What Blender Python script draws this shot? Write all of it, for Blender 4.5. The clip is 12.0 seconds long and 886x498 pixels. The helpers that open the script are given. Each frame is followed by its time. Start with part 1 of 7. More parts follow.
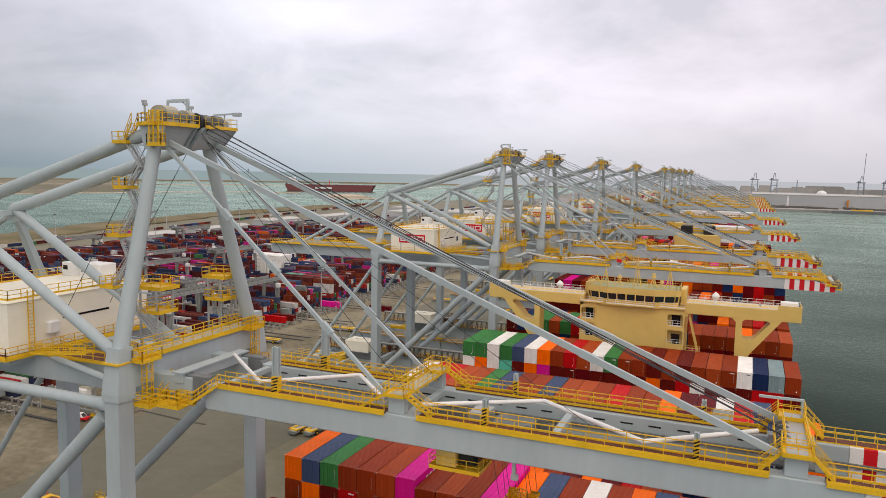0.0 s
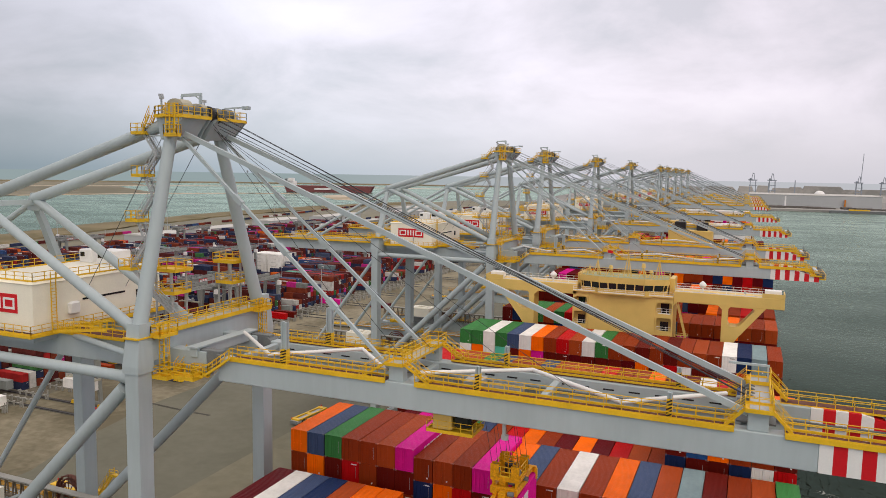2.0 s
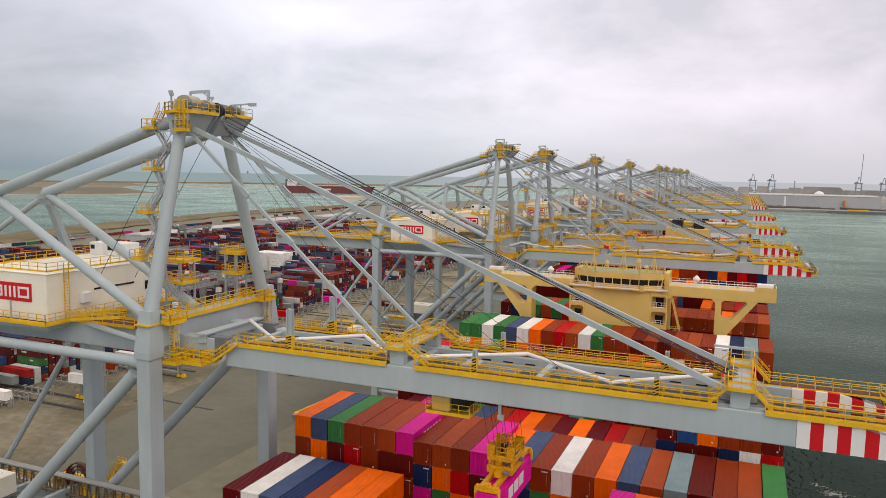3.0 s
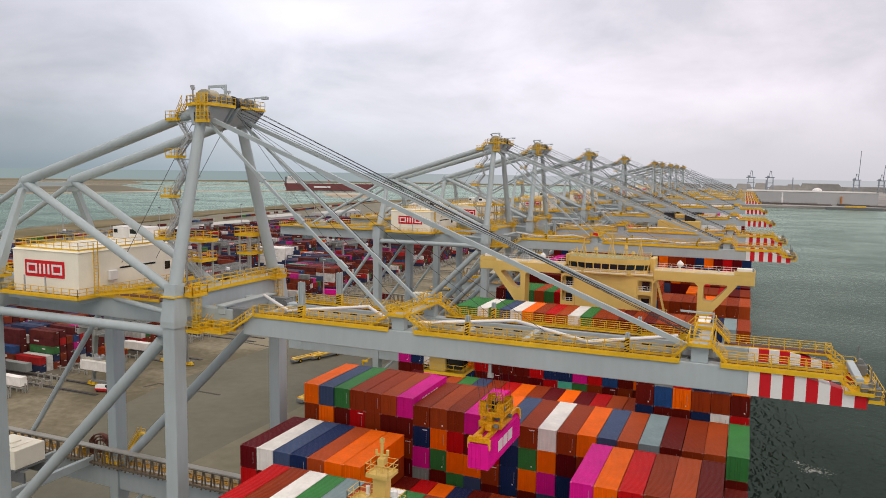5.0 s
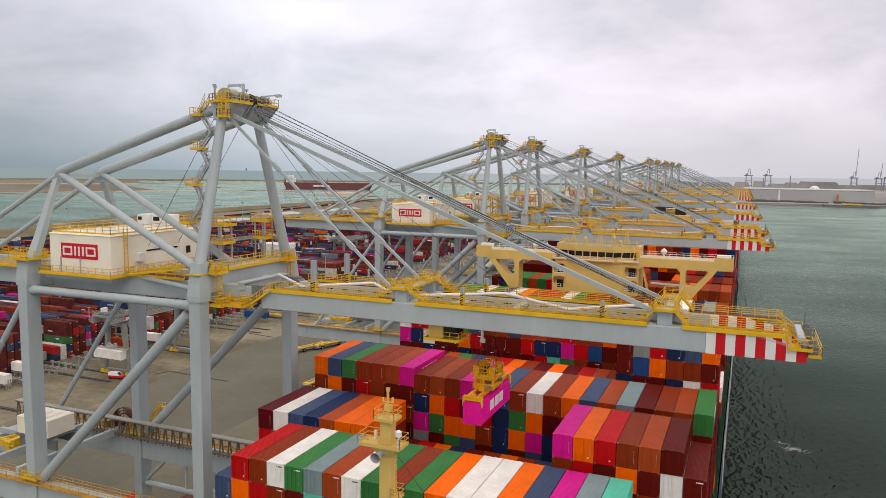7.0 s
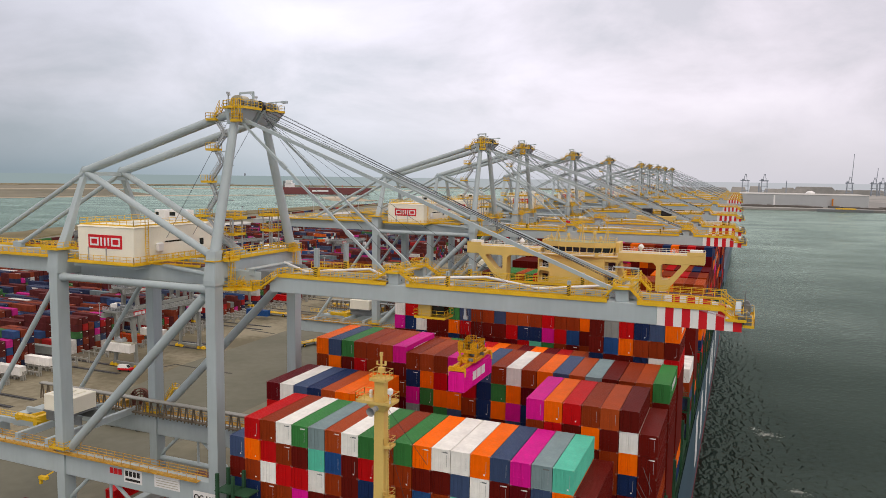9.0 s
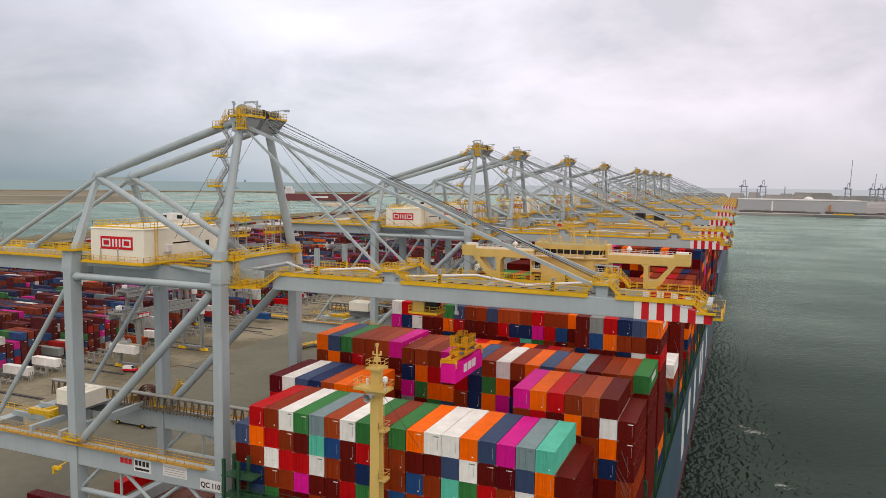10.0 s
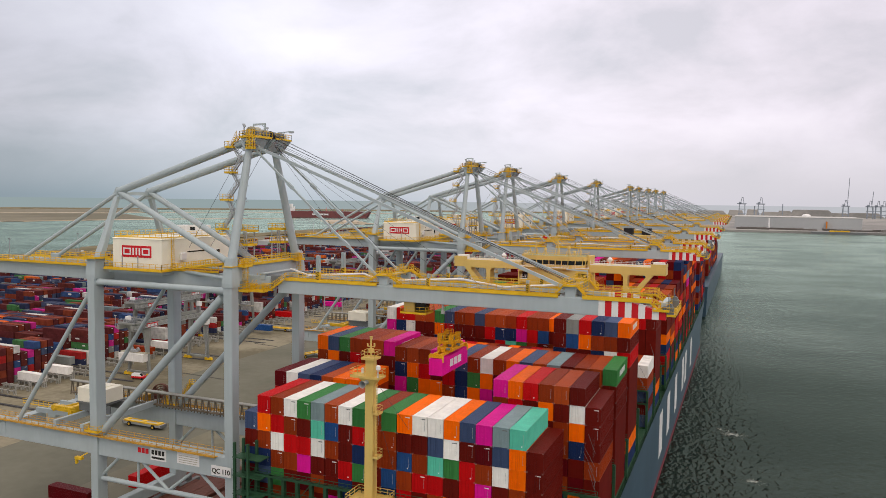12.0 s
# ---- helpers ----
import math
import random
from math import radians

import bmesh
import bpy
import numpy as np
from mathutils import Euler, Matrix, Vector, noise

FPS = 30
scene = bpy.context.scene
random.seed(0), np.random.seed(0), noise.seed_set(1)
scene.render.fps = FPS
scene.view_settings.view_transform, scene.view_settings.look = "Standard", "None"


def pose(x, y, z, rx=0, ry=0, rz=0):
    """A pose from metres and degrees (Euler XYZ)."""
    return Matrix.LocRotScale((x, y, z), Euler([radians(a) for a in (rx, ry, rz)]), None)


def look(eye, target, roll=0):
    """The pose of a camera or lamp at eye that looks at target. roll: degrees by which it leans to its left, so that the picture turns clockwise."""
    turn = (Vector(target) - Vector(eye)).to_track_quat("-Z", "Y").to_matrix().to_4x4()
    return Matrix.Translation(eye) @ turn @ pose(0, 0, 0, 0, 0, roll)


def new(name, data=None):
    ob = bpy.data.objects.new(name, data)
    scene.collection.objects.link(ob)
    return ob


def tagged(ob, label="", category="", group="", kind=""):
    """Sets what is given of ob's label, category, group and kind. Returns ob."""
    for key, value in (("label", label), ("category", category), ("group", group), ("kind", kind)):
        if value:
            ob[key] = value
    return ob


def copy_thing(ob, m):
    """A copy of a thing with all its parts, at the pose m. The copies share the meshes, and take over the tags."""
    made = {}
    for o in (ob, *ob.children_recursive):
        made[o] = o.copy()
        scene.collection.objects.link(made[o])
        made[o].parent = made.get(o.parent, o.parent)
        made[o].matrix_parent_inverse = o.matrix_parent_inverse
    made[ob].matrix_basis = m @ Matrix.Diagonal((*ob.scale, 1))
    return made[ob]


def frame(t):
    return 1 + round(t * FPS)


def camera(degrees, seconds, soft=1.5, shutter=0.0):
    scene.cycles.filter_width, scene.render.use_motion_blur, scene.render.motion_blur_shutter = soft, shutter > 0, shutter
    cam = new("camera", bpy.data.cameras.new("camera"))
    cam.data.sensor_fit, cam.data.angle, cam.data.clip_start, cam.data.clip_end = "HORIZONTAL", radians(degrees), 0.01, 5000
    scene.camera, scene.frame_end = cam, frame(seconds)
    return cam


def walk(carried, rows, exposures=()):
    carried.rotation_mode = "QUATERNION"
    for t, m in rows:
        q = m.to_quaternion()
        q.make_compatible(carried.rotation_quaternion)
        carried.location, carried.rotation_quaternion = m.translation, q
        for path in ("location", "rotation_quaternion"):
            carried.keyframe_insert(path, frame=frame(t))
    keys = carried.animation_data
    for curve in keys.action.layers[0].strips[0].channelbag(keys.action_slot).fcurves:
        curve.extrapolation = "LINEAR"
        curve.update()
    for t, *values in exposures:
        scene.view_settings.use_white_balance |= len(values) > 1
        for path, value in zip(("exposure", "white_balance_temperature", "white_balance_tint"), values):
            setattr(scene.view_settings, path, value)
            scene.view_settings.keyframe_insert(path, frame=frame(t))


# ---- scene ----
cam = camera(62.24, 12.0, soft=0.6)
PATH = [
    (0, (59.35, 6.20, 76.78), (21.09, 97.98, 66.22), 1.09),
    (0.5, (60.05, 5.05, 76.27), (21.81, 96.86, 65.86), 1.02),
    (1, (60.70, 3.68, 75.84), (22.48, 95.51, 65.53), 0.97),
    (1.5, (61.30, 2.28, 75.57), (23.14, 94.13, 65.21), 0.95),
    (2, (61.92, 0.91, 75.34), (23.77, 92.76, 64.96), 0.98),
    (2.5, (62.57, -0.51, 74.97), (24.43, 91.35, 64.62), 0.99),
    (3, (63.39, -2.18, 74.53), (25.22, 89.67, 64.24), 0.98),
    (5, (67.21, -10.32, 73.10), (29.14, 81.54, 62.51), 0.87),
    (5.5, (68.17, -12.50, 72.77), (30.11, 79.36, 62.08), 0.86),
    (6, (69.16, -14.90, 72.44), (31.16, 76.97, 61.73), 0.83),
    (6.5, (70.23, -17.41, 72.15), (32.26, 74.47, 61.41), 0.79),
    (7, (71.48, -19.99, 71.83), (33.53, 71.90, 61.12), 0.75),
    (9, (77.75, -31.13, 70.75), (39.97, 60.92, 60.76), 0.76),
    (9.5, (79.62, -34.18, 70.58), (41.84, 57.90, 60.87), 0.70),
    (10, (81.46, -37.18, 70.46), (43.66, 54.95, 61.31), 0.71),
    (10.5, (83.24, -40.01, 70.29), (45.44, 52.17, 61.73), 0.68),
    (11, (85.07, -43.03, 70.17), (47.22, 49.19, 62.23), 0.68),
    (11.5, (86.83, -45.99, 70.03), (48.93, 46.26, 62.69), 0.69),
    (12, (88.50, -48.84, 69.84), (50.58, 43.44, 63.06), 0.69),
]
EXPOSURES = [(0.0, 0.0, 6700, 10), (12.0, 0.0, 6700, 10)]
walk(cam, [(t, look(eye, target, roll)) for t, eye, target, roll in PATH], EXPOSURES)

SKY_STRENGTH, SUN_STRENGTH, SKY_SHIFT = 1.05, 0.78, (5.1, 2.2)
# ---------------------------------------------------------------- world, sun, exposure
world = bpy.data.worlds.new("overcast_sky")
scene.world = world
world.use_nodes = True


THIN_CLOUD = (-0.44, 0.86, 0.26)


def build_sky():
    nt = world.node_tree
    nt.nodes.clear()
    N, L = nt.nodes.new, nt.links.new
    out, bg = N("ShaderNodeOutputWorld"), N("ShaderNodeBackground")
    L(bg.outputs[0], out.inputs[0])
    sky = N("ShaderNodeTexSky")
    sky.sky_type, sky.sun_disc = "NISHITA", False
    sky.sun_elevation, sky.sun_rotation = radians(48), radians(140)
    dim = N("ShaderNodeVectorMath")
    dim.operation = "SCALE"
    dim.inputs["Scale"].default_value = 0.10
    L(sky.outputs[0], dim.inputs[0])
    tc, sep = N("ShaderNodeTexCoord"), N("ShaderNodeSeparateXYZ")
    L(tc.outputs["Generated"], sep.inputs[0])
    zc = N("ShaderNodeMath")
    zc.operation = "MAXIMUM"
    L(sep.outputs[2], zc.inputs[0])
    zc.inputs[1].default_value = 0.0
    za = N("ShaderNodeMath")
    za.operation = "ADD"
    L(zc.outputs[0], za.inputs[0])
    za.inputs[1].default_value = 0.75
    flat = N("ShaderNodeVectorMath")
    flat.operation = "DIVIDE"
    comb = N("ShaderNodeCombineXYZ")
    for i in range(3):
        L(za.outputs[0], comb.inputs[i])
    L(tc.outputs["Generated"], flat.inputs[0])
    L(comb.outputs[0], flat.inputs[1])
    mp = N("ShaderNodeMapping")
    mp.inputs["Location"].default_value = (SKY_SHIFT[0], SKY_SHIFT[1], 0.0)
    mp.inputs["Scale"].default_value = (1.0, 1.0, 2.2)
    L(flat.outputs[0], mp.inputs[0])
    n1 = N("ShaderNodeTexNoise")
    n1.inputs["Scale"].default_value, n1.inputs["Detail"].default_value = 3.3, 9.0
    n1.inputs["Roughness"].default_value, n1.inputs["Distortion"].default_value = 0.56, 0.25
    L(mp.outputs[0], n1.inputs[0])
    ramp = N("ShaderNodeValToRGB")
    e = ramp.color_ramp.elements
    e[0].position, e[0].color = 0.34, (0.62, 0.63, 0.685, 1)
    e[1].position, e[1].color = 0.70, (0.93, 0.905, 0.98, 1)
    m = ramp.color_ramp.elements.new(0.46)
    m.color = (0.75, 0.735, 0.80, 1)
    m = ramp.color_ramp.elements.new(0.56)
    m.color = (0.845, 0.82, 0.90, 1)
    # lumpier low down, thinner higher up
    low, lift = N("ShaderNodeMath"), N("ShaderNodeMath")
    low.operation, low.inputs[1].default_value = "MINIMUM", 0.34
    L(sep.outputs[2], low.inputs[0])
    lift.operation, lift.inputs[1].default_value = "MULTIPLY_ADD", 0.5
    L(low.outputs[0], lift.inputs[0])
    thick = N("ShaderNodeMath")
    thick.operation, thick.inputs[1].default_value = "SUBTRACT", 0.055
    L(n1.outputs[0], thick.inputs[0])
    L(thick.outputs[0], lift.inputs[2])
    L(lift.outputs[0], ramp.inputs[0])
    # grey band above the horizon
    hr = N("ShaderNodeMapRange")
    hr.inputs["From Min"].default_value, hr.inputs["From Max"].default_value = 0.0, 0.105
    L(sep.outputs[2], hr.inputs[0])
    mix = N("ShaderNodeMixRGB")
    L(hr.outputs[0], mix.inputs[0])
    side = N("ShaderNodeMapRange")
    side.inputs["From Min"].default_value, side.inputs["From Max"].default_value = -0.75, -0.1
    L(sep.outputs[0], side.inputs[0])
    band = N("ShaderNodeMixRGB")
    L(side.outputs[0], band.inputs[0])
    band.inputs[1].default_value, band.inputs[2].default_value = (0.37, 0.45, 0.51, 1), (0.63, 0.64, 0.70, 1)
    L(band.outputs[0], mix.inputs[1])
    L(ramp.outputs[0], mix.inputs[2])
    last = N("ShaderNodeMixRGB")
    last.inputs[0].default_value = 0.92
    L(dim.outputs[0], last.inputs[1])
    L(mix.outputs[0], last.inputs[2])
    # a thinner, brighter stretch of cloud, brighter overhead, duller to the west
    glow = N("ShaderNodeVectorMath")
    glow.operation = "DOT_PRODUCT"
    L(tc.outputs["Generated"], glow.inputs[0])
    glow.inputs[1].default_value = THIN_CLOUD
    gr = N("ShaderNodeMapRange")
    gr.interpolation_type = "SMOOTHSTEP"
    gr.inputs["From Min"].default_value, gr.inputs["From Max"].default_value = 0.80, 1.0
    gr.inputs["To Min"].default_value, gr.inputs["To Max"].default_value = 0.97, 1.09
    L(glow.outputs["Value"], gr.inputs[0])
    up = N("ShaderNodeMapRange")
    up.inputs["From Min"].default_value, up.inputs["From Max"].default_value = 0.4, 1.0
    up.inputs["To Min"].default_value, up.inputs["To Max"].default_value = 1.0, 1.2
    L(sep.outputs[2], up.inputs[0])
    west = N("ShaderNodeMapRange")
    west.inputs["From Min"].default_value, west.inputs["From Max"].default_value = -0.82, -0.55
    west.inputs["To Min"].default_value, west.inputs["To Max"].default_value = 0.72, 1.02
    L(sep.outputs[0], west.inputs[0])
    f1, f2 = N("ShaderNodeMath"), N("ShaderNodeMath")
    f1.operation = f2.operation = "MULTIPLY"
    L(gr.outputs[0], f1.inputs[0])
    L(up.outputs[0], f1.inputs[1])
    L(f1.outputs[0], f2.inputs[0])
    L(west.outputs[0], f2.inputs[1])
    shade = N("ShaderNodeVectorMath")
    shade.operation = "SCALE"
    L(last.outputs[0], shade.inputs[0])
    L(f2.outputs[0], shade.inputs["Scale"])
    # cooler cloud to the west, faintly pink to the east
    cast, tinted = N("ShaderNodeMixRGB"), N("ShaderNodeMixRGB")
    L(side.outputs[0], cast.inputs[0])
    cast.inputs[1].default_value, cast.inputs[2].default_value = (0.955, 1.0, 1.045, 1), (1.02, 0.99, 1.02, 1)
    tinted.blend_type, tinted.inputs[0].default_value = "MULTIPLY", 1.0
    L(shade.outputs[0], tinted.inputs[1])
    L(cast.outputs[0], tinted.inputs[2])
    warm, high = N("ShaderNodeMixRGB"), N("ShaderNodeMapRange")
    high.inputs["From Min"].default_value, high.inputs["From Max"].default_value = 0.3, 0.65
    L(sep.outputs[2], high.inputs[0])
    warm.blend_type = "MULTIPLY"
    L(high.outputs[0], warm.inputs[0])
    L(tinted.outputs[0], warm.inputs[1])
    warm.inputs[2].default_value = (1.04, 0.99, 0.88, 1)
    L(warm.outputs[0], bg.inputs[0])
    bg.inputs[1].default_value = SKY_STRENGTH


build_sky()
sun = new("sun", bpy.data.lights.new("sun", "SUN"))
sun.data.energy, sun.data.angle, sun.data.color = SUN_STRENGTH, radians(40), (1.0, 0.88, 0.66)
sun.matrix_world = look((0, 0, 300), (-math.sin(radians(140)) * 180, -math.cos(radians(140)) * 180, 100))

# ---------------------------------------------------------------- materials


def lin(h):
    c = [int(h[i:i + 2], 16) / 255 for i in (0, 2, 4)]
    return tuple(x / 12.92 if x <= 0.04045 else ((x + 0.055) / 1.055) ** 2.4 for x in c)


def paint(name, rgb, rough=0.5, metal=0.0, var=0.12, scale=0.35, fine=6.0, bump=0.0, rnd=0.0, streak=0.0, spec=0.24):
    """A painted or plain surface with stains at two sizes."""
    m = bpy.data.materials.new(name)
    m.use_nodes = True
    nt = m.node_tree
    N, L = nt.nodes.new, nt.links.new
    b = nt.nodes["Principled BSDF"]
    if isinstance(rgb, str):
        rgb = lin(rgb)
    tc = N("ShaderNodeTexCoord")
    src = tc.outputs["Object"]
    n1, n2 = N("ShaderNodeTexNoise"), N("ShaderNodeTexNoise")
    for n, s, d in ((n1, scale, 5.0), (n2, fine, 4.0)):
        n.inputs["Scale"].default_value, n.inputs["Detail"].default_value = s, d
    if streak:
        mp = N("ShaderNodeMapping")
        mp.inputs["Scale"].default_value = (1.0, 1.0, streak)
        L(src, mp.inputs[0])
        L(mp.outputs[0], n2.inputs[0])
    else:
        L(src, n2.inputs[0])
    L(src, n1.inputs[0])
    add = N("ShaderNodeMath")
    add.operation = "MULTIPLY_ADD"
    L(n2.outputs[0], add.inputs[0])
    add.inputs[1].default_value = 0.5
    L(n1.outputs[0], add.inputs[2])
    mr = N("ShaderNodeMapRange")
    mr.inputs["From Min"].default_value, mr.inputs["From Max"].default_value = 0.45, 1.05
    mr.inputs["To Min"].default_value, mr.inputs["To Max"].default_value = 1.0 - var, 1.0 + var
    L(add.outputs[0], mr.inputs[0])
    sc = N("ShaderNodeVectorMath")
    sc.operation = "SCALE"
    sc.inputs[0].default_value = rgb
    if rnd:
        oi = N("ShaderNodeObjectInfo")
        rr = N("ShaderNodeMapRange")
        rr.inputs["To Min"].default_value, rr.inputs["To Max"].default_value = 1 - rnd, 1 + rnd
        L(oi.outputs["Random"], rr.inputs[0])
        mu = N("ShaderNodeMath")
        mu.operation = "MULTIPLY"
        L(rr.outputs[0], mu.inputs[0])
        L(mr.outputs[0], mu.inputs[1])
        L(mu.outputs[0], sc.inputs["Scale"])
    else:
        L(mr.outputs[0], sc.inputs["Scale"])
    L(sc.outputs[0], b.inputs["Base Color"])
    b.inputs["Roughness"].default_value, b.inputs["Metallic"].default_value = rough, metal
    b.inputs["Specular IOR Level"].default_value = 0.5 if rough < 0.2 else spec
    if bump:
        bp = N("ShaderNodeBump")
        bp.inputs["Strength"].default_value, bp.inputs["Distance"].default_value = bump, 0.05
        L(n2.outputs[0], bp.inputs["Height"])
        L(bp.outputs[0], b.inputs["Normal"])
    return m


GREY = paint("crane_grey_paint", (0.405, 0.475, 0.497), 0.42, var=0.10, scale=0.12, fine=1.5, streak=0.15)
GREY_D = paint("dark_grey_steel", (0.16, 0.175, 0.18), 0.55, var=0.2)
YELLOW = paint("safety_yellow_paint", (0.74, 0.465, 0.024), 0.42, var=0.18, scale=0.4)
YELLOW_R = paint("rust_worn_yellow", (0.52, 0.29, 0.045), 0.6, var=0.4, scale=1.0)
ORANGE_M = paint("orange_machine_paint", (0.62, 0.22, 0.02), 0.45, var=0.2)
WHITE = paint("white_sheet_metal", (0.88, 0.85, 0.72), 0.45, var=0.07, scale=0.3)
WHITE_P = paint("white_paint", (0.80, 0.80, 0.79), 0.4, var=0.06)
RED_P = paint("red_paint", (0.60, 0.012, 0.02), 0.42, var=0.1)
BLACK = paint("black_rubber", (0.02, 0.02, 0.022), 0.6)
ROPE = paint("steel_rope", (0.045, 0.045, 0.05), 0.5)
GRATE = paint("rusty_grating", (0.14, 0.055, 0.04), 0.75, var=0.3, scale=1.2)
CREAM = paint("cream_ship_paint", (0.70, 0.50, 0.155), 0.4, var=0.09, scale=0.25)
OLIVE = paint("deck_green_paint", (0.33, 0.36, 0.22), 0.6, var=0.15)
GREEN_D = paint("lashing_green_paint", (0.024, 0.075, 0.038), 0.55, var=0.3, scale=0.8)
GLASS = paint("dark_window_glass", (0.015, 0.018, 0.02), 0.08, var=0.05)
BEIGE = paint("beige_machine_paint", (0.42, 0.40, 0.31), 0.5, var=0.15)
HULL = paint("hull_blue_paint", (0.055, 0.10, 0.14), 0.42, var=0.2, scale=0.06, fine=0.8, streak=0.1)
BOOT = paint("antifouling_red", (0.23, 0.04, 0.055), 0.6, var=0.2, scale=0.2)
STEEL = paint("galvanised_steel", (0.42, 0.44, 0.45), 0.45, metal=0.3, var=0.15)
ASC_G = paint("stacking_crane_grey", (0.27, 0.285, 0.265), 0.55, var=0.18, scale=0.3)
RACK = paint("rack_pale_steel", (0.34, 0.34, 0.31), 0.6, var=0.15)
RACK_D = paint("dark_rusty_rack", (0.17, 0.14, 0.10), 0.7, var=0.35, scale=0.6)
HAZ_B = paint("hazard_black", (0.025, 0.024, 0.022), 0.5)
# far steel: the haze of distance is put into this pale blue-grey
FARGREY = paint("hazed_distant_steel", (0.27, 0.305, 0.35), 0.7)
FARWALL = paint("pale_warehouse_wall", (0.42, 0.44, 0.45), 0.8, var=0.05, scale=0.01, fine=0.1)

PALETTE = {
    "brown": ("8e3410", "rust-brown"), "dkbrown": ("64140c", "dark oxide-red"), "red": ("bb0d12", "bright red"),
    "maroon": ("5e0811", "maroon"), "orange": ("f26a00", "orange"), "salmon": ("a8471c", "faded rust-brown"),
    "magenta": ("d81892", "magenta"), "navy": ("1b2e58", "navy blue"), "blue": ("264f88", "mid blue"),
    "slate": ("3f4f70", "slate blue"), "greyblue": ("7d9195", "pale grey-blue"), "green": ("397b40", "green"),
    "teal": ("5cc4aa", "turquoise"), "white": ("e9e8e4", "white"), "grey": ("8c9290", "light grey"),
}
CONT = {k: paint("container_" + k, v[0], 0.5, var=0.15, scale=0.45, fine=2.2, rnd=0.12, streak=0.25, spec=0.13) for k, v in PALETTE.items()}


def random_container_material(name, weights, dirt=0.16, dull=1.0, haze=0.0):
    """Boxes joined in one mesh, each coloured by chance from the palette, with corrugation in the relief."""
    m = bpy.data.materials.new(name)
    m.use_nodes = True
    nt = m.node_tree
    N, L = nt.nodes.new, nt.links.new
    b = nt.nodes["Principled BSDF"]
    geo, ramp = N("ShaderNodeNewGeometry"), N("ShaderNodeValToRGB")
    ramp.color_ramp.interpolation = "CONSTANT"
    tot, acc, els = sum(w for _, w in weights), 0.0, ramp.color_ramp.elements
    for i, (k, w) in enumerate(weights):
        el = els[i] if i < 2 else els.new(acc / tot)
        el.position, el.color = acc / tot, (*lin(PALETTE[k][0]), 1)
        acc += w
    L(geo.outputs["Random Per Island"], ramp.inputs[0])
    tc, n = N("ShaderNodeTexCoord"), N("ShaderNodeTexNoise")
    n.inputs["Scale"].default_value, n.inputs["Detail"].default_value = 0.5, 5.0
    L(tc.outputs["Object"], n.inputs[0])
    mr = N("ShaderNodeMapRange")
    mr.inputs["From Min"].default_value, mr.inputs["From Max"].default_value = 0.3, 0.7
    mr.inputs["To Min"].default_value, mr.inputs["To Max"].default_value = dull * (1 - dirt), dull * (1 + dirt)
    L(n.outputs[0], mr.inputs[0])
    sc = N("ShaderNodeVectorMath")
    sc.operation = "SCALE"
    # grey veil over the palette: distance haze mixed into the base colour
    dm = N("ShaderNodeMixRGB")
    dm.inputs[0].default_value, dm.inputs[2].default_value = haze, (0.17, 0.155, 0.14, 1)
    L(ramp.outputs[0], dm.inputs[1])
    L(dm.outputs[0], sc.inputs[0])
    L(mr.outputs[0], sc.inputs["Scale"])
    L(sc.outputs[0], b.inputs["Base Color"])
    b.inputs["Roughness"].default_value, b.inputs["Specular IOR Level"].default_value = 0.75, 0.08
    wv = N("ShaderNodeTexWave")
    wv.inputs["Scale"].default_value = 1.1
    L(tc.outputs["Object"], wv.inputs[0])
    bp = N("ShaderNodeBump")
    bp.inputs["Strength"].default_value, bp.inputs["Distance"].default_value = 0.35, 0.03
    L(wv.outputs[0], bp.inputs["Height"])
    L(bp.outputs[0], b.inputs["Normal"])
    return m


SHIP_MIX = random_container_material("mixed_ship_containers", (
    ("dkbrown", 13), ("brown", 8), ("maroon", 8), ("red", 3), ("orange", 3), ("navy", 4), ("slate", 2), ("magenta", 1.2),
    ("green", 0.5), ("white", 0.8), ("greyblue", 0.5)))
SIDE_MIX = random_container_material("mixed_outboard_containers", (
    ("dkbrown", 9), ("brown", 4), ("maroon", 6), ("red", 1.2), ("navy", 0.8), ("white", 0.5), ("orange", 0.7), ("teal", 0.4)))
# the last value is the share of haze put into the yard's colours
YARD_MIX = random_container_material("mixed_yard_containers", (
    ("dkbrown", 16), ("brown", 7), ("maroon", 18), ("red", 2.2), ("orange", 1.6), ("navy", 17), ("slate", 5), ("blue", 4),
    ("magenta", 1.8), ("white", 2.6), ("grey", 1.2), ("green", 1.4), ("teal", 0.4), ("greyblue", 1)), 0.25, 0.8, 0.16)


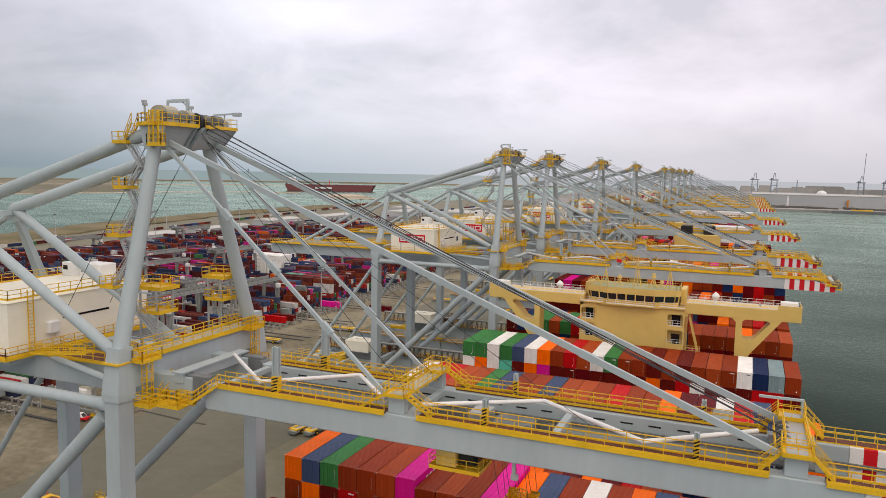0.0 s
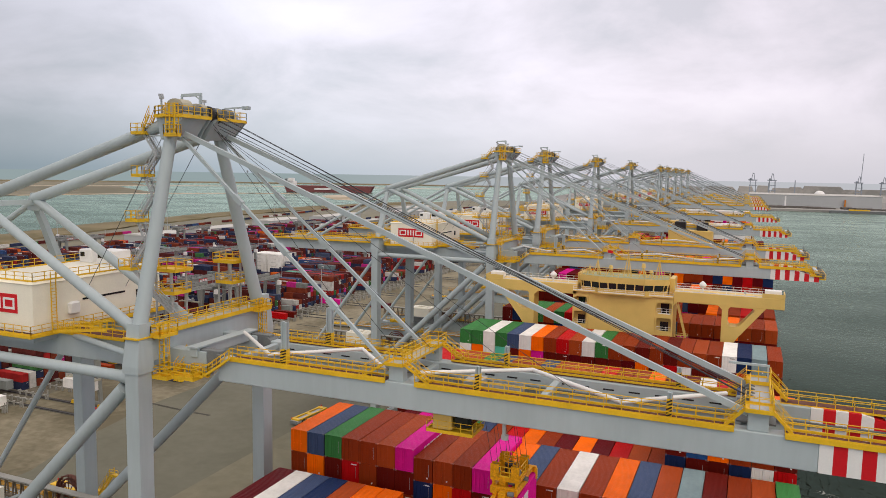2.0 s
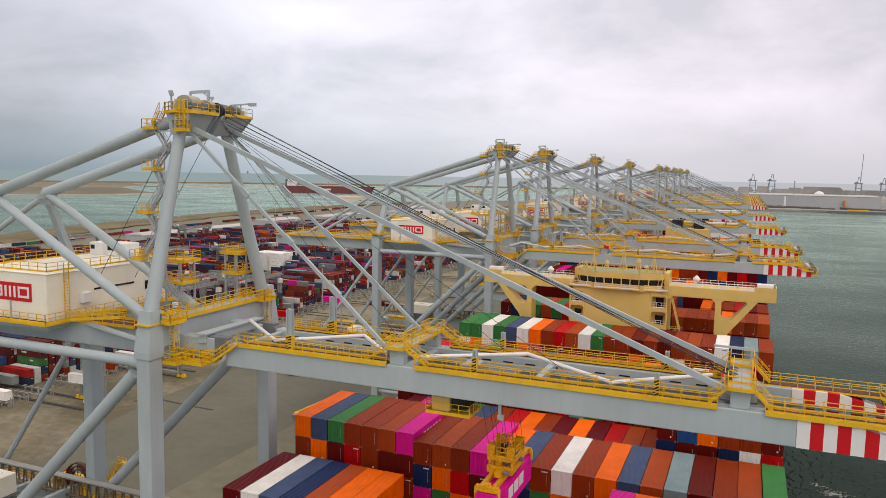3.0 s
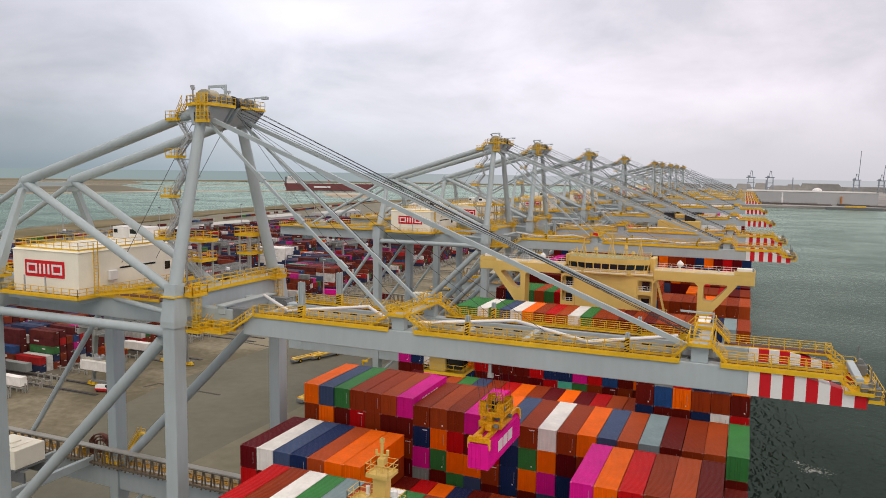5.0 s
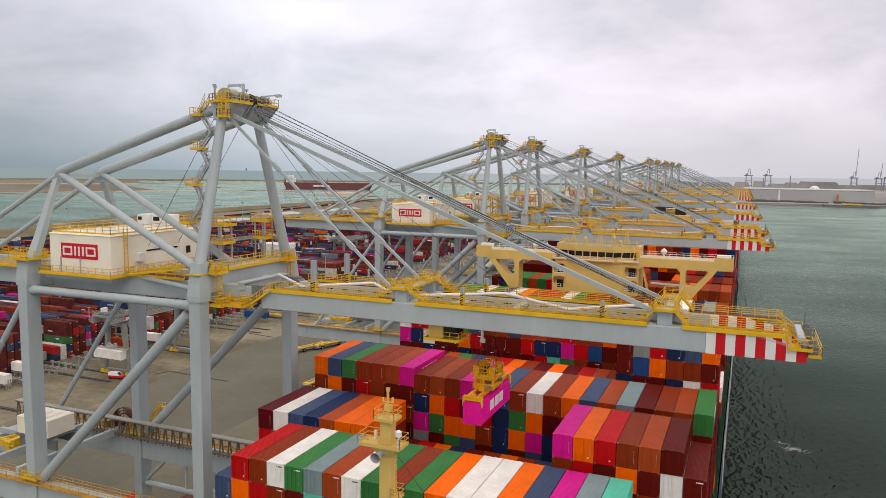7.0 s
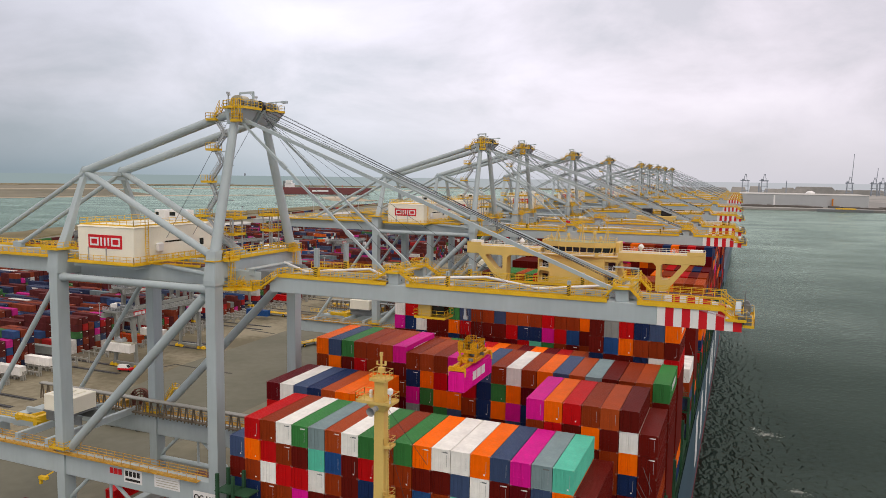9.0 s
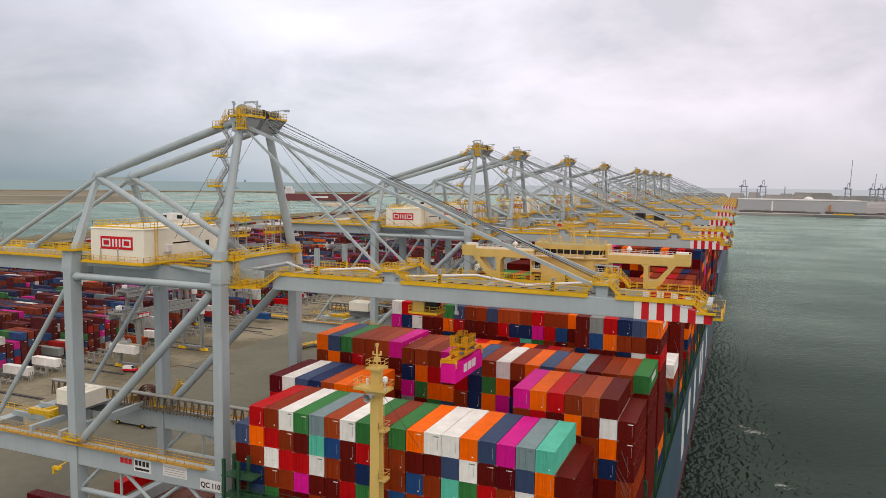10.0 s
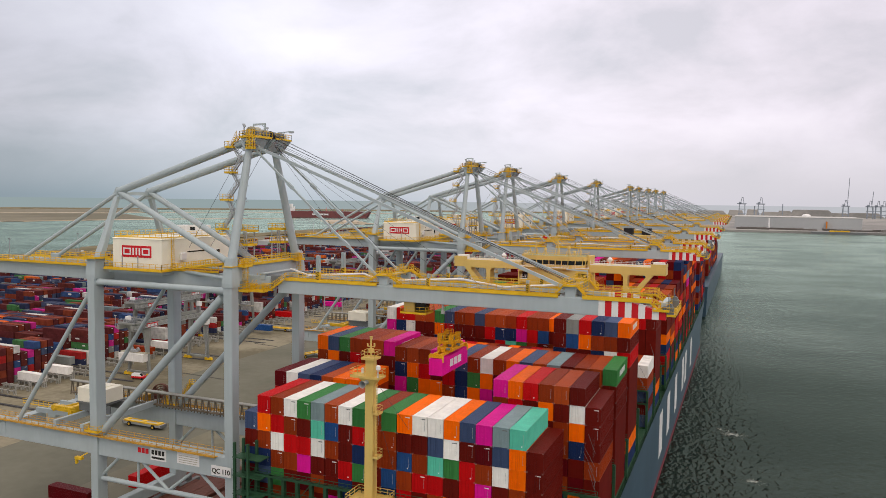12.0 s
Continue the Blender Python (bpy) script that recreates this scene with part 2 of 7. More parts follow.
def ground_material(name, c1, c2, scale, joints=0.0, rough=0.85, wet=0.0):
    m = bpy.data.materials.new(name)
    m.use_nodes = True
    nt = m.node_tree
    N, L = nt.nodes.new, nt.links.new
    b = nt.nodes["Principled BSDF"]
    tc = N("ShaderNodeTexCoord")
    n1, n2, n3 = N("ShaderNodeTexNoise"), N("ShaderNodeTexNoise"), N("ShaderNodeTexNoise")
    for n, s, d in ((n1, scale, 6.0), (n2, scale * 12, 5.0), (n3, scale * 0.22, 3.0)):
        n.inputs["Scale"].default_value, n.inputs["Detail"].default_value = s, d
        L(tc.outputs["Object"], n.inputs[0])
    mix = N("ShaderNodeMixRGB")
    mix.inputs[1].default_value, mix.inputs[2].default_value = (*c1, 1), (*c2, 1)
    r = N("ShaderNodeMapRange")
    r.inputs["From Min"].default_value, r.inputs["From Max"].default_value = 0.38, 0.62
    a = N("ShaderNodeMath")
    a.operation = "MULTIPLY_ADD"
    L(n2.outputs[0], a.inputs[0])
    a.inputs[1].default_value = 0.35
    av = N("ShaderNodeMath")
    av.operation = "MULTIPLY_ADD"
    L(n3.outputs[0], av.inputs[0])
    av.inputs[1].default_value = 0.6
    L(n1.outputs[0], av.inputs[2])
    L(av.outputs[0], a.inputs[2])
    sub = N("ShaderNodeMath")
    sub.operation = "SUBTRACT"
    L(a.outputs[0], sub.inputs[0])
    sub.inputs[1].default_value = 0.475
    L(sub.outputs[0], r.inputs[0])
    L(r.outputs[0], mix.inputs[0])
    col = mix.outputs[0]
    if joints:
        br = N("ShaderNodeTexBrick")
        br.inputs["Color1"].default_value, br.inputs["Color2"].default_value = (1.12, 1.12, 1.1, 1), (0.8, 0.8, 0.78, 1)
        br.inputs["Mortar"].default_value = (0.62, 0.62, 0.62, 1)
        br.inputs["Scale"].default_value, br.inputs["Mortar Size"].default_value = 1.0, 0.07
        br.inputs["Brick Width"].default_value, br.inputs["Row Height"].default_value = joints, joints
        br.offset = 0.0
        L(tc.outputs["Object"], br.inputs[0])
        mu = N("ShaderNodeMixRGB")
        mu.blend_type, mu.inputs[0].default_value = "MULTIPLY", 0.3
        L(col, mu.inputs[1])
        L(br.outputs[0], mu.inputs[2])
        col = mu.outputs[0]
    L(col, b.inputs["Base Color"])
    b.inputs["Roughness"].default_value, b.inputs["Specular IOR Level"].default_value = rough, 0.22
    if wet:
        rr = N("ShaderNodeMapRange")
        rr.inputs["From Min"].default_value, rr.inputs["From Max"].default_value = 0.4, 0.6
        rr.inputs["To Min"].default_value, rr.inputs["To Max"].default_value = rough - wet, rough
        L(n1.outputs[0], rr.inputs[0])
        L(rr.outputs[0], b.inputs["Roughness"])
    return m


APRON = ground_material("worn_quay_concrete", (0.15, 0.141, 0.094), (0.225, 0.212, 0.148), 0.02, 18.0, 0.8, 0.25)
ASPHALT = ground_material("yard_asphalt", (0.09, 0.083, 0.062), (0.18, 0.165, 0.125), 0.03, 0.0, 0.85)
WORN = ground_material("oil_stained_concrete", (0.14, 0.123, 0.078), (0.275, 0.247, 0.172), 0.035, 0.0, 0.85)
LANE = ground_material("smooth_grey_driving_lane", (0.135, 0.134, 0.098), (0.168, 0.166, 0.125), 0.03, 0.0, 0.8)
DRAIN = paint("damp_drain_concrete", (0.055, 0.052, 0.04), 0.7, var=0.3)
DIKE = ground_material("dry_grass_dike", (0.14, 0.12, 0.06), (0.21, 0.175, 0.10), 0.02)
SAND = ground_material("pale_sand", (0.36, 0.30, 0.21), (0.52, 0.46, 0.36), 0.004)
FARLAND = ground_material("distant_port_ground", (0.22, 0.22, 0.21), (0.34, 0.33, 0.31), 0.004)


def water_material():
    m = bpy.data.materials.new("harbour_water")
    m.use_nodes = True
    nt = m.node_tree
    N, L = nt.nodes.new, nt.links.new
    b = nt.nodes["Principled BSDF"]
    tc = N("ShaderNodeTexCoord")
    big = N("ShaderNodeTexNoise")
    big.inputs["Scale"].default_value, big.inputs["Detail"].default_value = 0.009, 2.5
    mpb = N("ShaderNodeMapping")
    mpb.inputs["Scale"].default_value = (1.0, 1.5, 1.0)
    L(tc.outputs["Object"], mpb.inputs[0])
    L(mpb.outputs[0], big.inputs[0])
    mix = N("ShaderNodeMixRGB")
    mix.inputs[1].default_value, mix.inputs[2].default_value = (0.004, 0.010, 0.007, 1), (0.011, 0.021, 0.016, 1)
    r = N("ShaderNodeMapRange")
    r.inputs["From Min"].default_value, r.inputs["From Max"].default_value = 0.35, 0.65
    L(big.outputs[0], r.inputs[0])
    L(r.outputs[0], mix.inputs[0])
    L(mix.outputs[0], b.inputs["Base Color"])
    b.inputs["Roughness"].default_value, b.inputs["Specular IOR Level"].default_value = 0.6, 0.0
    gl, fr, lim, ms = N("ShaderNodeBsdfGlossy"), N("ShaderNodeFresnel"), N("ShaderNodeMapRange"), N("ShaderNodeMixShader")
    wind = N("ShaderNodeMixRGB")
    wind.inputs[1].default_value, wind.inputs[2].default_value = (0.52, 0.65, 0.555, 1), (0.69, 0.84, 0.72, 1)
    L(r.outputs[0], wind.inputs[0])
    mps, slick, fade, off = N("ShaderNodeMapping"), N("ShaderNodeTexGradient"), N("ShaderNodeMapRange"), N("ShaderNodeVectorMath")
    slick.gradient_type = "SPHERICAL"
    off.operation = "MULTIPLY_ADD"
    off.inputs[1].default_value = (70, 110, 0)
    L(big.outputs["Color"], off.inputs[0])
    L(tc.outputs["Object"], off.inputs[2])
    mps.vector_type = "TEXTURE"
    mps.inputs["Location"].default_value, mps.inputs["Scale"].default_value = (140, 315, 0), (95, 120, 400)
    L(off.outputs[0], mps.inputs[0])
    L(mps.outputs[0], slick.inputs[0])
    fade.interpolation_type = "SMOOTHSTEP"
    fade.inputs["From Max"].default_value = 0.7
    fade.inputs["To Max"].default_value = 0.55
    L(slick.outputs["Fac"], fade.inputs[0])
    calmed = N("ShaderNodeMixRGB")
    calmed.inputs[2].default_value = (0.30, 0.39, 0.32, 1)
    L(fade.outputs[0], calmed.inputs[0])
    L(wind.outputs[0], calmed.inputs[1])
    L(calmed.outputs[0], gl.inputs["Color"])
    gl.inputs["Roughness"].default_value = 0.2
    fr.inputs["IOR"].default_value = 1.23
    lim.inputs["To Max"].default_value = 0.98
    L(fr.outputs[0], lim.inputs[0])
    L(lim.outputs[0], ms.inputs[0])
    L(b.outputs[0], ms.inputs[1])
    L(gl.outputs[0], ms.inputs[2])
    L(ms.outputs[0], nt.nodes["Material Output"].inputs["Surface"])
    mp = N("ShaderNodeMapping")
    mp.inputs["Rotation"].default_value = (0, 0, radians(-14))
    mp.inputs["Scale"].default_value = (1.4, 0.95, 1.0)
    L(tc.outputs["Object"], mp.inputs[0])
    w1, w2 = N("ShaderNodeTexNoise"), N("ShaderNodeTexNoise")
    w1.inputs["Scale"].default_value, w1.inputs["Detail"].default_value = 0.42, 1.6
    w2.inputs["Scale"].default_value, w2.inputs["Detail"].default_value = 0.13, 2.0
    L(mp.outputs[0], w1.inputs[0])
    L(mp.outputs[0], w2.inputs[0])
    ad = N("ShaderNodeMath")
    ad.operation = "ADD"
    L(w1.outputs[0], ad.inputs[0])
    L(w2.outputs[0], ad.inputs[1])
    bp = N("ShaderNodeBump")
    bp.inputs["Strength"].default_value, bp.inputs["Distance"].default_value = 0.85, 1.0
    L(ad.outputs[0], bp.inputs["Height"])
    calm = N("ShaderNodeBump")
    calm.inputs["Strength"].default_value, calm.inputs["Distance"].default_value = 0.3, 1.0
    L(ad.outputs[0], calm.inputs["Height"])
    for n, k in ((b, bp), (gl, bp), (fr, calm)):
        L(k.outputs[0], n.inputs["Normal"])
    return m


WATER = water_material()


def far_sea_material():
    m = bpy.data.materials.new("far_sea_glow_backdrop")
    m.use_nodes = True
    nt = m.node_tree
    nt.nodes.clear()
    # emits its own sea colour, with paler haze painted in toward the east
    o, e = nt.nodes.new("ShaderNodeOutputMaterial"), nt.nodes.new("ShaderNodeEmission")
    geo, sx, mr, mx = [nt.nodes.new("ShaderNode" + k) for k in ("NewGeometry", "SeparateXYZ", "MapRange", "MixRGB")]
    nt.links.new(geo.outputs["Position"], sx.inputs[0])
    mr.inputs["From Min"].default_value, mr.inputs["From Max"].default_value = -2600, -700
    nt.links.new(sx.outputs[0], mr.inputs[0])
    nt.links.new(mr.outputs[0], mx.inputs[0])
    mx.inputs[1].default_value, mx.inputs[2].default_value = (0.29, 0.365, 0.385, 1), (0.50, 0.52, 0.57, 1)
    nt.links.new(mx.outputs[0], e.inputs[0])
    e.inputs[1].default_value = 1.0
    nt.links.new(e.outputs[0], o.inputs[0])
    return m


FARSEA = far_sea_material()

# ---------------------------------------------------------------- mesh helpers


class Geo:
    """Collects vertices and faces of one part."""

    def __init__(self):
        self.v, self.f = [], []

    def poly(self, pts, faces):
        o = len(self.v)
        self.v += [tuple(p) for p in pts]
        self.f += [tuple(o + i for i in f) for f in faces]
        return self

    def box(self, x0, x1, y0, y1, z0, z1, b=0.0):
        if not b:
            p = [(x, y, z) for z in (z0, z1) for y in (y0, y1) for x in (x0, x1)]
            return self.poly(p, [(0, 2, 3, 1), (4, 5, 7, 6), (0, 1, 5, 4), (2, 6, 7, 3), (0, 4, 6, 2), (1, 3, 7, 5)])
        # vertical and horizontal edges cut back by b
        ring = lambda d, z: [(x0 + d + b, y0 + d, z), (x1 - d - b, y0 + d, z), (x1 - d, y0 + d + b, z), (x1 - d, y1 - d - b, z),
                             (x1 - d - b, y1 - d, z), (x0 + d + b, y1 - d, z), (x0 + d, y1 - d - b, z), (x0 + d, y0 + d + b, z)]
        p = ring(b, z0) + ring(0, z0 + b) + ring(0, z1 - b) + ring(b, z1)
        fs = [tuple(range(7, -1, -1)), tuple(range(24, 32))]
        for k in range(3):
            fs += [(k * 8 + i, k * 8 + (i + 1) % 8, k * 8 + 8 + (i + 1) % 8, k * 8 + 8 + i) for i in range(8)]
        return self.poly(p, fs)

    def hexa(self, lo, hi):
        """Two quads, counter-clockwise from above, joined."""
        return self.poly(list(lo) + list(hi), [(3, 2, 1, 0), (4, 5, 6, 7)] + [(i, (i + 1) % 4, 4 + (i + 1) % 4, 4 + i) for i in range(4)])

    def tube(self, p, q, r, r2=None, n=12, caps=True):
        p, q = Vector(p), Vector(q)
        d = (q - p).normalized()
        u = d.cross(Vector((0, 0, 1)) if abs(d.z) < 0.95 else Vector((1, 0, 0))).normalized()
        w = u.cross(d)
        r2 = r if r2 is None else r2
        pts = []
        for c, rr in ((p, r), (q, r2)):
            pts += [c + (u * math.cos(2 * math.pi * i / n) + w * math.sin(2 * math.pi * i / n)) * rr for i in range(n)]
        fs = [(i, n + i, n + (i + 1) % n, (i + 1) % n) for i in range(n)]
        if caps:  # ends with corners of their own, so that the round side shades evenly
            pts = pts + pts
            fs += [tuple(range(2 * n, 3 * n)), tuple(range(4 * n - 1, 3 * n - 1, -1))]
        return self.poly(pts, fs)

    def bar(self, p, q, w, h=None):
        """A rectangular bar, w across and h in the upright plane."""
        p, q, h = Vector(p), Vector(q), w if h is None else h
        d = (q - p).normalized()
        u = d.cross(Vector((0, 0, 1)) if abs(d.z) < 0.98 else Vector((0, 1, 0))).normalized() * (w / 2)
        k = u.cross(d).normalized() * (h / 2)
        pts = [c + s * u + t * k for c in (p, q) for s, t in ((-1, -1), (1, -1), (1, 1), (-1, 1))]
        return self.poly(pts, [(0, 1, 2, 3), (7, 6, 5, 4)] + [(i, 4 + i, 4 + (i + 1) % 4, (i + 1) % 4) for i in range(4)])

    def rail(self, pts, high=1.1, step=1.6, t=0.07):
        """A handrail with posts, knee rail and toe board along a line of points."""
        for a, b in zip(pts, pts[1:]):
            a, b = Vector(a), Vector(b)
            n = max(1, round((b - a).length / step))
            for k in range(n + 1):
                c = a.lerp(b, k / n)
                self.bar(c, c + Vector((0, 0, high)), t)
            for z in (high, high * 0.55):
                self.bar(a + Vector((0, 0, z)), b + Vector((0, 0, z)), t)
            self.bar(a + Vector((0, 0, 0.1)), b + Vector((0, 0, 0.1)), 0.03, 0.2)
        return self

    def stair(self, p, q, w=0.8, rails=True, t=0.06):
        """A flight from p up to q."""
        p, q = Vector(p), Vector(q)
        d = q - p
        side = Vector((-d.y, d.x, 0)).normalized() * (w / 2)
        for s in (-1, 1):
            self.bar(p + side * s, q + side * s, 0.06, 0.24)
            if rails:
                up = Vector((0, 0, 1.0))
                self.bar(p + side * s + up, q + side * s + up, t)
                self.bar(p + side * s + up * 0.5, q + side * s + up * 0.5, t)
                n = max(1, round(d.length / 1.4))
                for k in range(n + 1):
                    c = p.lerp(q, k / n) + side * s
                    self.bar(c, c + up, t)
        n = max(2, round(abs(d.z) / 0.22))
        for k in range(n):
            c = p.lerp(q, (k + 0.5) / n)
            self.bar(c - side, c + side, 0.24, 0.04)
        return self

    def platform(self, x0, x1, y0, y1, z, rail=True, t=0.07, thick=0.22):
        self.box(x0, x1, y0, y1, z - thick, z)
        if rail:
            self.rail([(x0, y0, z), (x1, y0, z), (x1, y1, z), (x0, y1, z), (x0, y0, z)], t=t, step=1.3)
        return self

    def mesh(self, name, mats):
        me = bpy.data.meshes.new(name)
        me.from_pydata(self.v, [], self.f)
        for m in mats:
            me.materials.append(m)
        me.update()
        return me


def smooth(ob):
    ob.data.polygons.foreach_set("use_smooth", [len(p.vertices) == 4 for p in ob.data.polygons])
    return ob


def part(name, geo, material, parent=None, label=""):
    """One mesh object; a child of parent where one is given."""
    ob = new(name, geo.mesh(name, [material]) if isinstance(geo, Geo) else geo)
    if parent:
        ob.parent = parent
    if label:
        ob["label"] = label
    return ob


def empty(name, x=0.0, y=0.0, z=0.0, turn=0.0):
    ob = new(name)
    ob.matrix_basis = pose(x, y, z, 0, 0, turn)
    ob.empty_display_size = 1.0
    return ob


# ---------------------------------------------------------------- ground, water, distance
WATER_Z = -4.6


def sheet(name, outline, z, material, depth=0.0):
    """A level sheet with the given outline, with sides of that depth."""
    g = Geo()
    n = len(outline)
    if depth:
        g.poly([(x, y, z) for x, y in outline] + [(x, y, z - depth) for x, y in outline],
               [tuple(range(n))] + [(i, n + i, n + (i + 1) % n, (i + 1) % n) for i in range(n)])
    else:
        g.poly([(x, y, z) for x, y in outline], [tuple(range(n))])
    return part(name, g, material)


tagged(sheet("water", [(-4990, -4990), (4990, -4990), (4990, 4990), (-4990, 4990)], WATER_Z, WATER),
       "grey-green wind-rippled harbour water and open sea", "water", kind="structure")
tagged(sheet("ground", [(4.6, -420), (4.6, 1960), (-650, 1960), (-720, 1300), (-705, 960), (-660, 640), (-585, 470), (-560, -420)],
             0.0, APRON, 9.0), "pale worn concrete quay apron beside the water", "ground", kind="structure")


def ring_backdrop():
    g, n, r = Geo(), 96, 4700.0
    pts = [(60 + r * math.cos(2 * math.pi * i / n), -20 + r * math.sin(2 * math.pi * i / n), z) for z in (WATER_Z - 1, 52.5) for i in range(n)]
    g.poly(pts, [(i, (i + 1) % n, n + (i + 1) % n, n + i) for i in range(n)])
    return tagged(part("backdrop", g, FARSEA), "self-lit band of hazy far sea up to the horizon line", "distance", kind="structure")


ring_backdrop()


def strip(name, pts, width, z, material, label, category, rise=0.0):
    """A low band of land along a line; uneven edges."""
    g, rng = Geo(), random.Random(len(pts) * 7 + int(abs(pts[0][0])))
    fine = []
    for a, b in zip(pts, pts[1:]):
        fine += [Vector(a).lerp(Vector(b), k / 8) for k in range(8)]
    fine.append(Vector(pts[-1]))
    v, k = [], len(fine)
    for i, c in enumerate(fine):
        d = (fine[min(i + 1, k - 1)] - fine[max(i - 1, 0)]).normalized()
        nrm = Vector((-d.y, d.x))
        ends = 0.25 + 0.75 * min(1, i / 3, (k - 1 - i) / 3)
        for s, zz in ((-1, WATER_Z - 1), (-0.9, z), (0.0, z + rise), (0.9, z), (1, WATER_Z - 1)):
            q = c + nrm * (s * width / 2 * ends * (0.8 + 0.4 * rng.random()))
            v.append((q.x, q.y, zz))
    fs = [(i * 5 + j, (i + 1) * 5 + j, (i + 1) * 5 + j + 1, i * 5 + j + 1) for i in range(k - 1) for j in range(4)]
    g.poly(v, fs)
    return tagged(part(name, g, material), label, category, kind="structure")


strip("ground", [(-585, -400), (-600, 200), (-625, 480), (-690, 700), (-735, 960), (-740, 1300), (-690, 1700)], 70, 1.5, DIKE,
      "brown grassed dike along the channel shore", "dike", rise=1.5)
FLAT = ground_material("wet_sand_flat", (0.15, 0.14, 0.095), (0.22, 0.20, 0.145), 0.003)
tagged(sheet("ground", [(-2900, -300), (-4300, -300), (-4250, 1500), (-3500, 2700), (-3100, 3050), (-2560, 2650), (-2300, 2250), (-1900, 1960), (-1640, 1780), (-1700, 1560), (-1745, 1358), (-1950, 1000), (-2350, 300)][::-1],
             -3.8, FLAT, 2.0), "brown tidal sand flat across the channel", "sand flat", kind="structure")
strip("ground", [(-2350, 300), (-1950, 1000), (-1745, 1358), (-1695, 1560), (-1610, 1790), (-1464, 2020), (-1330, 2090)], 46, -3.5, SAND, "pale beach edge across the channel", "beach")
strip("ground", [(-1180, 2090), (-1080, 1960), (-980, 1830), (-900, 1800)], 120, -3.6, SAND, "pale sand bar in the channel", "sand bar")
strip("ground", [(-2700, 1850), (-2520, 2100), (-2420, 2350), (-2120, 2889), (-1712, 3088), (-1100, 3350)], 70, -3.3, SAND, "narrow pale far beach", "beach")
strip("ground", [(-3700, 2000), (-3390, 2600), (-3100, 2850), (-2661, 3400), (-1900, 3900), (-900, 4250)], 170, -2.8, DIKE, "dull green far dunes", "far land", rise=5)
tagged(sheet("ground", [(45, 1985), (900, 1985), (2600, 2050), (3300, 2600), (2600, 3900), (0, 4300), (-700, 3900), (-500, 1940), (-180, 1930)],
             0.4, FARLAND, 6.0), "grey distant quay and port land beyond the basin", "ground", kind="structure")
tagged(sheet("road", [(-97, -400), (-99, 124), (-104, 138), (-111, 176), (-112, 1900), (-149, 1900), (-149, -400)], 0.006, WORN), "pale oil-stained concrete strip before the container stacks", "road", kind="structure")
tagged(sheet("road", [(-57, -400), (-57, 1900), (-112, 1900), (-111, 176), (-104, 138), (-99, 124), (-97, -400)], 0.006, LANE), "smooth grey-green driving lane along the quay", "road", kind="structure")
tagged(sheet("pavement", [(-149, -400), (-149, 1850), (-470, 1850), (-470, -400)], 0.006, ASPHALT),
       "dark asphalt of the container stacking yard", "pavement", kind="structure")


def quay_lines():
    """Crane rails and slots in the apron."""
    for x, name in ((0.9, "trim"), (-31.7, "trim")):
        for dx in (-0.35, 0.35):
            tagged(part(name, Geo().box(x + dx - 0.09, x + dx + 0.09, -400, 1900, 0.0, 0.03), GREY_D), "dark crane rail slot in the apron", "rail", kind="structure")
    g = Geo()
    for p, q in (((-115.4, 171.4), (-113.6, 177)), ((-113.6, 177), (-96.7, 175.6)), ((-96.7, 175.6), (-87, 175.5)), ((-112, 236), (-126, 238)), ((-126, 300), (-140, 301))):
        g.bar((*p, 0.016), (*q, 0.016), 1.0, 0.02)
    tagged(part("trim", g, DRAIN), "dark damp drain line in the concrete", "drain", kind="structure")
    g = Geo()
    for y in range(-380, 1880, 24):
        g.box(3.0, 4.4, y, y + 0.8, 0, 0.5)
    tagged(part("bollard_row", g, GREY_D), "row of dark mooring bollards on the quay edge", "bollards", kind="stuff")
    g = Geo()
    for y in range(-380, 1880, 18):
        g.tube((5.9, y, -3.4), (5.9, y + 3, -3.4), 1.25, n=10)
    tagged(part("fender_row", g, BLACK), "black cylinder fenders along the quay wall", "fenders", kind="stuff")


quay_lines()

# ---------------------------------------------------------------- ship-to-shore cranes
WS, LS = 1.7, -31.7
NEAR, FAR = -10.2, 11.7  # leg lines beside the boom's axis
LEG_Y = {-1: NEAR, 1: FAR}
BC, BH = -1.1, 4.5  # boom axis and half spacing of its girders


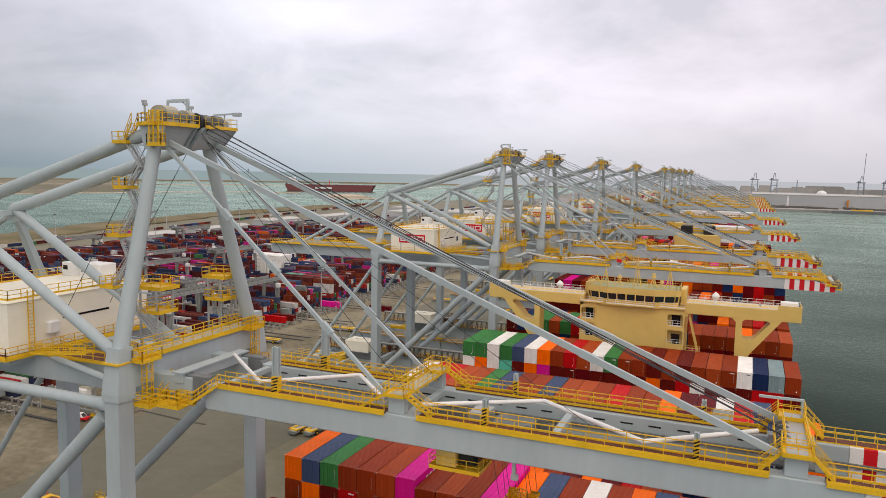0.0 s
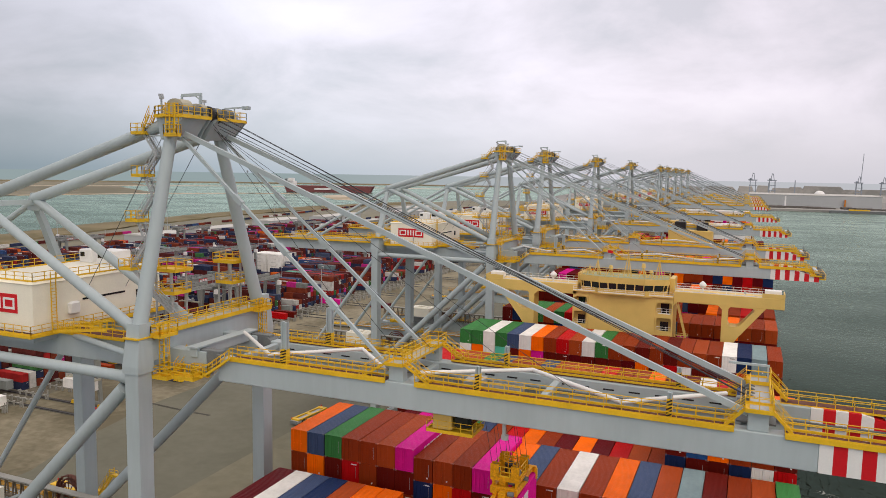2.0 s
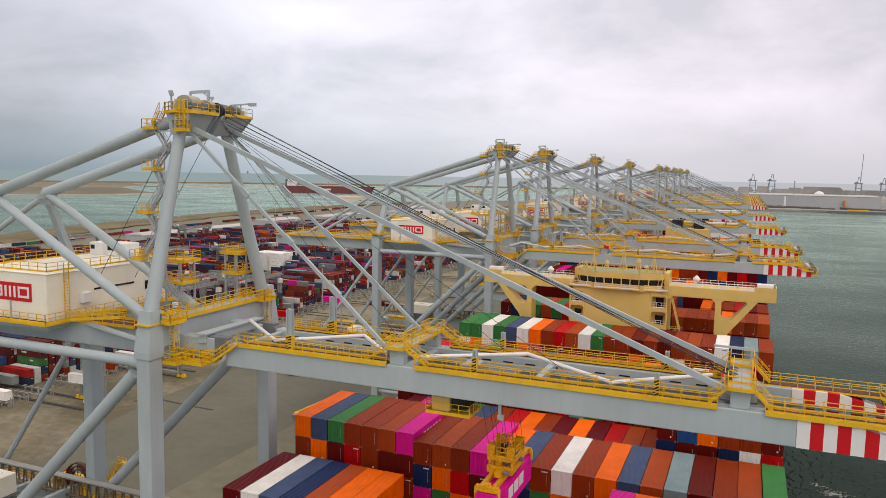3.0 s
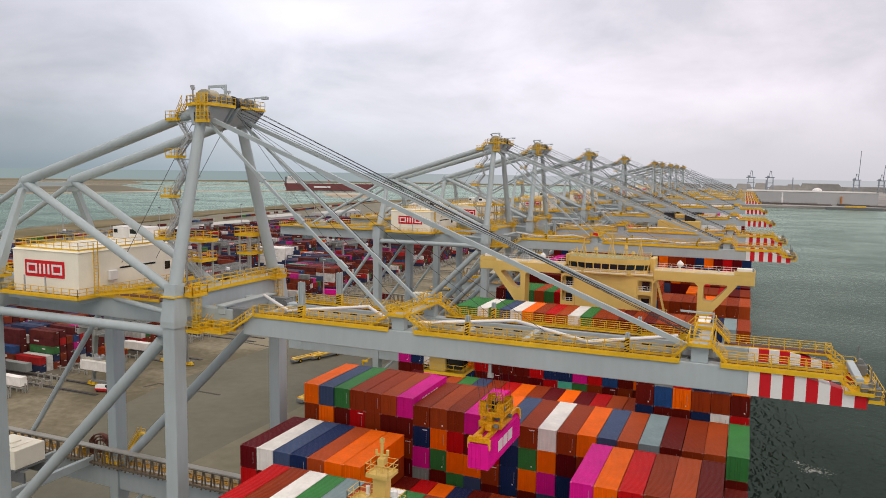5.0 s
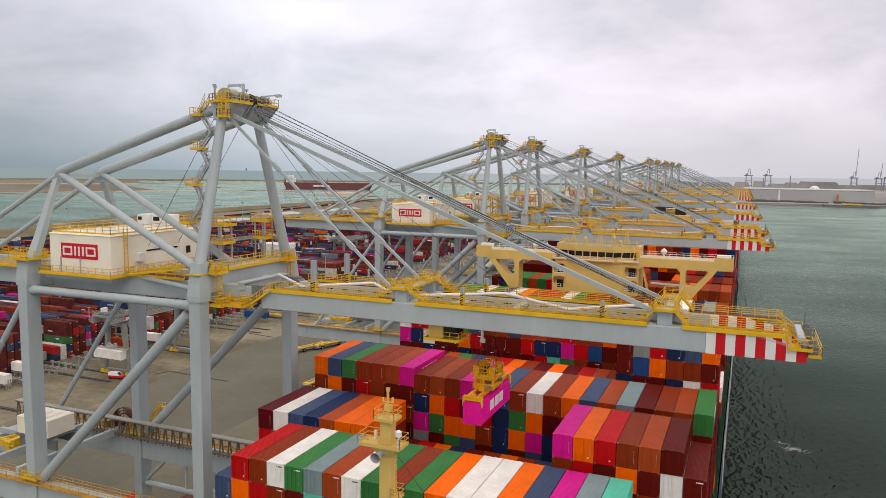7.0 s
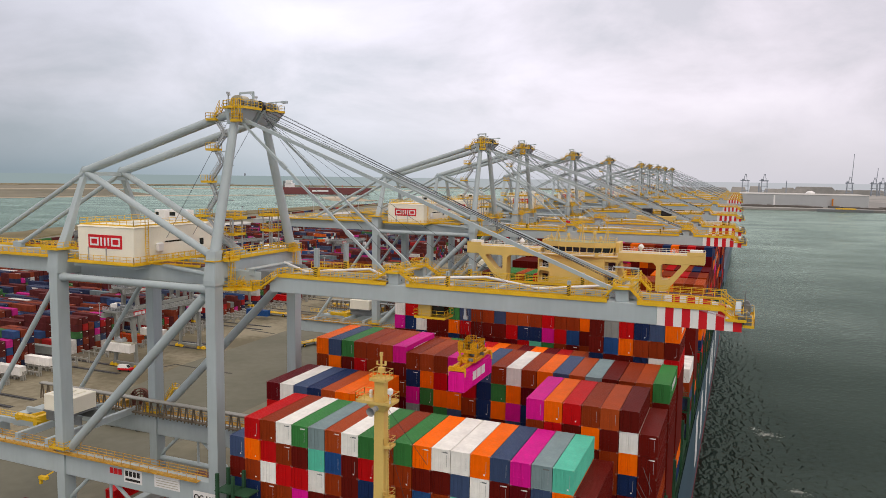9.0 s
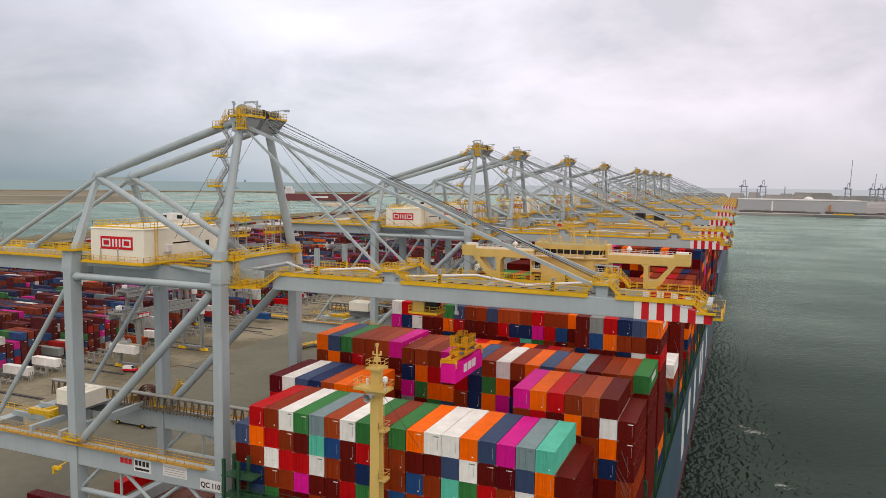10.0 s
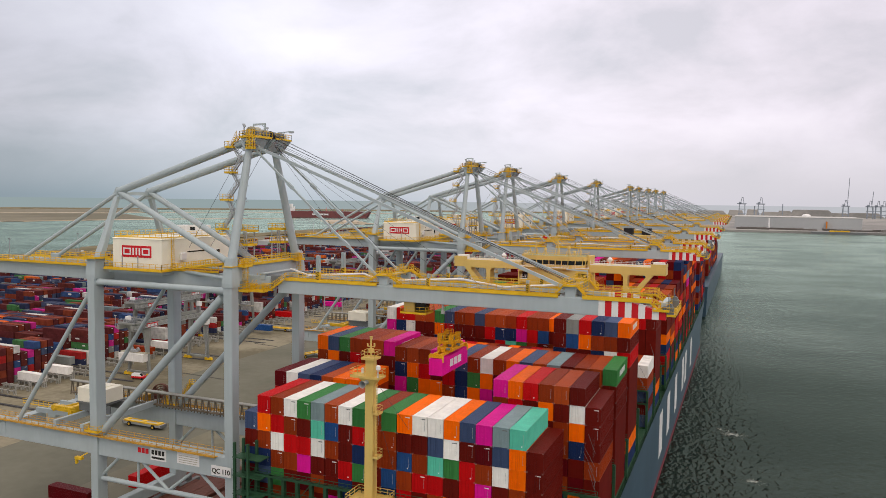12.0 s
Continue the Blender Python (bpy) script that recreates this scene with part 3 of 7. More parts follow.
def build_crane():
    """A ship-to-shore crane; its origin on the waterside rail, boom along +x."""
    c = empty("gantry_crane")
    both = (-1, 1)
    # legs, sill beams and bogies
    for x in (WS, LS):
        for s in both:
            y = LEG_Y[s]
            g = Geo()
            wx, wy = (0.92, 0.98) if x == WS else (0.92, 1.18)
            g.hexa([(x - wx, y - wy, 5.6), (x + wx, y - wy, 5.6), (x + wx, y + wy, 5.6), (x - wx, y + wy, 5.6)],
                   [(x - wx, y - wy, 53.4), (x + wx, y - wy, 53.4), (x + wx, y + wy, 53.4), (x - wx, y + wy, 53.4)])
            part("leg", g, GREY, c)
            top, lean = (58.6, 0.3) if x == WS else (57.4, 0.3)
            g = Geo()
            b = 1.12 if x == WS else 1.22
            g.hexa([(x - b, y - b, 53.2), (x + b, y - b, 53.2), (x + b, y + b, 53.2), (x - b, y + b, 53.2)],
                   [(x - b, y - b, 54.0), (x + b, y - b, 54.0), (x + b, y + b, 54.0), (x - b, y + b, 54.0)])
            yo, tw = y - s * lean, 0.84 if x == WS else 1.15
            g.hexa([(x - b, y - b, 54.0), (x + b, y - b, 54.0), (x + b, y + b, 54.0), (x - b, y + b, 54.0)],
                   [(x - tw, yo - tw, top), (x + tw, yo - tw, top), (x + tw, yo + tw, top), (x - tw, yo + tw, top)])
            part("leg_head", g, GREY, c)
        g = Geo().box(x - 0.9, x + 0.9, NEAR - 2.4, FAR + 2.4, 3.4, 5.8, 0.12)
        part("sill_beam", g, GREY, c)
        for s in both:
            for dy in (-4.0, 4.0):
                g = Geo().box(x - 0.55, x + 0.55, LEG_Y[s] + dy - 3.4, LEG_Y[s] + dy + 3.4, 1.1, 2.3, 0.1)
                g.box(x - 0.35, x + 0.35, LEG_Y[s] + dy - 0.7, LEG_Y[s] + dy + 0.7, 2.2, 3.5)
                b = part("bogie", g, GREY_D, c)
                for k in (-2.4, -0.8, 0.8, 2.4):
                    part("wheel", Geo().tube((x - 0.12, LEG_Y[s] + dy + k, 0.62), (x + 0.12, LEG_Y[s] + dy + k, 0.62), 0.6, n=14), STEEL, b)
    # portal beams with walkway, lower truss, braces
    for s in both:
        y = LEG_Y[s]
        part("portal_beam", Geo().box(-62.5, WS + 0.2, y - 0.8, y + 0.8, 17.3, 21.3, 0.08), GREY, c)
        g = Geo().box(-62.5, -1.0, *sorted((y + s * 0.75, y + s * 1.75)), 21.32, 21.42)
        g.rail([(-62.5, y + s * 1.7, 21.4), (-1.0, y + s * 1.7, 21.4)], step=2.0)
        g.rail([(-62.5, y - s * 0.7, 21.4), (-1.0, y - s * 0.7, 21.4)], step=2.0)
        part("walkway", g, YELLOW_R, c)
        part("tie_tube", Geo().tube((LS, y, 12.3), (WS, y, 12.3), 0.48), GREY, c)
        for p, q in (((LS + 1, 13), (-26, 17.4)), ((-20.5, 17.5), (-13.6, 12.5)), ((-13.6, 12.5), (-7, 17.5)), ((-6.0, 17.5), (0.5, 12.4))):
            part("truss_brace", Geo().tube((p[0], y, p[1]), (q[0], y, q[1]), 0.32, n=10), GREY, c)
        part("truss_post", Geo().tube((-21.2, y, 12.4), (-21.2, y, 17.4), 0.25, n=10), GREY, c)
        smooth(part("upper_tube", Geo().tube((LS + 0.9, y, 52.5), (WS - 1.0, y, 52.5), 0.62, n=16), GREY, c))
        smooth(part("tube_collar", Geo().tube((LS + 0.9, y, 52.5), (LS + 2.4, y, 52.5), 0.8, 0.64, n=16), GREY, c))
        smooth(part("tube_collar", Geo().tube((WS - 2.8, y, 52.5), (WS - 1, y, 52.5), 0.64, 0.85, n=16), GREY, c))
        smooth(part("diagonal_brace", Geo().tube((-0.3, y, 51.2), (LS + 0.9, y, 21.6), 0.78, n=16), GREY, c))
        smooth(part("rear_brace", Geo().tube((LS - 0.6, y, 51.4), (-54.5, y, 21.6), 0.46, n=12), GREY, c))
        # main trolley girders behind the boom hinge
        part("trolley_girder", Geo().box(-68, 7.6, BC + s * BH - 0.75, BC + s * BH + 0.75, 52.4, 55.2, 0.08), GREY, c)
        g = Geo().box(-68, -29.5, *sorted((BC + s * 5.4, BC + s * 6.5)), 55.22, 55.4)
        g.rail([(-68, BC + s * 6.5, 55.4), (-29.5, BC + s * 6.5, 55.4)], step=1.6)
        g.rail([(-68, BC + s * 5.4, 55.4), (-29.5, BC + s * 5.4, 55.4)], step=1.6)
        part("walkway", g, YELLOW, c)
    for y in (-6.2, 6.2):
        part("portal_strut", Geo().box(-60, -57.6, y - 5, y + 5, 18.2, 20.6, 0.06), GREY, c)
    part("end_beam", Geo().box(-68.4, -67.0, -6.4, 6.4, 52.6, 55.0, 0.06), GREY, c)
    part("landside_beam", Geo().box(LS - 0.9, LS + 0.9, NEAR, FAR, 52.8, 56.2, 0.08), GREY, c)
    part("waterside_beam", Geo().box(WS - 0.9, WS + 0.9, NEAR + 1, FAR - 1, 54.2, 57.2, 0.08), GREY, c)
    part("hinge_beam", Geo().box(5.6, 6.6, -6.6, 3.9, 54.5, 55.55, 0.08).box(5.4, 6.8, -6.8, 4.1, 55.55, 55.72), GREY, c)
    for s in both:
        g = Geo().box(6.2, 9.4, BC + s * BH - 0.5, BC + s * BH + 0.5, 53.6, 55.4, 0.06).tube((9.2, BC + s * BH - 0.8, 54.6), (9.2, BC + s * BH + 0.8, 54.6), 0.55)
        part("boom_hinge", g, GREY_D, c)
    part("walkway_deck", Geo().box(WS - 1.22, WS + 1.22, NEAR + 0.7, FAR - 0.7, 57.21, 57.3), BEIGE, c)
    g = Geo()
    g.rail([(WS + 1.3, NEAR + 1.5, 57.3), (WS + 1.3, FAR - 1.5, 57.3)], t=0.08).rail([(WS - 1.3, NEAR + 1.5, 57.3), (WS - 1.3, FAR - 1.5, 57.3)], t=0.08)
    g.box(WS + 1.25, WS + 1.33, NEAR + 0.6, FAR - 0.6, 57.0, 57.5)
    part("walkway", g, YELLOW, c)
    # yellow cages and stair platforms at the legs' heads
    for s in both:
        g = Geo()
        y, i = LEG_Y[s], -s  # i points to the crane's middle
        g.box(WS - 1.06, WS + 1.06, y - 1.06, y + 1.06, 56.95, 57.12)
        ya, yb = sorted((y + i * 0.9, y + i * 3.6))
        g.platform(WS + 1.0, WS + 2.3, ya, yb, 57.1).platform(WS - 2.4, WS - 1.0, ya, yb, 57.1)
        # caged ladder from the walkway down to the gangway
        lx, ly = WS + 1.75, y + i * 1.7
        for dx, dy in ((-0.35, 0), (0.35, 0), (-0.45, i * 0.7), (0.45, i * 0.7), (0, i * 0.9)):
            g.bar((lx + dx, ly + dy, 52.6), (lx + dx, ly + dy, 58.4), 0.07)
        for k in range(14):
            g.bar((lx - 0.35, ly, 52.9 + k * 0.4), (lx + 0.35, ly, 52.9 + k * 0.4), 0.05)
        for k in range(7):
            z = 53.3 + k * 0.85
            g.bar((lx - 0.35, ly, z), (lx - 0.45, ly + i * 0.7, z), 0.06).bar((lx - 0.45, ly + i * 0.7, z), (lx, ly + i * 0.9, z), 0.06)
            g.bar((lx, ly + i * 0.9, z), (lx + 0.45, ly + i * 0.7, z), 0.06).bar((lx + 0.45, ly + i * 0.7, z), (lx + 0.35, ly, z), 0.06)
        ya, yb = sorted((y + i * 1.0, y + i * 3.4))
        g.platform(WS + 0.95, WS + 3.0, ya, yb, 52.55)
        part("service_cage", g, YELLOW, c)
        g = Geo().platform(LS - 1.9, LS + 1.9, (LEG_Y[s] - s * 0.2) - 1.9, (LEG_Y[s] - s * 0.2) + 1.9, 57.4)
        part("service_platform", g, YELLOW, c)
        g = Geo().platform(LS - 1.9, LS + 1.8, LEG_Y[s] - 1.8, LEG_Y[s] + 1.8, 22.3)
        part("service_platform", g, YELLOW, c)
    g = Geo().platform(3.0, 7.6, NEAR + 1.8, NEAR + 3.2, 52.6).platform(6.2, 8.4, NEAR + 3.2, -6.6, 52.8)
    g.stair((8.2, -7.0, 52.9), (11.2, -6.6, 55.0)).stair((4.2, NEAR + 3.0, 52.7), (4.2, NEAR + 5.2, 54.4), 0.8)
    g.rail([(4.4, NEAR + 3.4, 52.6), (6.2, NEAR + 3.4, 52.6)], step=0.7).rail([(6.6, NEAR + 2.6, 52.7), (8.2, NEAR + 2.6, 52.7)], step=0.7)
    part("access_gangway", g, YELLOW, c)
    smooth(part("plan_brace", Geo().tube((WS - 0.9, NEAR + 0.6, 54.7), (-12.2, BC - BH - 0.7, 55.1), 0.36, n=12), GREY, c))
    # A-frame
    for s in both:
        smooth(part("frame_leg", Geo().tube((WS, LEG_Y[s] - s * 0.35 if s < 0 else 10.6, 58.2), (WS - 0.2, -4.3 if s < 0 else 3.8, 79.0), 0.84, 0.68, n=20), GREY, c))
        g = Geo()
        # a pylon that bends inward to the knee, in short straight lengths
        bend = [(9.7, 56.8, 0.85), (8.3, 60.0, 0.72), (7.0, 63.4, 0.6), (5.6, 67.0, 0.52), (4.5, 69.6, 0.5)]
        g, ring_ = Geo(), []
        for yy, zz, hw in bend:
            ring_ += [(LS + 0.3 - hw, s * yy - hw * 0.8, zz), (LS + 0.3 + hw, s * yy - hw * 0.8, zz), (LS + 0.3 + hw, s * yy + hw * 0.8, zz), (LS + 0.3 - hw, s * yy + hw * 0.8, zz)]
        k4 = len(bend)
        g.poly(ring_, [(3, 2, 1, 0), tuple(range(4 * k4 - 4, 4 * k4))] + [(4 * i + j, 4 * i + (j + 1) % 4, 4 * i + 4 + (j + 1) % 4, 4 * i + 4 + j) for i in range(k4 - 1) for j in range(4)])
        part("rear_pylon", g, GREY, c)
        # knee: a five-sided gusset on edge with a pin boss
        gus = [(-1.1, 69.0), (1.3, 69.0), (1.9, 70.2), (0.9, 71.5), (-0.4, 71.5), (-1.5, 70.0)]
        v = [(LS + 0.4 + gx, s * 4.2 + o, gz) for o in (-0.28, 0.28) for gx, gz in gus]
        g = Geo().poly(v, [tuple(range(6)), tuple(range(11, 5, -1))] + [(6 + i, 6 + (i + 1) % 6, (i + 1) % 6, i) for i in range(6)])
        g.tube((LS + 0.5, s * 4.2 - 0.42, 70.6), (LS + 0.5, s * 4.2 + 0.42, 70.6), 0.4, n=12)
        part("knee_plate", g, GREY, c)
        smooth(part("back_stay_tube", Geo().tube((LS + 0.5, s * 4.2, 70.7), (WS - 0.4, s * 4.2, 80.4 if s < 0 else 79.9), 0.76, 0.70, n=18), GREY, c))
        smooth(part("knee_strut", Geo().tube((LS + 0.8, s * 4.2, 70.4), (WS - 1.3, NEAR + 0.5 if s < 0 else -0.8, 58.0 if s < 0 else 57.2), 0.60, n=16), GREY, c))
        smooth(part("rear_stay", Geo().tube((LS, s * 4.2, 70.2), (-58.5, BC + s * BH, 55.6), 0.42, n=12), GREY, c))
        part("rear_anchor", Geo().box(-60, -57.6, BC + s * BH - 0.5, BC + s * BH + 0.5, 55.2, 56.3, 0.08), GREY, c)
    part("knee_cross_beam", Geo().bar((LS + 0.3, -4.2, 70.2), (LS + 0.3, 4.2, 70.2), 0.7, 0.7), GREY, c)
    # head of the A-frame: a near and a far bearing block, each with its deck
    g = Geo().hexa([(0.2, -4.5, 78.5), (2.0, -4.5, 78.5), (2.0, -1.2, 78.5), (0.2, -1.2, 78.5)], [(0.0, -4.8, 81.0), (3.4, -4.8, 81.0), (3.4, -0.5, 81.0), (0.0, -0.5, 81.0)])
    part("head_block", g, GREY, c)
    g = Geo().hexa([(0.3, 0.2, 78.5), (2.2, 0.2, 78.5), (2.4, 5.0, 78.9), (0.3, 5.0, 78.9)], [(0.2, 0.2, 80.9), (3.9, 0.2, 80.9), (4.1, 5.4, 80.9), (0.2, 5.4, 80.9)])
    part("head_block", g, GREY, c)
    part("head_beam", Geo().hexa([(0.4, -1.2, 78.6), (1.8, -1.2, 78.6), (1.8, 0.2, 78.6), (0.4, 0.2, 78.6)], [(0.1, -0.5, 80.4), (2.2, -0.5, 80.4), (2.2, 0.2, 80.4), (0.1, 0.2, 80.4)]), GREY, c)
    for y0, x1 in ((-4.95, 3.7), (-0.5, 3.9), (0.25, 4.2), (5.4, 4.3)):
        g = Geo().hexa([(0.6, y0, 78.6), (1.9, y0, 78.5), (1.9, y0 + 0.12, 78.5), (0.6, y0 + 0.12, 78.6)], [(0.0, y0, 80.95), (x1, y0, 80.95), (x1, y0 + 0.12, 80.95), (0.0, y0 + 0.12, 80.95)])
        part("head_rib", g, GREY, c)
    part("head_deck", Geo().box(-0.1, 3.7, -4.9, -0.3, 81.0, 81.12), GREY_D, c)
    g = Geo().box(3.7, 3.82, -5.0, -0.2, 80.9, 81.3).box(-0.2, 3.82, -5.12, -5.0, 80.9, 81.3)
    g.rail([(-0.2, -5.0, 81.1), (3.8, -5.0, 81.1), (3.8, -0.2, 81.1)], t=0.06, step=1.0).rail([(-0.2, -5.0, 81.1), (-0.2, -0.2, 81.1)], t=0.06, step=1.2)
    part("head_platform", g, YELLOW, c)
    part("head_deck", Geo().box(0.2, 4.2, 0.3, 5.5, 80.95, 81.07), GREY_D, c)
    g = Geo().box(4.2, 4.3, 0.3, 5.6, 80.9, 81.15).box(0.2, 4.3, 5.5, 5.6, 80.9, 81.15)
    g.rail([(4.25, 0.3, 81.05), (4.25, 5.55, 81.05), (0.3, 5.55, 81.05)], t=0.05, step=1.1)
    part("head_platform", g, YELLOW, c)
    # tall ladder cage at the near corner, with hoops and a small top landing
    g = Geo().platform(1.6, 3.5, -5.6, -4.95, 79.0, t=0.08)
    for x in (1.9, 2.5, 3.2):
        for y in (-5.55, -5.0):
            g.bar((x, y, 79.0), (x, y, 82.5), 0.09)
    for k in range(8):
        z = 79.5 + k * 0.4
        g.bar((1.9, -5.55, z), (2.5, -5.55, z), 0.06)
    for z in (80.4, 81.4, 82.4):
        g.bar((1.9, -5.55, z), (3.2, -5.55, z), 0.08).bar((3.2, -5.55, z), (3.2, -5.0, z), 0.08).bar((1.9, -5.55, z), (1.9, -5.0, z), 0.08)
    g.box(1.0, 2.4, -5.7, -4.9, 80.95, 81.1)
    g.rail([(1.0, -4.95, 81.1), (1.0, -5.65, 81.1), (1.8, -5.65, 81.1)], t=0.06, step=0.7)
    part("ladder_cage", g, YELLOW, c)
    # rope sheaves in round-topped beige housings
    for y0, y1, x0, x1, top in ((-4.0, -2.3, 0.6, 2.9, 83.1), (-2.0, -1.1, 0.9, 3.0, 82.6), (-0.8, 0.1, 0.8, 3.1, 82.8), (1.5, 2.3, 1.2, 3.0, 82.2), (3.2, 4.2, 1.4, 3.2, 82.4)):
        n, cx, rad = 9, (x0 + x1) / 2, (x1 - x0) / 2
        prof = [(x0, 81.05), (x1, 81.05)] + [(cx + rad * math.cos(math.pi * k / n), top - rad * 0.62 + rad * 0.62 * math.sin(math.pi * k / n)) for k in range(n + 1)]
        m = len(prof)
        v = [(x, y, z) for y in (y0, y1) for x, z in prof]
        h = part("sheave_frame", Geo().poly(v, [tuple(range(m)), tuple(range(2 * m - 1, m - 1, -1))] + [(m + i, m + (i + 1) % m, (i + 1) % m, i) for i in range(m)]), BEIGE, c)
        part("sheave", Geo().tube((cx + rad * 0.55, y0 - 0.12, 81.9), (cx + rad * 0.55, y1 + 0.12, 81.9), 0.6, n=18), GREY_D, h)
    part("rope_sheave", Geo().tube((3.0, 0.05, 81.6), (3.0, 0.3, 81.6), 0.95, n=22).tube((2.6, 0.5, 81.3), (2.6, 0.7, 81.3), 0.9, n=22).tube((3.2, 0.9, 81.2), (3.2, 1.1, 81.2), 0.8, n=22), ROPE, c)
    part("motor_box", Geo().box(0.0, 0.6, -3.8, -1.0, 81.12, 82.2, 0.08), BEIGE, c)
    part("winch_box", Geo().box(2.0, 3.4, 4.4, 5.2, 81.1, 82.0, 0.08), STEEL, c)
    g = Geo().bar((1.5, 0.6, 80.9), (1.5, 0.6, 84.05), 0.3).bar((-0.7, -0.1, 83.85), (1.65, 0.65, 84.0), 0.28, 0.34).bar((-0.65, -0.1, 83.4), (-0.65, -0.1, 83.85), 0.2).bar((1.5, 0.6, 83.3), (0.7, 0.35, 84.0), 0.12)
    part("davit", g, GREY, c)
    for x, y, top in ((0.9, -5.1, 83.5), (1.2, -5.3, 83.2), (2.2, 0.4, 83.3)):
        part("mast_lamp", Geo().bar((x, y, 81.0), (x, y, top), 0.09).box(x - 0.2, x + 0.2, y - 0.18, y + 0.18, top - 0.3, top), STEEL, c)
    part("mast_lamp", Geo().bar((2.6, 5.4, 81.1), (2.6, 5.4, 82.9), 0.12).bar((1.4, 5.0, 82.7), (4.2, 5.7, 82.9), 0.2, 0.18).box(3.7, 4.6, 5.4, 6.0, 82.6, 83.0), GREY, c)
    # stairs up to the head in long zigzag flights with landings
    spots = ((1.2, -2.8, 57.4), (-4.6, -5.0, 63.6), (-1.4, -4.6, 66.6), (-3.9, -4.5, 69.2), (-0.4, -4.4, 72.2), (-2.9, -4.4, 74.4), (0.3, -4.4, 76.7), (-2.6, -4.6, 79.2), (0.3, -5.2, 81.2))
    for i, p in enumerate(spots[1:]):
        q, big = spots[i], p[0] < -2
        d = 0.6 if p[0] > q[0] else -0.6
        part("stair_flight", Geo().stair((q[0] + d, q[1], q[2]), (p[0] - d, p[1], p[2]), 0.75, t=0.055), YELLOW if i == 7 else STEEL, c)
        if i < 7:
            xa, xb, ya, yb = p[0] - 0.75, p[0] + 1.2, p[1] - 0.8, p[1] + 0.8
            deck = Geo().box(xa, xb, ya, yb, p[2] - 0.16, p[2]) if big else Geo().box(p[0] - 0.6, p[0] + 0.6, p[1] - 0.7, p[1] + 0.7, p[2] - 0.1, p[2])
            if big:
                deck.rail([(xa, ya, p[2]), (xb, ya, p[2]), (xb, yb, p[2]), (xa, yb, p[2]), (xa, ya, p[2])], t=0.06, step=1.0)
            part("landing_platform", deck, YELLOW if big else STEEL, c)
            part("landing_bracket", Geo().bar((p[0], p[1], p[2] - 0.3), (WS - 0.2, p[1] - 0.3, p[2] - 0.3), 0.16), GREY, c)
    for y0, y1, xa, xb, zs in ((-2.4, 0.6, -4.0, -0.4, (60.5, 63.2)), (7.2, 9.8, -2.6, 0.5, (60.6, 63.3))):
        for k, z in enumerate(zs):
            part("hoist_platform", Geo().platform(xa + 0.4 - k * 0.4, xb + 0.3 * k, y0, y1, z, t=0.07), YELLOW, c)
        for x in (xa + 0.7, xb - 0.5):
            for y in (y0 + 0.3, y1 - 0.3):
                part("platform_post", Geo().bar((x, y, 55.2), (x, y, zs[1]), 0.2), STEEL, c)
        g = Geo()
        for k in range(5):
            g.bar((xa + 0.7, y0 + 0.3, 57.6 + k), (xb - 0.5, y0 + 0.3, 58.6 + k) if k % 2 else (xb - 0.5, y0 + 0.3, 57.6 + k), 0.07)
        part("post_lacing", g, STEEL, c)
    # machinery house with its walkway, logo panel, roof plant
    g = Geo().box(-27.9, -15.4, -9.2, 11.0, 55.5, 61.35)
    g.hexa([(-28.05, -9.35, 61.35), (-15.25, -9.35, 61.35), (-15.25, 11.15, 61.35), (-28.05, 11.15, 61.35)], [(-27.6, -8.8, 61.62), (-15.8, -8.8, 61.62), (-15.8, 10.6, 61.62), (-27.6, 10.6, 61.62)])
    h = part("machinery_house", g, WHITE, c, "white sheet-metal machinery house")
    part("logo_panel", Geo().box(-25.5, -18.0, -9.27, -9.2, 57.7, 60.0), RED_P, h, "red sign panel")
    # plain white marks on the red panel: two hollow squares and three bars between them
    square = ((0, 0.3, 0, 1.4), (0.3, 1.65, 1.12, 1.4), (0.3, 1.65, 0, 0.28), (1.65, 1.95, 0, 1.4))
    blocks = (square, ((0, 0.34, 0, 1.4), (0.8, 1.14, 0, 1.4), (1.6, 1.94, 0, 1.4)), square)
    for x0, strokes in zip((-25.1, -22.72, -20.34), blocks):
        g = Geo()
        for xa, xb, za, zb in strokes:
            g.box(x0 + xa, x0 + xb, -9.31, -9.27, 58.15 + za, 58.15 + zb)
        part("logo_mark", g, WHITE_P, h, "plain white blocks of a company sign")
    g = Geo().rail([(-27.7, -8.9, 61.6), (-15.7, -8.9, 61.6), (-15.7, 10.7, 61.6), (-27.7, 10.7, 61.6), (-27.7, -8.9, 61.6)], step=1.6)
    for k in range(14):
        g.bar((-15.2, -6.9, 55.8 + k * 0.4), (-15.2, -6.2, 55.8 + k * 0.4), 0.06)
    for yy in (-6.9, -6.2):
        g.bar((-15.15, yy, 55.5), (-15.15, yy, 62.6), 0.09)
    part("roof_rail", g, YELLOW, h)
    for x0, y0, w, d, z in ((-26.8, 7.4, 2.4, 2.4, 2.0), (-23.0, 7.0, 3.6, 2.8, 2.1)):
        u = part("roof_unit", Geo().box(x0, x0 + w, y0, y0 + d, 61.6, 61.5 + z, 0.08), WHITE_P, h)
        part("louvre", Geo().box(x0 + 0.3, x0 + w * 0.45, y0 - 0.05, y0, 62.5, 61.1 + z), GLASS, u)
    part("wall_fan", Geo().box(-15.4, -14.7, -4.6, -3.0, 57.0, 58.6, 0.2), WHITE_P, h)
    part("cable_slot", Geo().box(-15.42, -15.34, -2.2, 4.6, 58.5, 58.75), GLASS, h)
    part("house_window", Geo().box(-15.42, -15.34, 6.6, 7.6, 57.4, 58.6), GLASS, h)
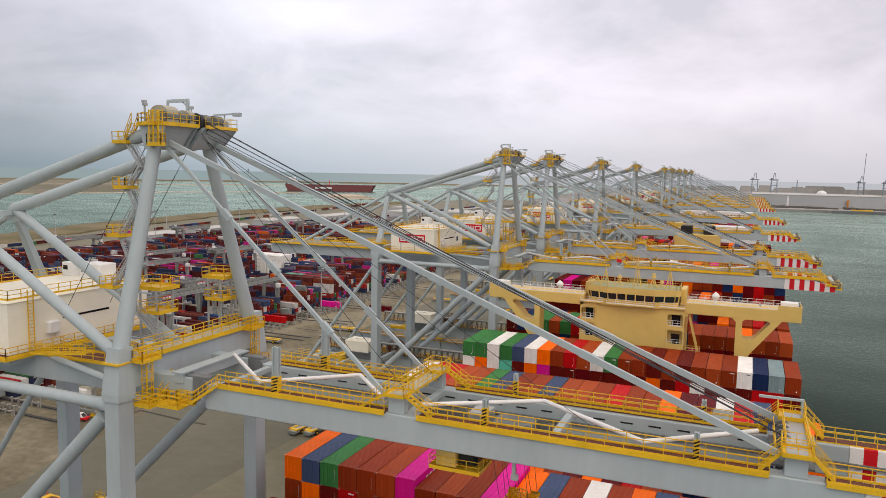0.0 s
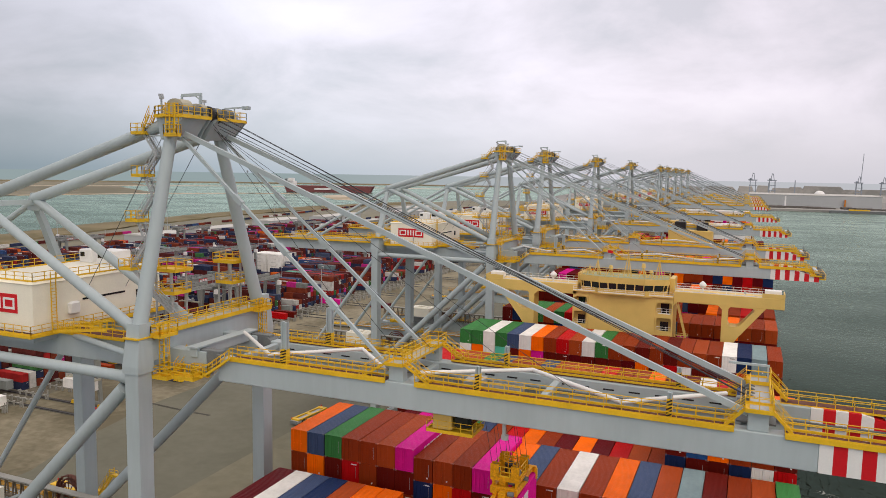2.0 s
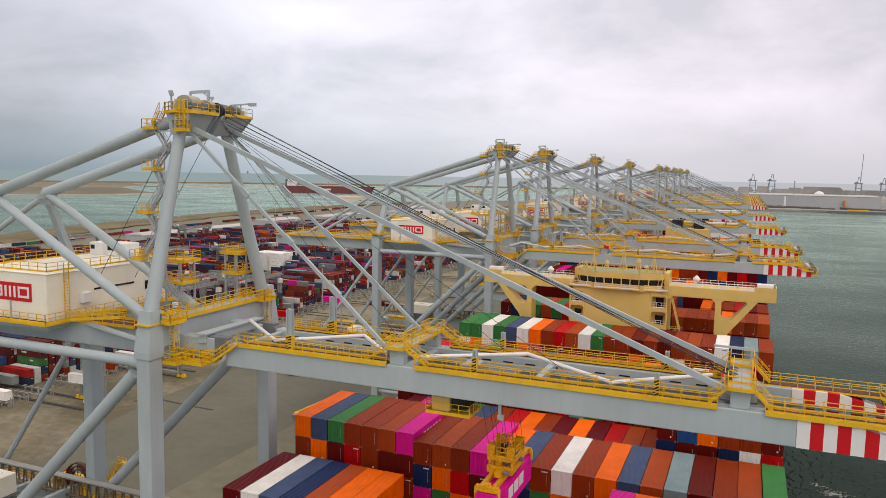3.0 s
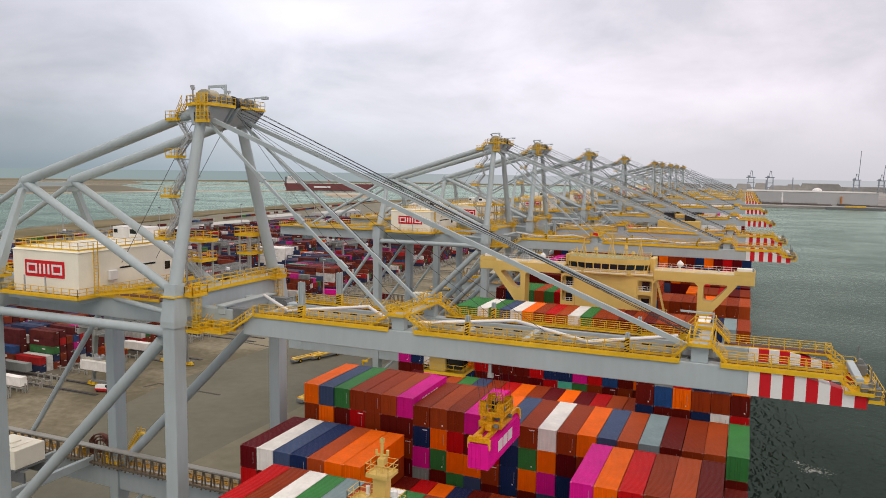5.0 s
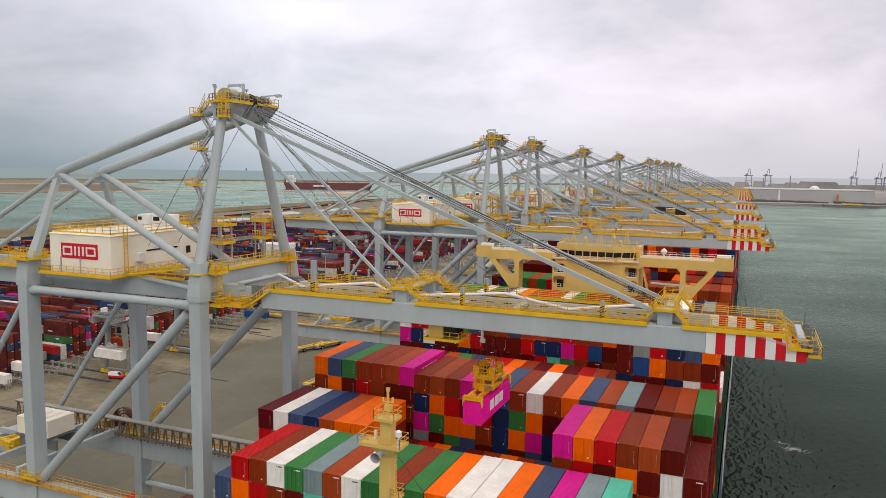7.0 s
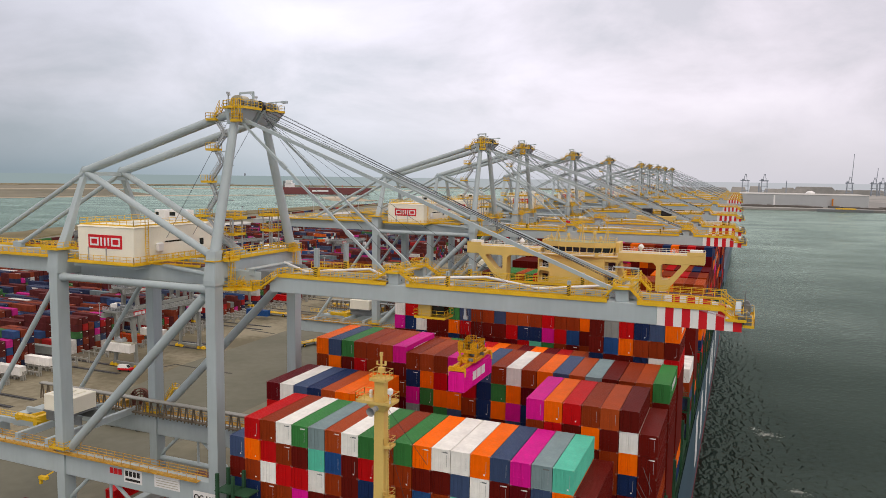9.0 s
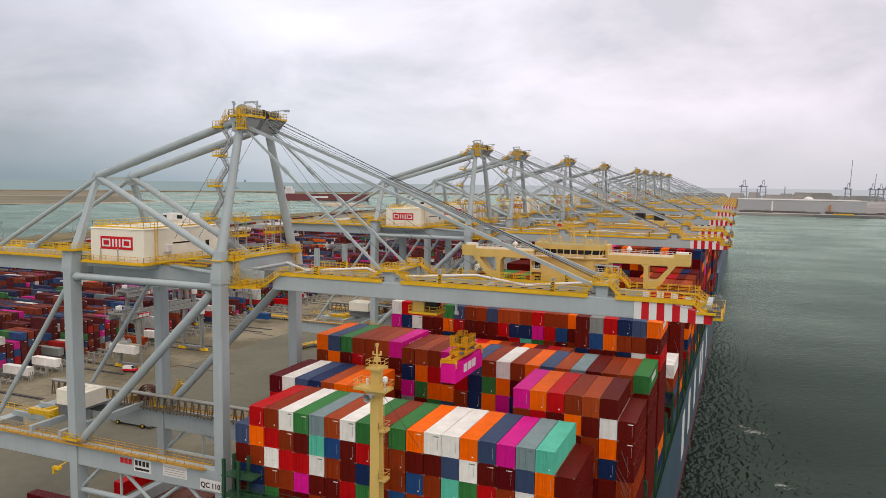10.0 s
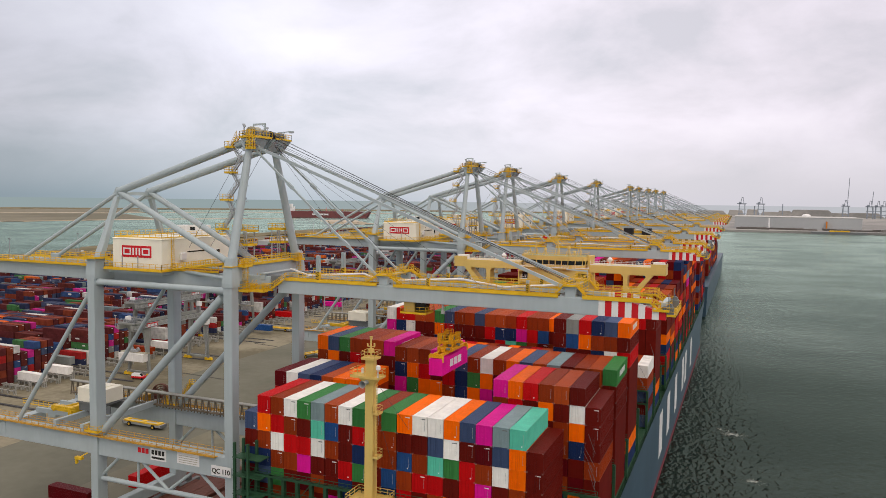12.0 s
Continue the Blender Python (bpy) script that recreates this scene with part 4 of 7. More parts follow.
    part("house_deck", Geo().box(-29.1, -14.5, -10.3, 11.9, 55.2, 55.44), GRATE, c)
    g = Geo().box(-29.2, -14.4, -10.45, -10.3, 55.15, 55.5).box(-14.5, -14.35, -10.3, 12.0, 55.15, 55.5)
    g.rail([(-29.1, 11.9, 55.5), (-29.1, -10.3, 55.5), (-14.5, -10.3, 55.5), (-14.5, 11.9, 55.5)], step=1.5)
    part("house_walkway", g, YELLOW, c)
    g = Geo()
    for x in (-24.5, -20.5):
        g.bar((x, -10.2, 55.5), (x, -10.2, 58.0), 0.16)
    part("lamp_post", g, STEEL, c)
    g = Geo().box(-28.6, -15.0, -9.6, 11.2, 54.5, 55.2)
    part("house_base", g, GREY, c)
    g = Geo().stair((-14.0, -7.2, 55.6), (-3.2, -9.2, 57.2), 1.0)
    g.rail([(-14.4, -6.6, 55.4), (-4.0, -6.6, 55.4)]).rail([(-14.4, -3.4, 55.4), (-4.0, -3.4, 55.4)]).box(-14.4, -4.0, -6.7, -6.5, 55.2, 55.42).box(-14.4, -4.0, -3.5, -3.3, 55.2, 55.42)
    part("house_gangway", g, YELLOW, c)
    part("gangway_grating", Geo().box(-14.3, -4.1, -6.5, -3.5, 55.25, 55.4), GRATE, c)
    # portal machinery: electrical room, cable rack, reel, signs
    g = Geo().box(-45.6, -38.0, -3.0, 2.5, 24.7, 27.8, 0.08).box(-44.5, -39.6, -2.2, 1.5, 27.8, 27.94).box(-43.0, -41.0, -1.2, 0.6, 27.94, 28.2)
    part("electrical_room", g, WHITE, c, "white electrical room on the portal")
    part("room_floor", Geo().box(-45.8, -37.8, -3.2, 2.7, 24.4, 24.68).box(-45.6, -36.6, -2.6, -2.3, 22.6, 24.4).box(-45.6, -36.6, 1.8, 2.1, 22.6, 24.4).box(-43.0, -40.6, -2.2, 1.7, 23.4, 24.4), GREY_D, c)
    for x in (-44.0, -36.4):
        part("portal_joist", Geo().box(x - 0.4, x + 0.4, NEAR, FAR, 21.35, 22.6), GREY, c)
    for y in (-3.4, 2.8):
        part("portal_joist", Geo().box(-57.6, -45.0, y - 0.3, y + 0.3, 21.0, 22.0), GREY, c)
    g = Geo().rail([(-60, -5.0, 23.0), (-44, -5.0, 23.0)]).box(-53, -47, -3.6, -2.6, 21.8, 23.0).box(-47, -46, -4.4, 1.0, 21.7, 23.4).bar((-52, -4, 22.2), (-44, 3, 24.2), 0.5)
    part("service_frame", g, YELLOW, c)
    part("cable_tray", Geo().box(-62, 0.9, 9.05, 10.25, 24.7, 24.95, 0.03), RACK, c, "pale steel cable tray")
    g = Geo().box(-62, 0.5, 9.3, 10.0, 21.7, 22.0).box(-62, 0.5, 9.2, 10.1, 24.5, 24.69)
    for k in range(35):
        x = -61.8 + k * 1.8
        g.bar((x - 0.35, 9.5, 21.3), (x, 9.6, 24.6), 0.2).bar((x + 0.35, 9.8, 21.3), (x + 0.1, 9.7, 24.6), 0.2)
    part("cable_rack", g, RACK_D, c)
    g = Geo()
    for rad, wide in ((2.9, 0.7), (2.35, 0.6), (1.8, 0.6)):
        for k in range(24):
            a, b = 2 * math.pi * k / 24, 2 * math.pi * (k + 1) / 24
            g.bar((-36.5 + rad * math.cos(a), 12.6, 22.9 + rad * math.sin(a)), (-36.5 + rad * math.cos(b), 12.6, 22.9 + rad * math.sin(b)), wide, 0.16)
    for k in range(12):
        a = 2 * math.pi * k / 12
        g.bar((-36.5, 12.25, 22.9), (-36.5 + 3.1 * math.cos(a), 12.25, 22.9 + 3.1 * math.sin(a)), 0.1)
    g.bar((-36.5, 10.7, 22.9), (-36.5, 12.9, 22.9), 0.4)
    part("cable_reel", g, GRATE, c, "rust-brown spoked cable reel")
    part("reel_drive", Geo().box(-34.6, -33.2, 11.0, 12.4, 21.8, 23.6, 0.06).box(-40.6, -39.4, 10.8, 12.4, 21.8, 23.2, 0.06), YELLOW_R, c)
    part("leg_stair", Geo().stair((-33.4, 15.4, 21.8), (-30.4, 15.4, 26.0), 0.9).rail([(-30.4, 14.9, 26.0), (-28.6, 14.9, 26.0)]).box(-30.4, -28.6, 14.9, 15.9, 25.85, 26.0), YELLOW, c)
    part("portal_lamp", Geo().box(-35.4, -33.6, -12.9, -12.2, 16.4, 16.9).box(-35.4, -35.0, -12.8, -12.3, 15.4, 16.4).bar((-34.4, -12.5, 16.8), (-33.2, -11.6, 17.6), 0.2), YELLOW, c)
    part("maker_panel", Geo().box(-17.2, -13.3, NEAR - 0.86, NEAR - 0.8, 18.4, 20.7), WHITE_P, c, "white maker's name board")
    g = Geo()
    for k in range(4):
        g.box(-16.9 + k * 0.85, -16.3 + k * 0.85, NEAR - 0.9, NEAR - 0.86, 19.5, 20.4)
    g.box(-16.9, -13.7, NEAR - 0.9, NEAR - 0.86, 18.7, 19.1)
    part("maker_mark", g, HAZ_B, c)
    g = Geo()
    for k in range(3):
        g.box(-20.4 + k * 0.95, -19.65 + k * 0.95, NEAR - 0.86, NEAR - 0.8, 19.4, 20.4)
    part("maker_mark", g, RED_P, c)
    part("notice_board", Geo().box(-10.6, -5.3, NEAR - 0.86, NEAR - 0.8, 18.7, 20.9), WHITE_P, c)
    g = Geo()
    for k in range(4):
        g.box(-10.2, -5.7, NEAR - 0.89, NEAR - 0.86, 19.0 + k * 0.42, 19.1 + k * 0.42)
    part("notice_line", g, BEIGE, c)
    # boom
    for s in both:
        y = BC + s * BH
        part("boom_girder", Geo().box(9.3, 68.1, y - 0.75, y + 0.75, 52.2, 54.8, 0.08), GREY, c)
        g = Geo()
        for k in range(22):
            x = 12 + k * 2.5
            g.box(x, x + 1.1, y - s * 0.77, y - s * 0.74, 54.05, 54.2)
        tagged(part("girder_slot", g, BLACK, c), kind="stuff")
        part("trolley_rail", Geo().box(9.3, 76, y - s * 1.0, y - s * 0.75, 53.2, 53.5), GREY_D, c)
        for x0, x1 in ((11.0, 29.8), (33.0, 61.8), (65.6, 76.0)):
            ya, yb = sorted((y - s * 0.35, y + s * 0.85))
            drop = 0.25 if x0 > 60 and s > 0 else 0.0
            part("walkway_grating", Geo().box(x0, x1, ya, yb, 54.84, 54.93), GRATE, c)
            g = Geo().box(x0, x1, *sorted((y + s * 0.86, y + s * 0.96)), 54.62 - drop, 55.02 - drop)
            g.rail([(x0, y + s * 0.9, 54.95 - drop), (x1, y + s * 0.9, 54.95 - drop)], t=0.065, step=1.5)
            g.rail([(x0, y - s * 0.35, 54.95 - drop), (x1, y - s * 0.35, 54.95 - drop)], t=0.065, step=1.5)
            part("walkway_rail", g, YELLOW, c)
        # red and white end
        n, x0, x1 = 10, 68.1, 78.1
        for k in range(n):
            a, b = x0 + (x1 - x0) * k / n, x0 + (x1 - x0) * (k + 1) / n
            za, zb = 54.8 - 1.5 * max(0, (a - 72.0)) / 6.1, 54.8 - 1.5 * max(0, (b - 72.0)) / 6.1
            g = Geo().hexa([(a, y - 0.76, 52.2), (b, y - 0.76, 52.2), (b, y + 0.76, 52.2), (a, y + 0.76, 52.2)],
                           [(a, y - 0.76, za), (b, y - 0.76, zb), (b, y + 0.76, zb), (a, y + 0.76, za)])
            part("striped_panel", g, RED_P if k % 2 else WHITE_P, c)
        # stays and anchors
        part("inner_stay", Geo().bar((2.4, s * 3.7, 78.8), (29.8, y, 56.0), 0.30, 0.36), GREY, c)
        part("outer_stay", Geo().bar((2.9, s * 3.7, 79.2), (62.8, y, 56.1), 0.36, 0.52), GREY, c)
        for k in (0.3, 0.52, 0.75):
            for p, q in (((2.4, s * 3.7, 78.8), (29.8, y, 56.0)), ((2.9, s * 3.7, 79.2), (62.8, y, 56.1))):
                m = Vector(p).lerp(Vector(q), k)
                d = (Vector(q) - Vector(p)).normalized() * 0.7
                part("stay_joint", Geo().bar(m - d, m + d, 0.44, 0.6), GREY, c)
        for x in (30.8, 63.6):
            g = Geo().box(x - 0.8, x + 0.8, y - 0.5, y + 0.5, 54.8, 56.45, 0.05)
            part("stay_anchor", g, GREY, c)
            wide, run = (1.0, 2.6) if x < 40 else (1.05, 1.5)
            g = Geo().platform(x - wide, x + wide, y - 1.1, y + 1.1, 56.6, t=0.055, thick=0.16)
            g.stair((x - wide - run, y + s * 0.3, 55.0), (x - wide, y + s * 0.3, 56.6), 0.8, t=0.05)
            g.stair((x + wide + run, y + s * 0.3, 55.0), (x + wide, y + s * 0.3, 56.6), 0.8, t=0.05)
            part("anchor_platform", g, YELLOW, c)
        for x, h in ((17.5, 59.4), (39.2, 57.2), (56.6, 57.0)):
            w = 0.34 if h > 58 else 0.2
            g = Geo().box(x - w, x + w, y - 0.1, y + 0.1, 54.8, h).box(x - w, x - w + 0.12, y - 0.3, y + 0.3, 54.8, h).box(x + w - 0.12, x + w, y - 0.3, y + 0.3, 54.8, h)
            p = part("guide_post", g, GREY, c)
            part("post_sleeve", Geo().box(x - w - 0.03, x + w + 0.03, y - 0.33, y + 0.33, 54.9, 56.5), YELLOW, p)
            g = Geo()
            for k in range(5):
                g.poly([(x - w - 0.03, y - 0.36, 54.9 + k * 0.3), (x + w + 0.03, y - 0.36, 55.15 + k * 0.3), (x + w + 0.03, y - 0.36, 55.3 + k * 0.3), (x - w - 0.03, y - 0.36, 55.05 + k * 0.3),
                        (x - w - 0.03, y - 0.33, 54.9 + k * 0.3), (x + w + 0.03, y - 0.33, 55.15 + k * 0.3), (x + w + 0.03, y - 0.33, 55.3 + k * 0.3), (x - w - 0.03, y - 0.33, 55.05 + k * 0.3)],
                       [(0, 1, 2, 3), (7, 6, 5, 4), (0, 4, 5, 1), (1, 5, 6, 2), (2, 6, 7, 3), (3, 7, 4, 0)])
            part("hazard_stripe", g, HAZ_B, p)
    zig = ((7.0, 1.2, 55.9), (15.6, BC - 4.6, 55.7), (23.6, 0.2, 55.9), (29.4, BC - 4.4, 55.7), (32.4, BC - 4.4, 55.7), (42.9, 0.2, 55.9), (52.6, BC - 4.8, 55.7), (61.0, 0.2, 55.9))
    for a, b in zip(zig, zig[1:]):
        if b[0] - a[0] > 4:
            smooth(part("plan_brace", Geo().tube(a, b, 0.2, n=10), WHITE_P, c))
    for x in (10.5, 31.4, 45.0, 62.6, 77.6):
        part("boom_cross_tie", Geo().box(x - 0.35, x + 0.35, BC - 3.8, BC + 3.8, 54.0, 54.6, 0.05), GREY, c)
    for x, skin in ((30.8, BEIGE), (63.6, STEEL)):
        part("cross_walk", Geo().box(x - 0.7, x + 0.9, BC - 3.4, BC + 3.4, 56.3, 56.42), skin, c)
        g = Geo().rail([(x - 0.72, BC - 3.4, 56.4), (x - 0.72, BC + 3.4, 56.4)], t=0.055, step=1.2).rail([(x + 0.92, BC - 3.4, 56.4), (x + 0.92, BC + 3.4, 56.4)], t=0.055, step=1.2)
        for yy in (BC - 2.2, BC, BC + 2.2):
            g.box(x - 0.74, x + 0.94, yy - 0.08, yy + 0.08, 56.1, 56.3)
        part("cross_rail", g, YELLOW, c)
        for s in both:
            part("anchor_deck", Geo().box(x - 0.7, x + 0.75, BC + s * BH - 0.95, BC + s * BH + 0.95, 56.61, 56.64), skin, c)
    part("sheave_deck", Geo().box(61.9, 65.0, BC - 3.4, BC + 3.4, 54.9, 55.05), GREY_D, c)
    g = Geo().rail([(62.2, BC - 3.4, 55.6), (62.2, BC + 3.4, 55.6)], t=0.055).rail([(64.8, BC - 3.4, 55.6), (64.8, BC + 3.4, 55.6)], t=0.055)
    part("sheave_platform", g, YELLOW, c)
    for y in (-1.8, -0.6, 0.6, 1.8):
        part("boom_sheave", Geo().tube((62.9, y - 0.12, 56.0), (62.9, y + 0.12, 56.0), 0.62, n=16), GREY_D, c)
    g = Geo().bar((64.4, 3.2, 54.8), (64.4, 3.2, 58.2), 0.18).bar((64.5, 3.2, 58.1), (61.0, 2.4, 58.3), 0.2)
    part("davit", g, GREY, c)
    g = Geo().platform(76.2, 78.6, BC - 5.6, BC - 3.4, 53.6, t=0.05, thick=0.15).platform(75.8, 78.2, BC + 3.4, BC + 5.4, 53.5, t=0.05, thick=0.15).platform(78.2, 79.5, BC - 5.2, BC + 5.0, 52.9, t=0.05, thick=0.15)
    for y in (BC - BH, BC + BH):
        g.stair((75.4, y, 54.9), (77.2, y, 53.5), 0.8, t=0.05)
    part("tip_platform", g, YELLOW, c)
    for y in (BC - BH, BC + BH):
        part("tip_block", Geo().box(77.6, 79.2, y - 0.6, y + 0.6, 53.0, 54.2, 0.1), GREY_D, c)
    g = Geo()
    for y in (BC - BH, BC + BH):
        g.tube((78.6, y - 0.4, 54.3), (78.6, y + 0.4, 54.3), 0.38, n=14).bar((78.4, y, 54), (78.4, y, 56.0), 0.12)
    part("buffer_drum", g, GREY_D, c)
    # ropes: pairs to the outer anchor, thinner falls to the middle of the boom
    for k, (y1, x1, z1) in enumerate(((-2.6, 62.9, 56.6), (-2.0, 62.9, 56.5), (-1.2, 62.9, 56.2), (0.0, 62.9, 56.4), (0.7, 62.9, 56.3), (1.4, 62.9, 55.9))):
        part("hoist_rope", Geo().bar((3.6, 0.2 + 0.22 * k + 0.1 * (k % 2), 81.9 - (0.0, 0.2, 0.75, 0.95, 1.5, 1.9)[k]), (x1, y1, z1), 0.055), ROPE, c)
    for y0, z0, x1, y1, z1 in ((0.3, 80.6, 31.6, -4.4, 55.9), (0.6, 80.0, 31.6, 2.0, 55.9), (1.2, 79.6, 23.0, 2.4, 55.6), (1.6, 79.4, 40.0, 2.2, 55.4), (0.9, 79.8, 48.0, -3.4, 55.4)):
        part("hoist_rope", Geo().bar((3.4, y0, z0), (x1, y1, z1), 0.04), ROPE, c)
    for y in (-3.2, 3.4):
        part("hoist_rope", Geo().bar((-0.4, y, 79.5), (-16.0, y + 1.5, 58.5), 0.05), ROPE, c)
    # trolley with driver's cab
    g = Geo().box(30.4, 43.6, -4.2, -3.2, 52.4, 53.2, 0.06).box(30.4, 43.6, 1.2, 2.2, 52.4, 53.2, 0.06)
    for x in (30.6, 34.4, 38.4, 42.6):
        g.box(x, x + 0.8, -3.2, 1.2, 52.5, 53.15, 0.05)
    t = part("trolley", g, GREY_D, c, "dark trolley under the boom")
    part("trolley_motor", Geo().box(38.6, 42.4, -2.0, 0.6, 53.2, 54.1, 0.12).tube((39.0, -2.6, 53.9), (42.0, -2.6, 53.9), 0.42, n=12), GREY_D, t)
    part("trolley_cabinet", Geo().box(36.2, 38.0, -1.8, 0.8, 53.2, 54.5, 0.08), STEEL, t)
    for x in (34.8, 42.9):
        for y in (-2.4, 0.4):
            part("trolley_sheave", Geo().tube((x, y - 0.12, 53.6), (x, y + 0.12, 53.6), 0.5, n=14), GREY_D, t)
    g = Geo().box(34.4, 36.4, -5.2, -2.4, 50.3, 52.4, 0.1)
    cab = part("driver_cab", g, CREAM, t, "cream driver's cab")
    part("cab_glass", Geo().box(36.42, 38.3, -5.0, -2.6, 50.5, 52.3, 0.3), GLASS, cab)
    part("cab_gallery", Geo().platform(33.9, 38.7, -5.5, -2.1, 50.2, t=0.05, thick=0.14), YELLOW, cab)
    part("cab_hanger", Geo().bar((35, -4, 52.3), (35, -4, 52.6), 0.3).bar((36, -3, 52.3), (36, -3, 52.6), 0.3), GREY_D, cab)
    g = Geo().bar((42.0, -5.86, 50.8), (42.0, -5.86, 54.6), 0.3).box(41.8, 42.4, -6.1, -5.76, 50.6, 51.1)
    part("boom_lamp", g, STEEL, c)
    return c


CRANES = ((0.0, "grey ship-to-shore gantry crane with lowered boom over the ship"), (120.0, "grey ship-to-shore gantry crane beside the ship's deckhouse"),
          (165.0, "grey ship-to-shore gantry crane"), (252.5, "grey ship-to-shore gantry crane"), (357.5, "grey ship-to-shore gantry crane"),
          (512.0, "distant grey ship-to-shore gantry crane"), (569.0, "distant grey ship-to-shore gantry crane"), (644.0, "distant grey ship-to-shore gantry crane"),
          (713.0, "distant grey ship-to-shore gantry crane"), (803.0, "distant grey ship-to-shore gantry crane"))
CRANE_Y = 70.4
first = build_crane()
first.matrix_basis = pose(0, CRANE_Y, 0)
tagged(first, CRANES[0][1], "gantry crane", "cranes along the quay")
for dy, text in CRANES[1:]:
    tagged(copy_thing(first, pose(-0.0064 * dy, CRANE_Y + dy, 0)), text)


def crane_number():
    """The number board of the first crane, on its portal beam."""
    b = part("number_board", Geo().box(-1.9, 2.5, NEAR - 1.52, NEAR - 1.46, 18.0, 19.9), WHITE_P, first)
    cu = bpy.data.curves.new("number_text", "FONT")
    cu.body, cu.size, cu.extrude, cu.align_x = "QC 110", 1.25, 0.02, "CENTER"
    cu.offset = 0.03
    t = new("number_text", cu)
    t.data.materials.append(HAZ_B)
    t.parent = b
    t.matrix_basis = pose(0.3, NEAR - 1.55, 18.5, 90, 0, 0)


crane_number()

# ---------------------------------------------------------------- containers
BOX_L, BOX_W, TIER = 12.19, 2.44, 2.9
ROW0, ROWP, STACK0 = 8.55, 2.52, 17.4


def corrugated(n=40, depth=0.045):
    """Body of a forty-foot box along y, corrugated sides and roof, framed ends; origin at the front left bottom corner."""
    g, w, l, h = Geo(), BOX_W, BOX_L, TIER - 0.03
    post, d = 0.16, depth
    for y0 in (0.0, l - post):  # end frames
        g.box(0, post, y0, y0 + post, 0, h).box(w - post, w, y0, y0 + post, 0, h)
        g.box(post, w - post, y0, y0 + post, 0, 0.16).box(post, w - post, y0, y0 + post, h - 0.14, h)
    for x0 in (0.0, w - 0.08):
        g.box(x0, x0 + 0.08, post, l - post, 0, 0.16).box(x0, x0 + 0.08, post, l - post, h - 0.09, h)
    g.box(0.08, w - 0.08, post, l - post, 0.02, 0.14)
    ys = []
    step = (l - 2 * post) / n
    for k in range(n):
        y = post + k * step
        ys += [(y, 0), (y + step * 0.3, 0), (y + step * 0.5, 1), (y + step * 0.8, 1)]
    ys.append((l - post, 0))
    m = len(ys)
    quads = [(2 * i, 2 * i + 1, 2 * i + 3, 2 * i + 2) for i in range(m - 1)]
    g.poly([p for y, k in ys for p in ((0.02 + k * d, y, 0.16), (0.02 + k * d, y, h - 0.09))], [q[::-1] for q in quads])
    g.poly([p for y, k in ys for p in ((w - 0.02 - k * d, y, 0.16), (w - 0.02 - k * d, y, h - 0.09))], quads)
    g.poly([p for y, k in ys for p in ((0.08, y, h - 0.015 - k * 0.02), (w - 0.08, y, h - 0.015 - k * 0.02))], quads)
    for y0, y1 in ((0.05, 0.1), (l - 0.1, l - 0.05)):  # doors and end wall
        g.box(post, w / 2 - 0.012, y0, y1, 0.16, h - 0.14).box(w / 2 + 0.012, w - post, y0, y1, 0.16, h - 0.14)
    return g


BODY = corrugated()
CASTING = Geo()
for cx in (0.0, BOX_W - 0.2):
    for cy in (-0.01, BOX_L - 0.19):
        for cz in (-0.01, TIER - 0.14):
            CASTING.box(cx - 0.005, cx + 0.205, cy, cy + 0.2, cz, cz + 0.12)
RODS = Geo()
for rx in (0.42, 0.95, 1.49):
    RODS.tube((rx, 0.0, 0.08), (rx, 0.0, TIER - 0.12), 0.03, n=6)
    RODS.box(rx - 0.05, rx + 0.18, -0.03, 0.02, 1.05, 1.12)
MARK = Geo().box(1.35, 2.1, 0.02, 0.045, TIER - 0.5, TIER - 0.36)
MARK2 = Geo().box(1.68, 1.86, 0.02, 0.045, 0.42, 0.6)
BODY_MESH = {k: BODY.mesh("container_body", [CONT[k]]) for k in PALETTE}
RUBBED = {k: paint("rubbed_casting_" + k, tuple(0.8 * q + 0.2 * w for q, w in zip(lin(v[0]), (0.42, 0.38, 0.34))), 0.6, var=0.3, scale=3.0) for k, v in PALETTE.items()}
CAST_MESH = {k: CASTING.mesh("corner_casting", [RUBBED[k]]) for k in PALETTE}
ROD_MESH = {k: RODS.mesh("lock_rod", [CONT[k]]) for k in PALETTE}
ROD_STEEL = Geo().tube((1.98, 0.0, 0.7), (1.98, 0.0, TIER - 0.7), 0.02, n=6).mesh("seal_rod", [STEEL])
MARK_MESH, MARK2_MESH = MARK.mesh("marking", [WHITE_P]), MARK2.mesh("marking", [WHITE_P])
MARK_DARK = MARK.mesh("marking", [GREY_D])
rng_box = random.Random(11)
SIDE_BARS = Geo()
for k in range(6):
    SIDE_BARS.box(BOX_W - 0.03, BOX_W + 0.012, 3.2 + k * 1.0, 3.85 + k * 1.0, 1.1, 2.1)
SIDE_MESH = SIDE_BARS.mesh("marking", [WHITE_P])


def container(kind, x, y, z, where, group="containers on the ship", side=False):
    ob = new("shipping_container", BODY_MESH[kind])
    ob.location = (x, y, z)
    tagged(ob, f"{PALETTE[kind][1]} corrugated shipping container {where}", "shipping container", group)
    tagged(part("corner_casting", CAST_MESH[kind], None, ob), kind="stuff")
    r = rng_box.random()
    part("lock_rod", ROD_MESH[kind], None, ob)
    if r < 0.5:
        part("seal_rod", ROD_STEEL, None, ob)
    if r < 0.12:
        part("marking", MARK_DARK if kind in ("white", "teal", "greyblue") else MARK_MESH, None, ob)
    if 0.3 < r < 0.6:
        part("marking", MARK_DARK if kind in ("white",) else MARK2_MESH, None, ob)
    if side:
        part("marking", SIDE_MESH, None, ob, "white bars of painted side lettering")
    return ob


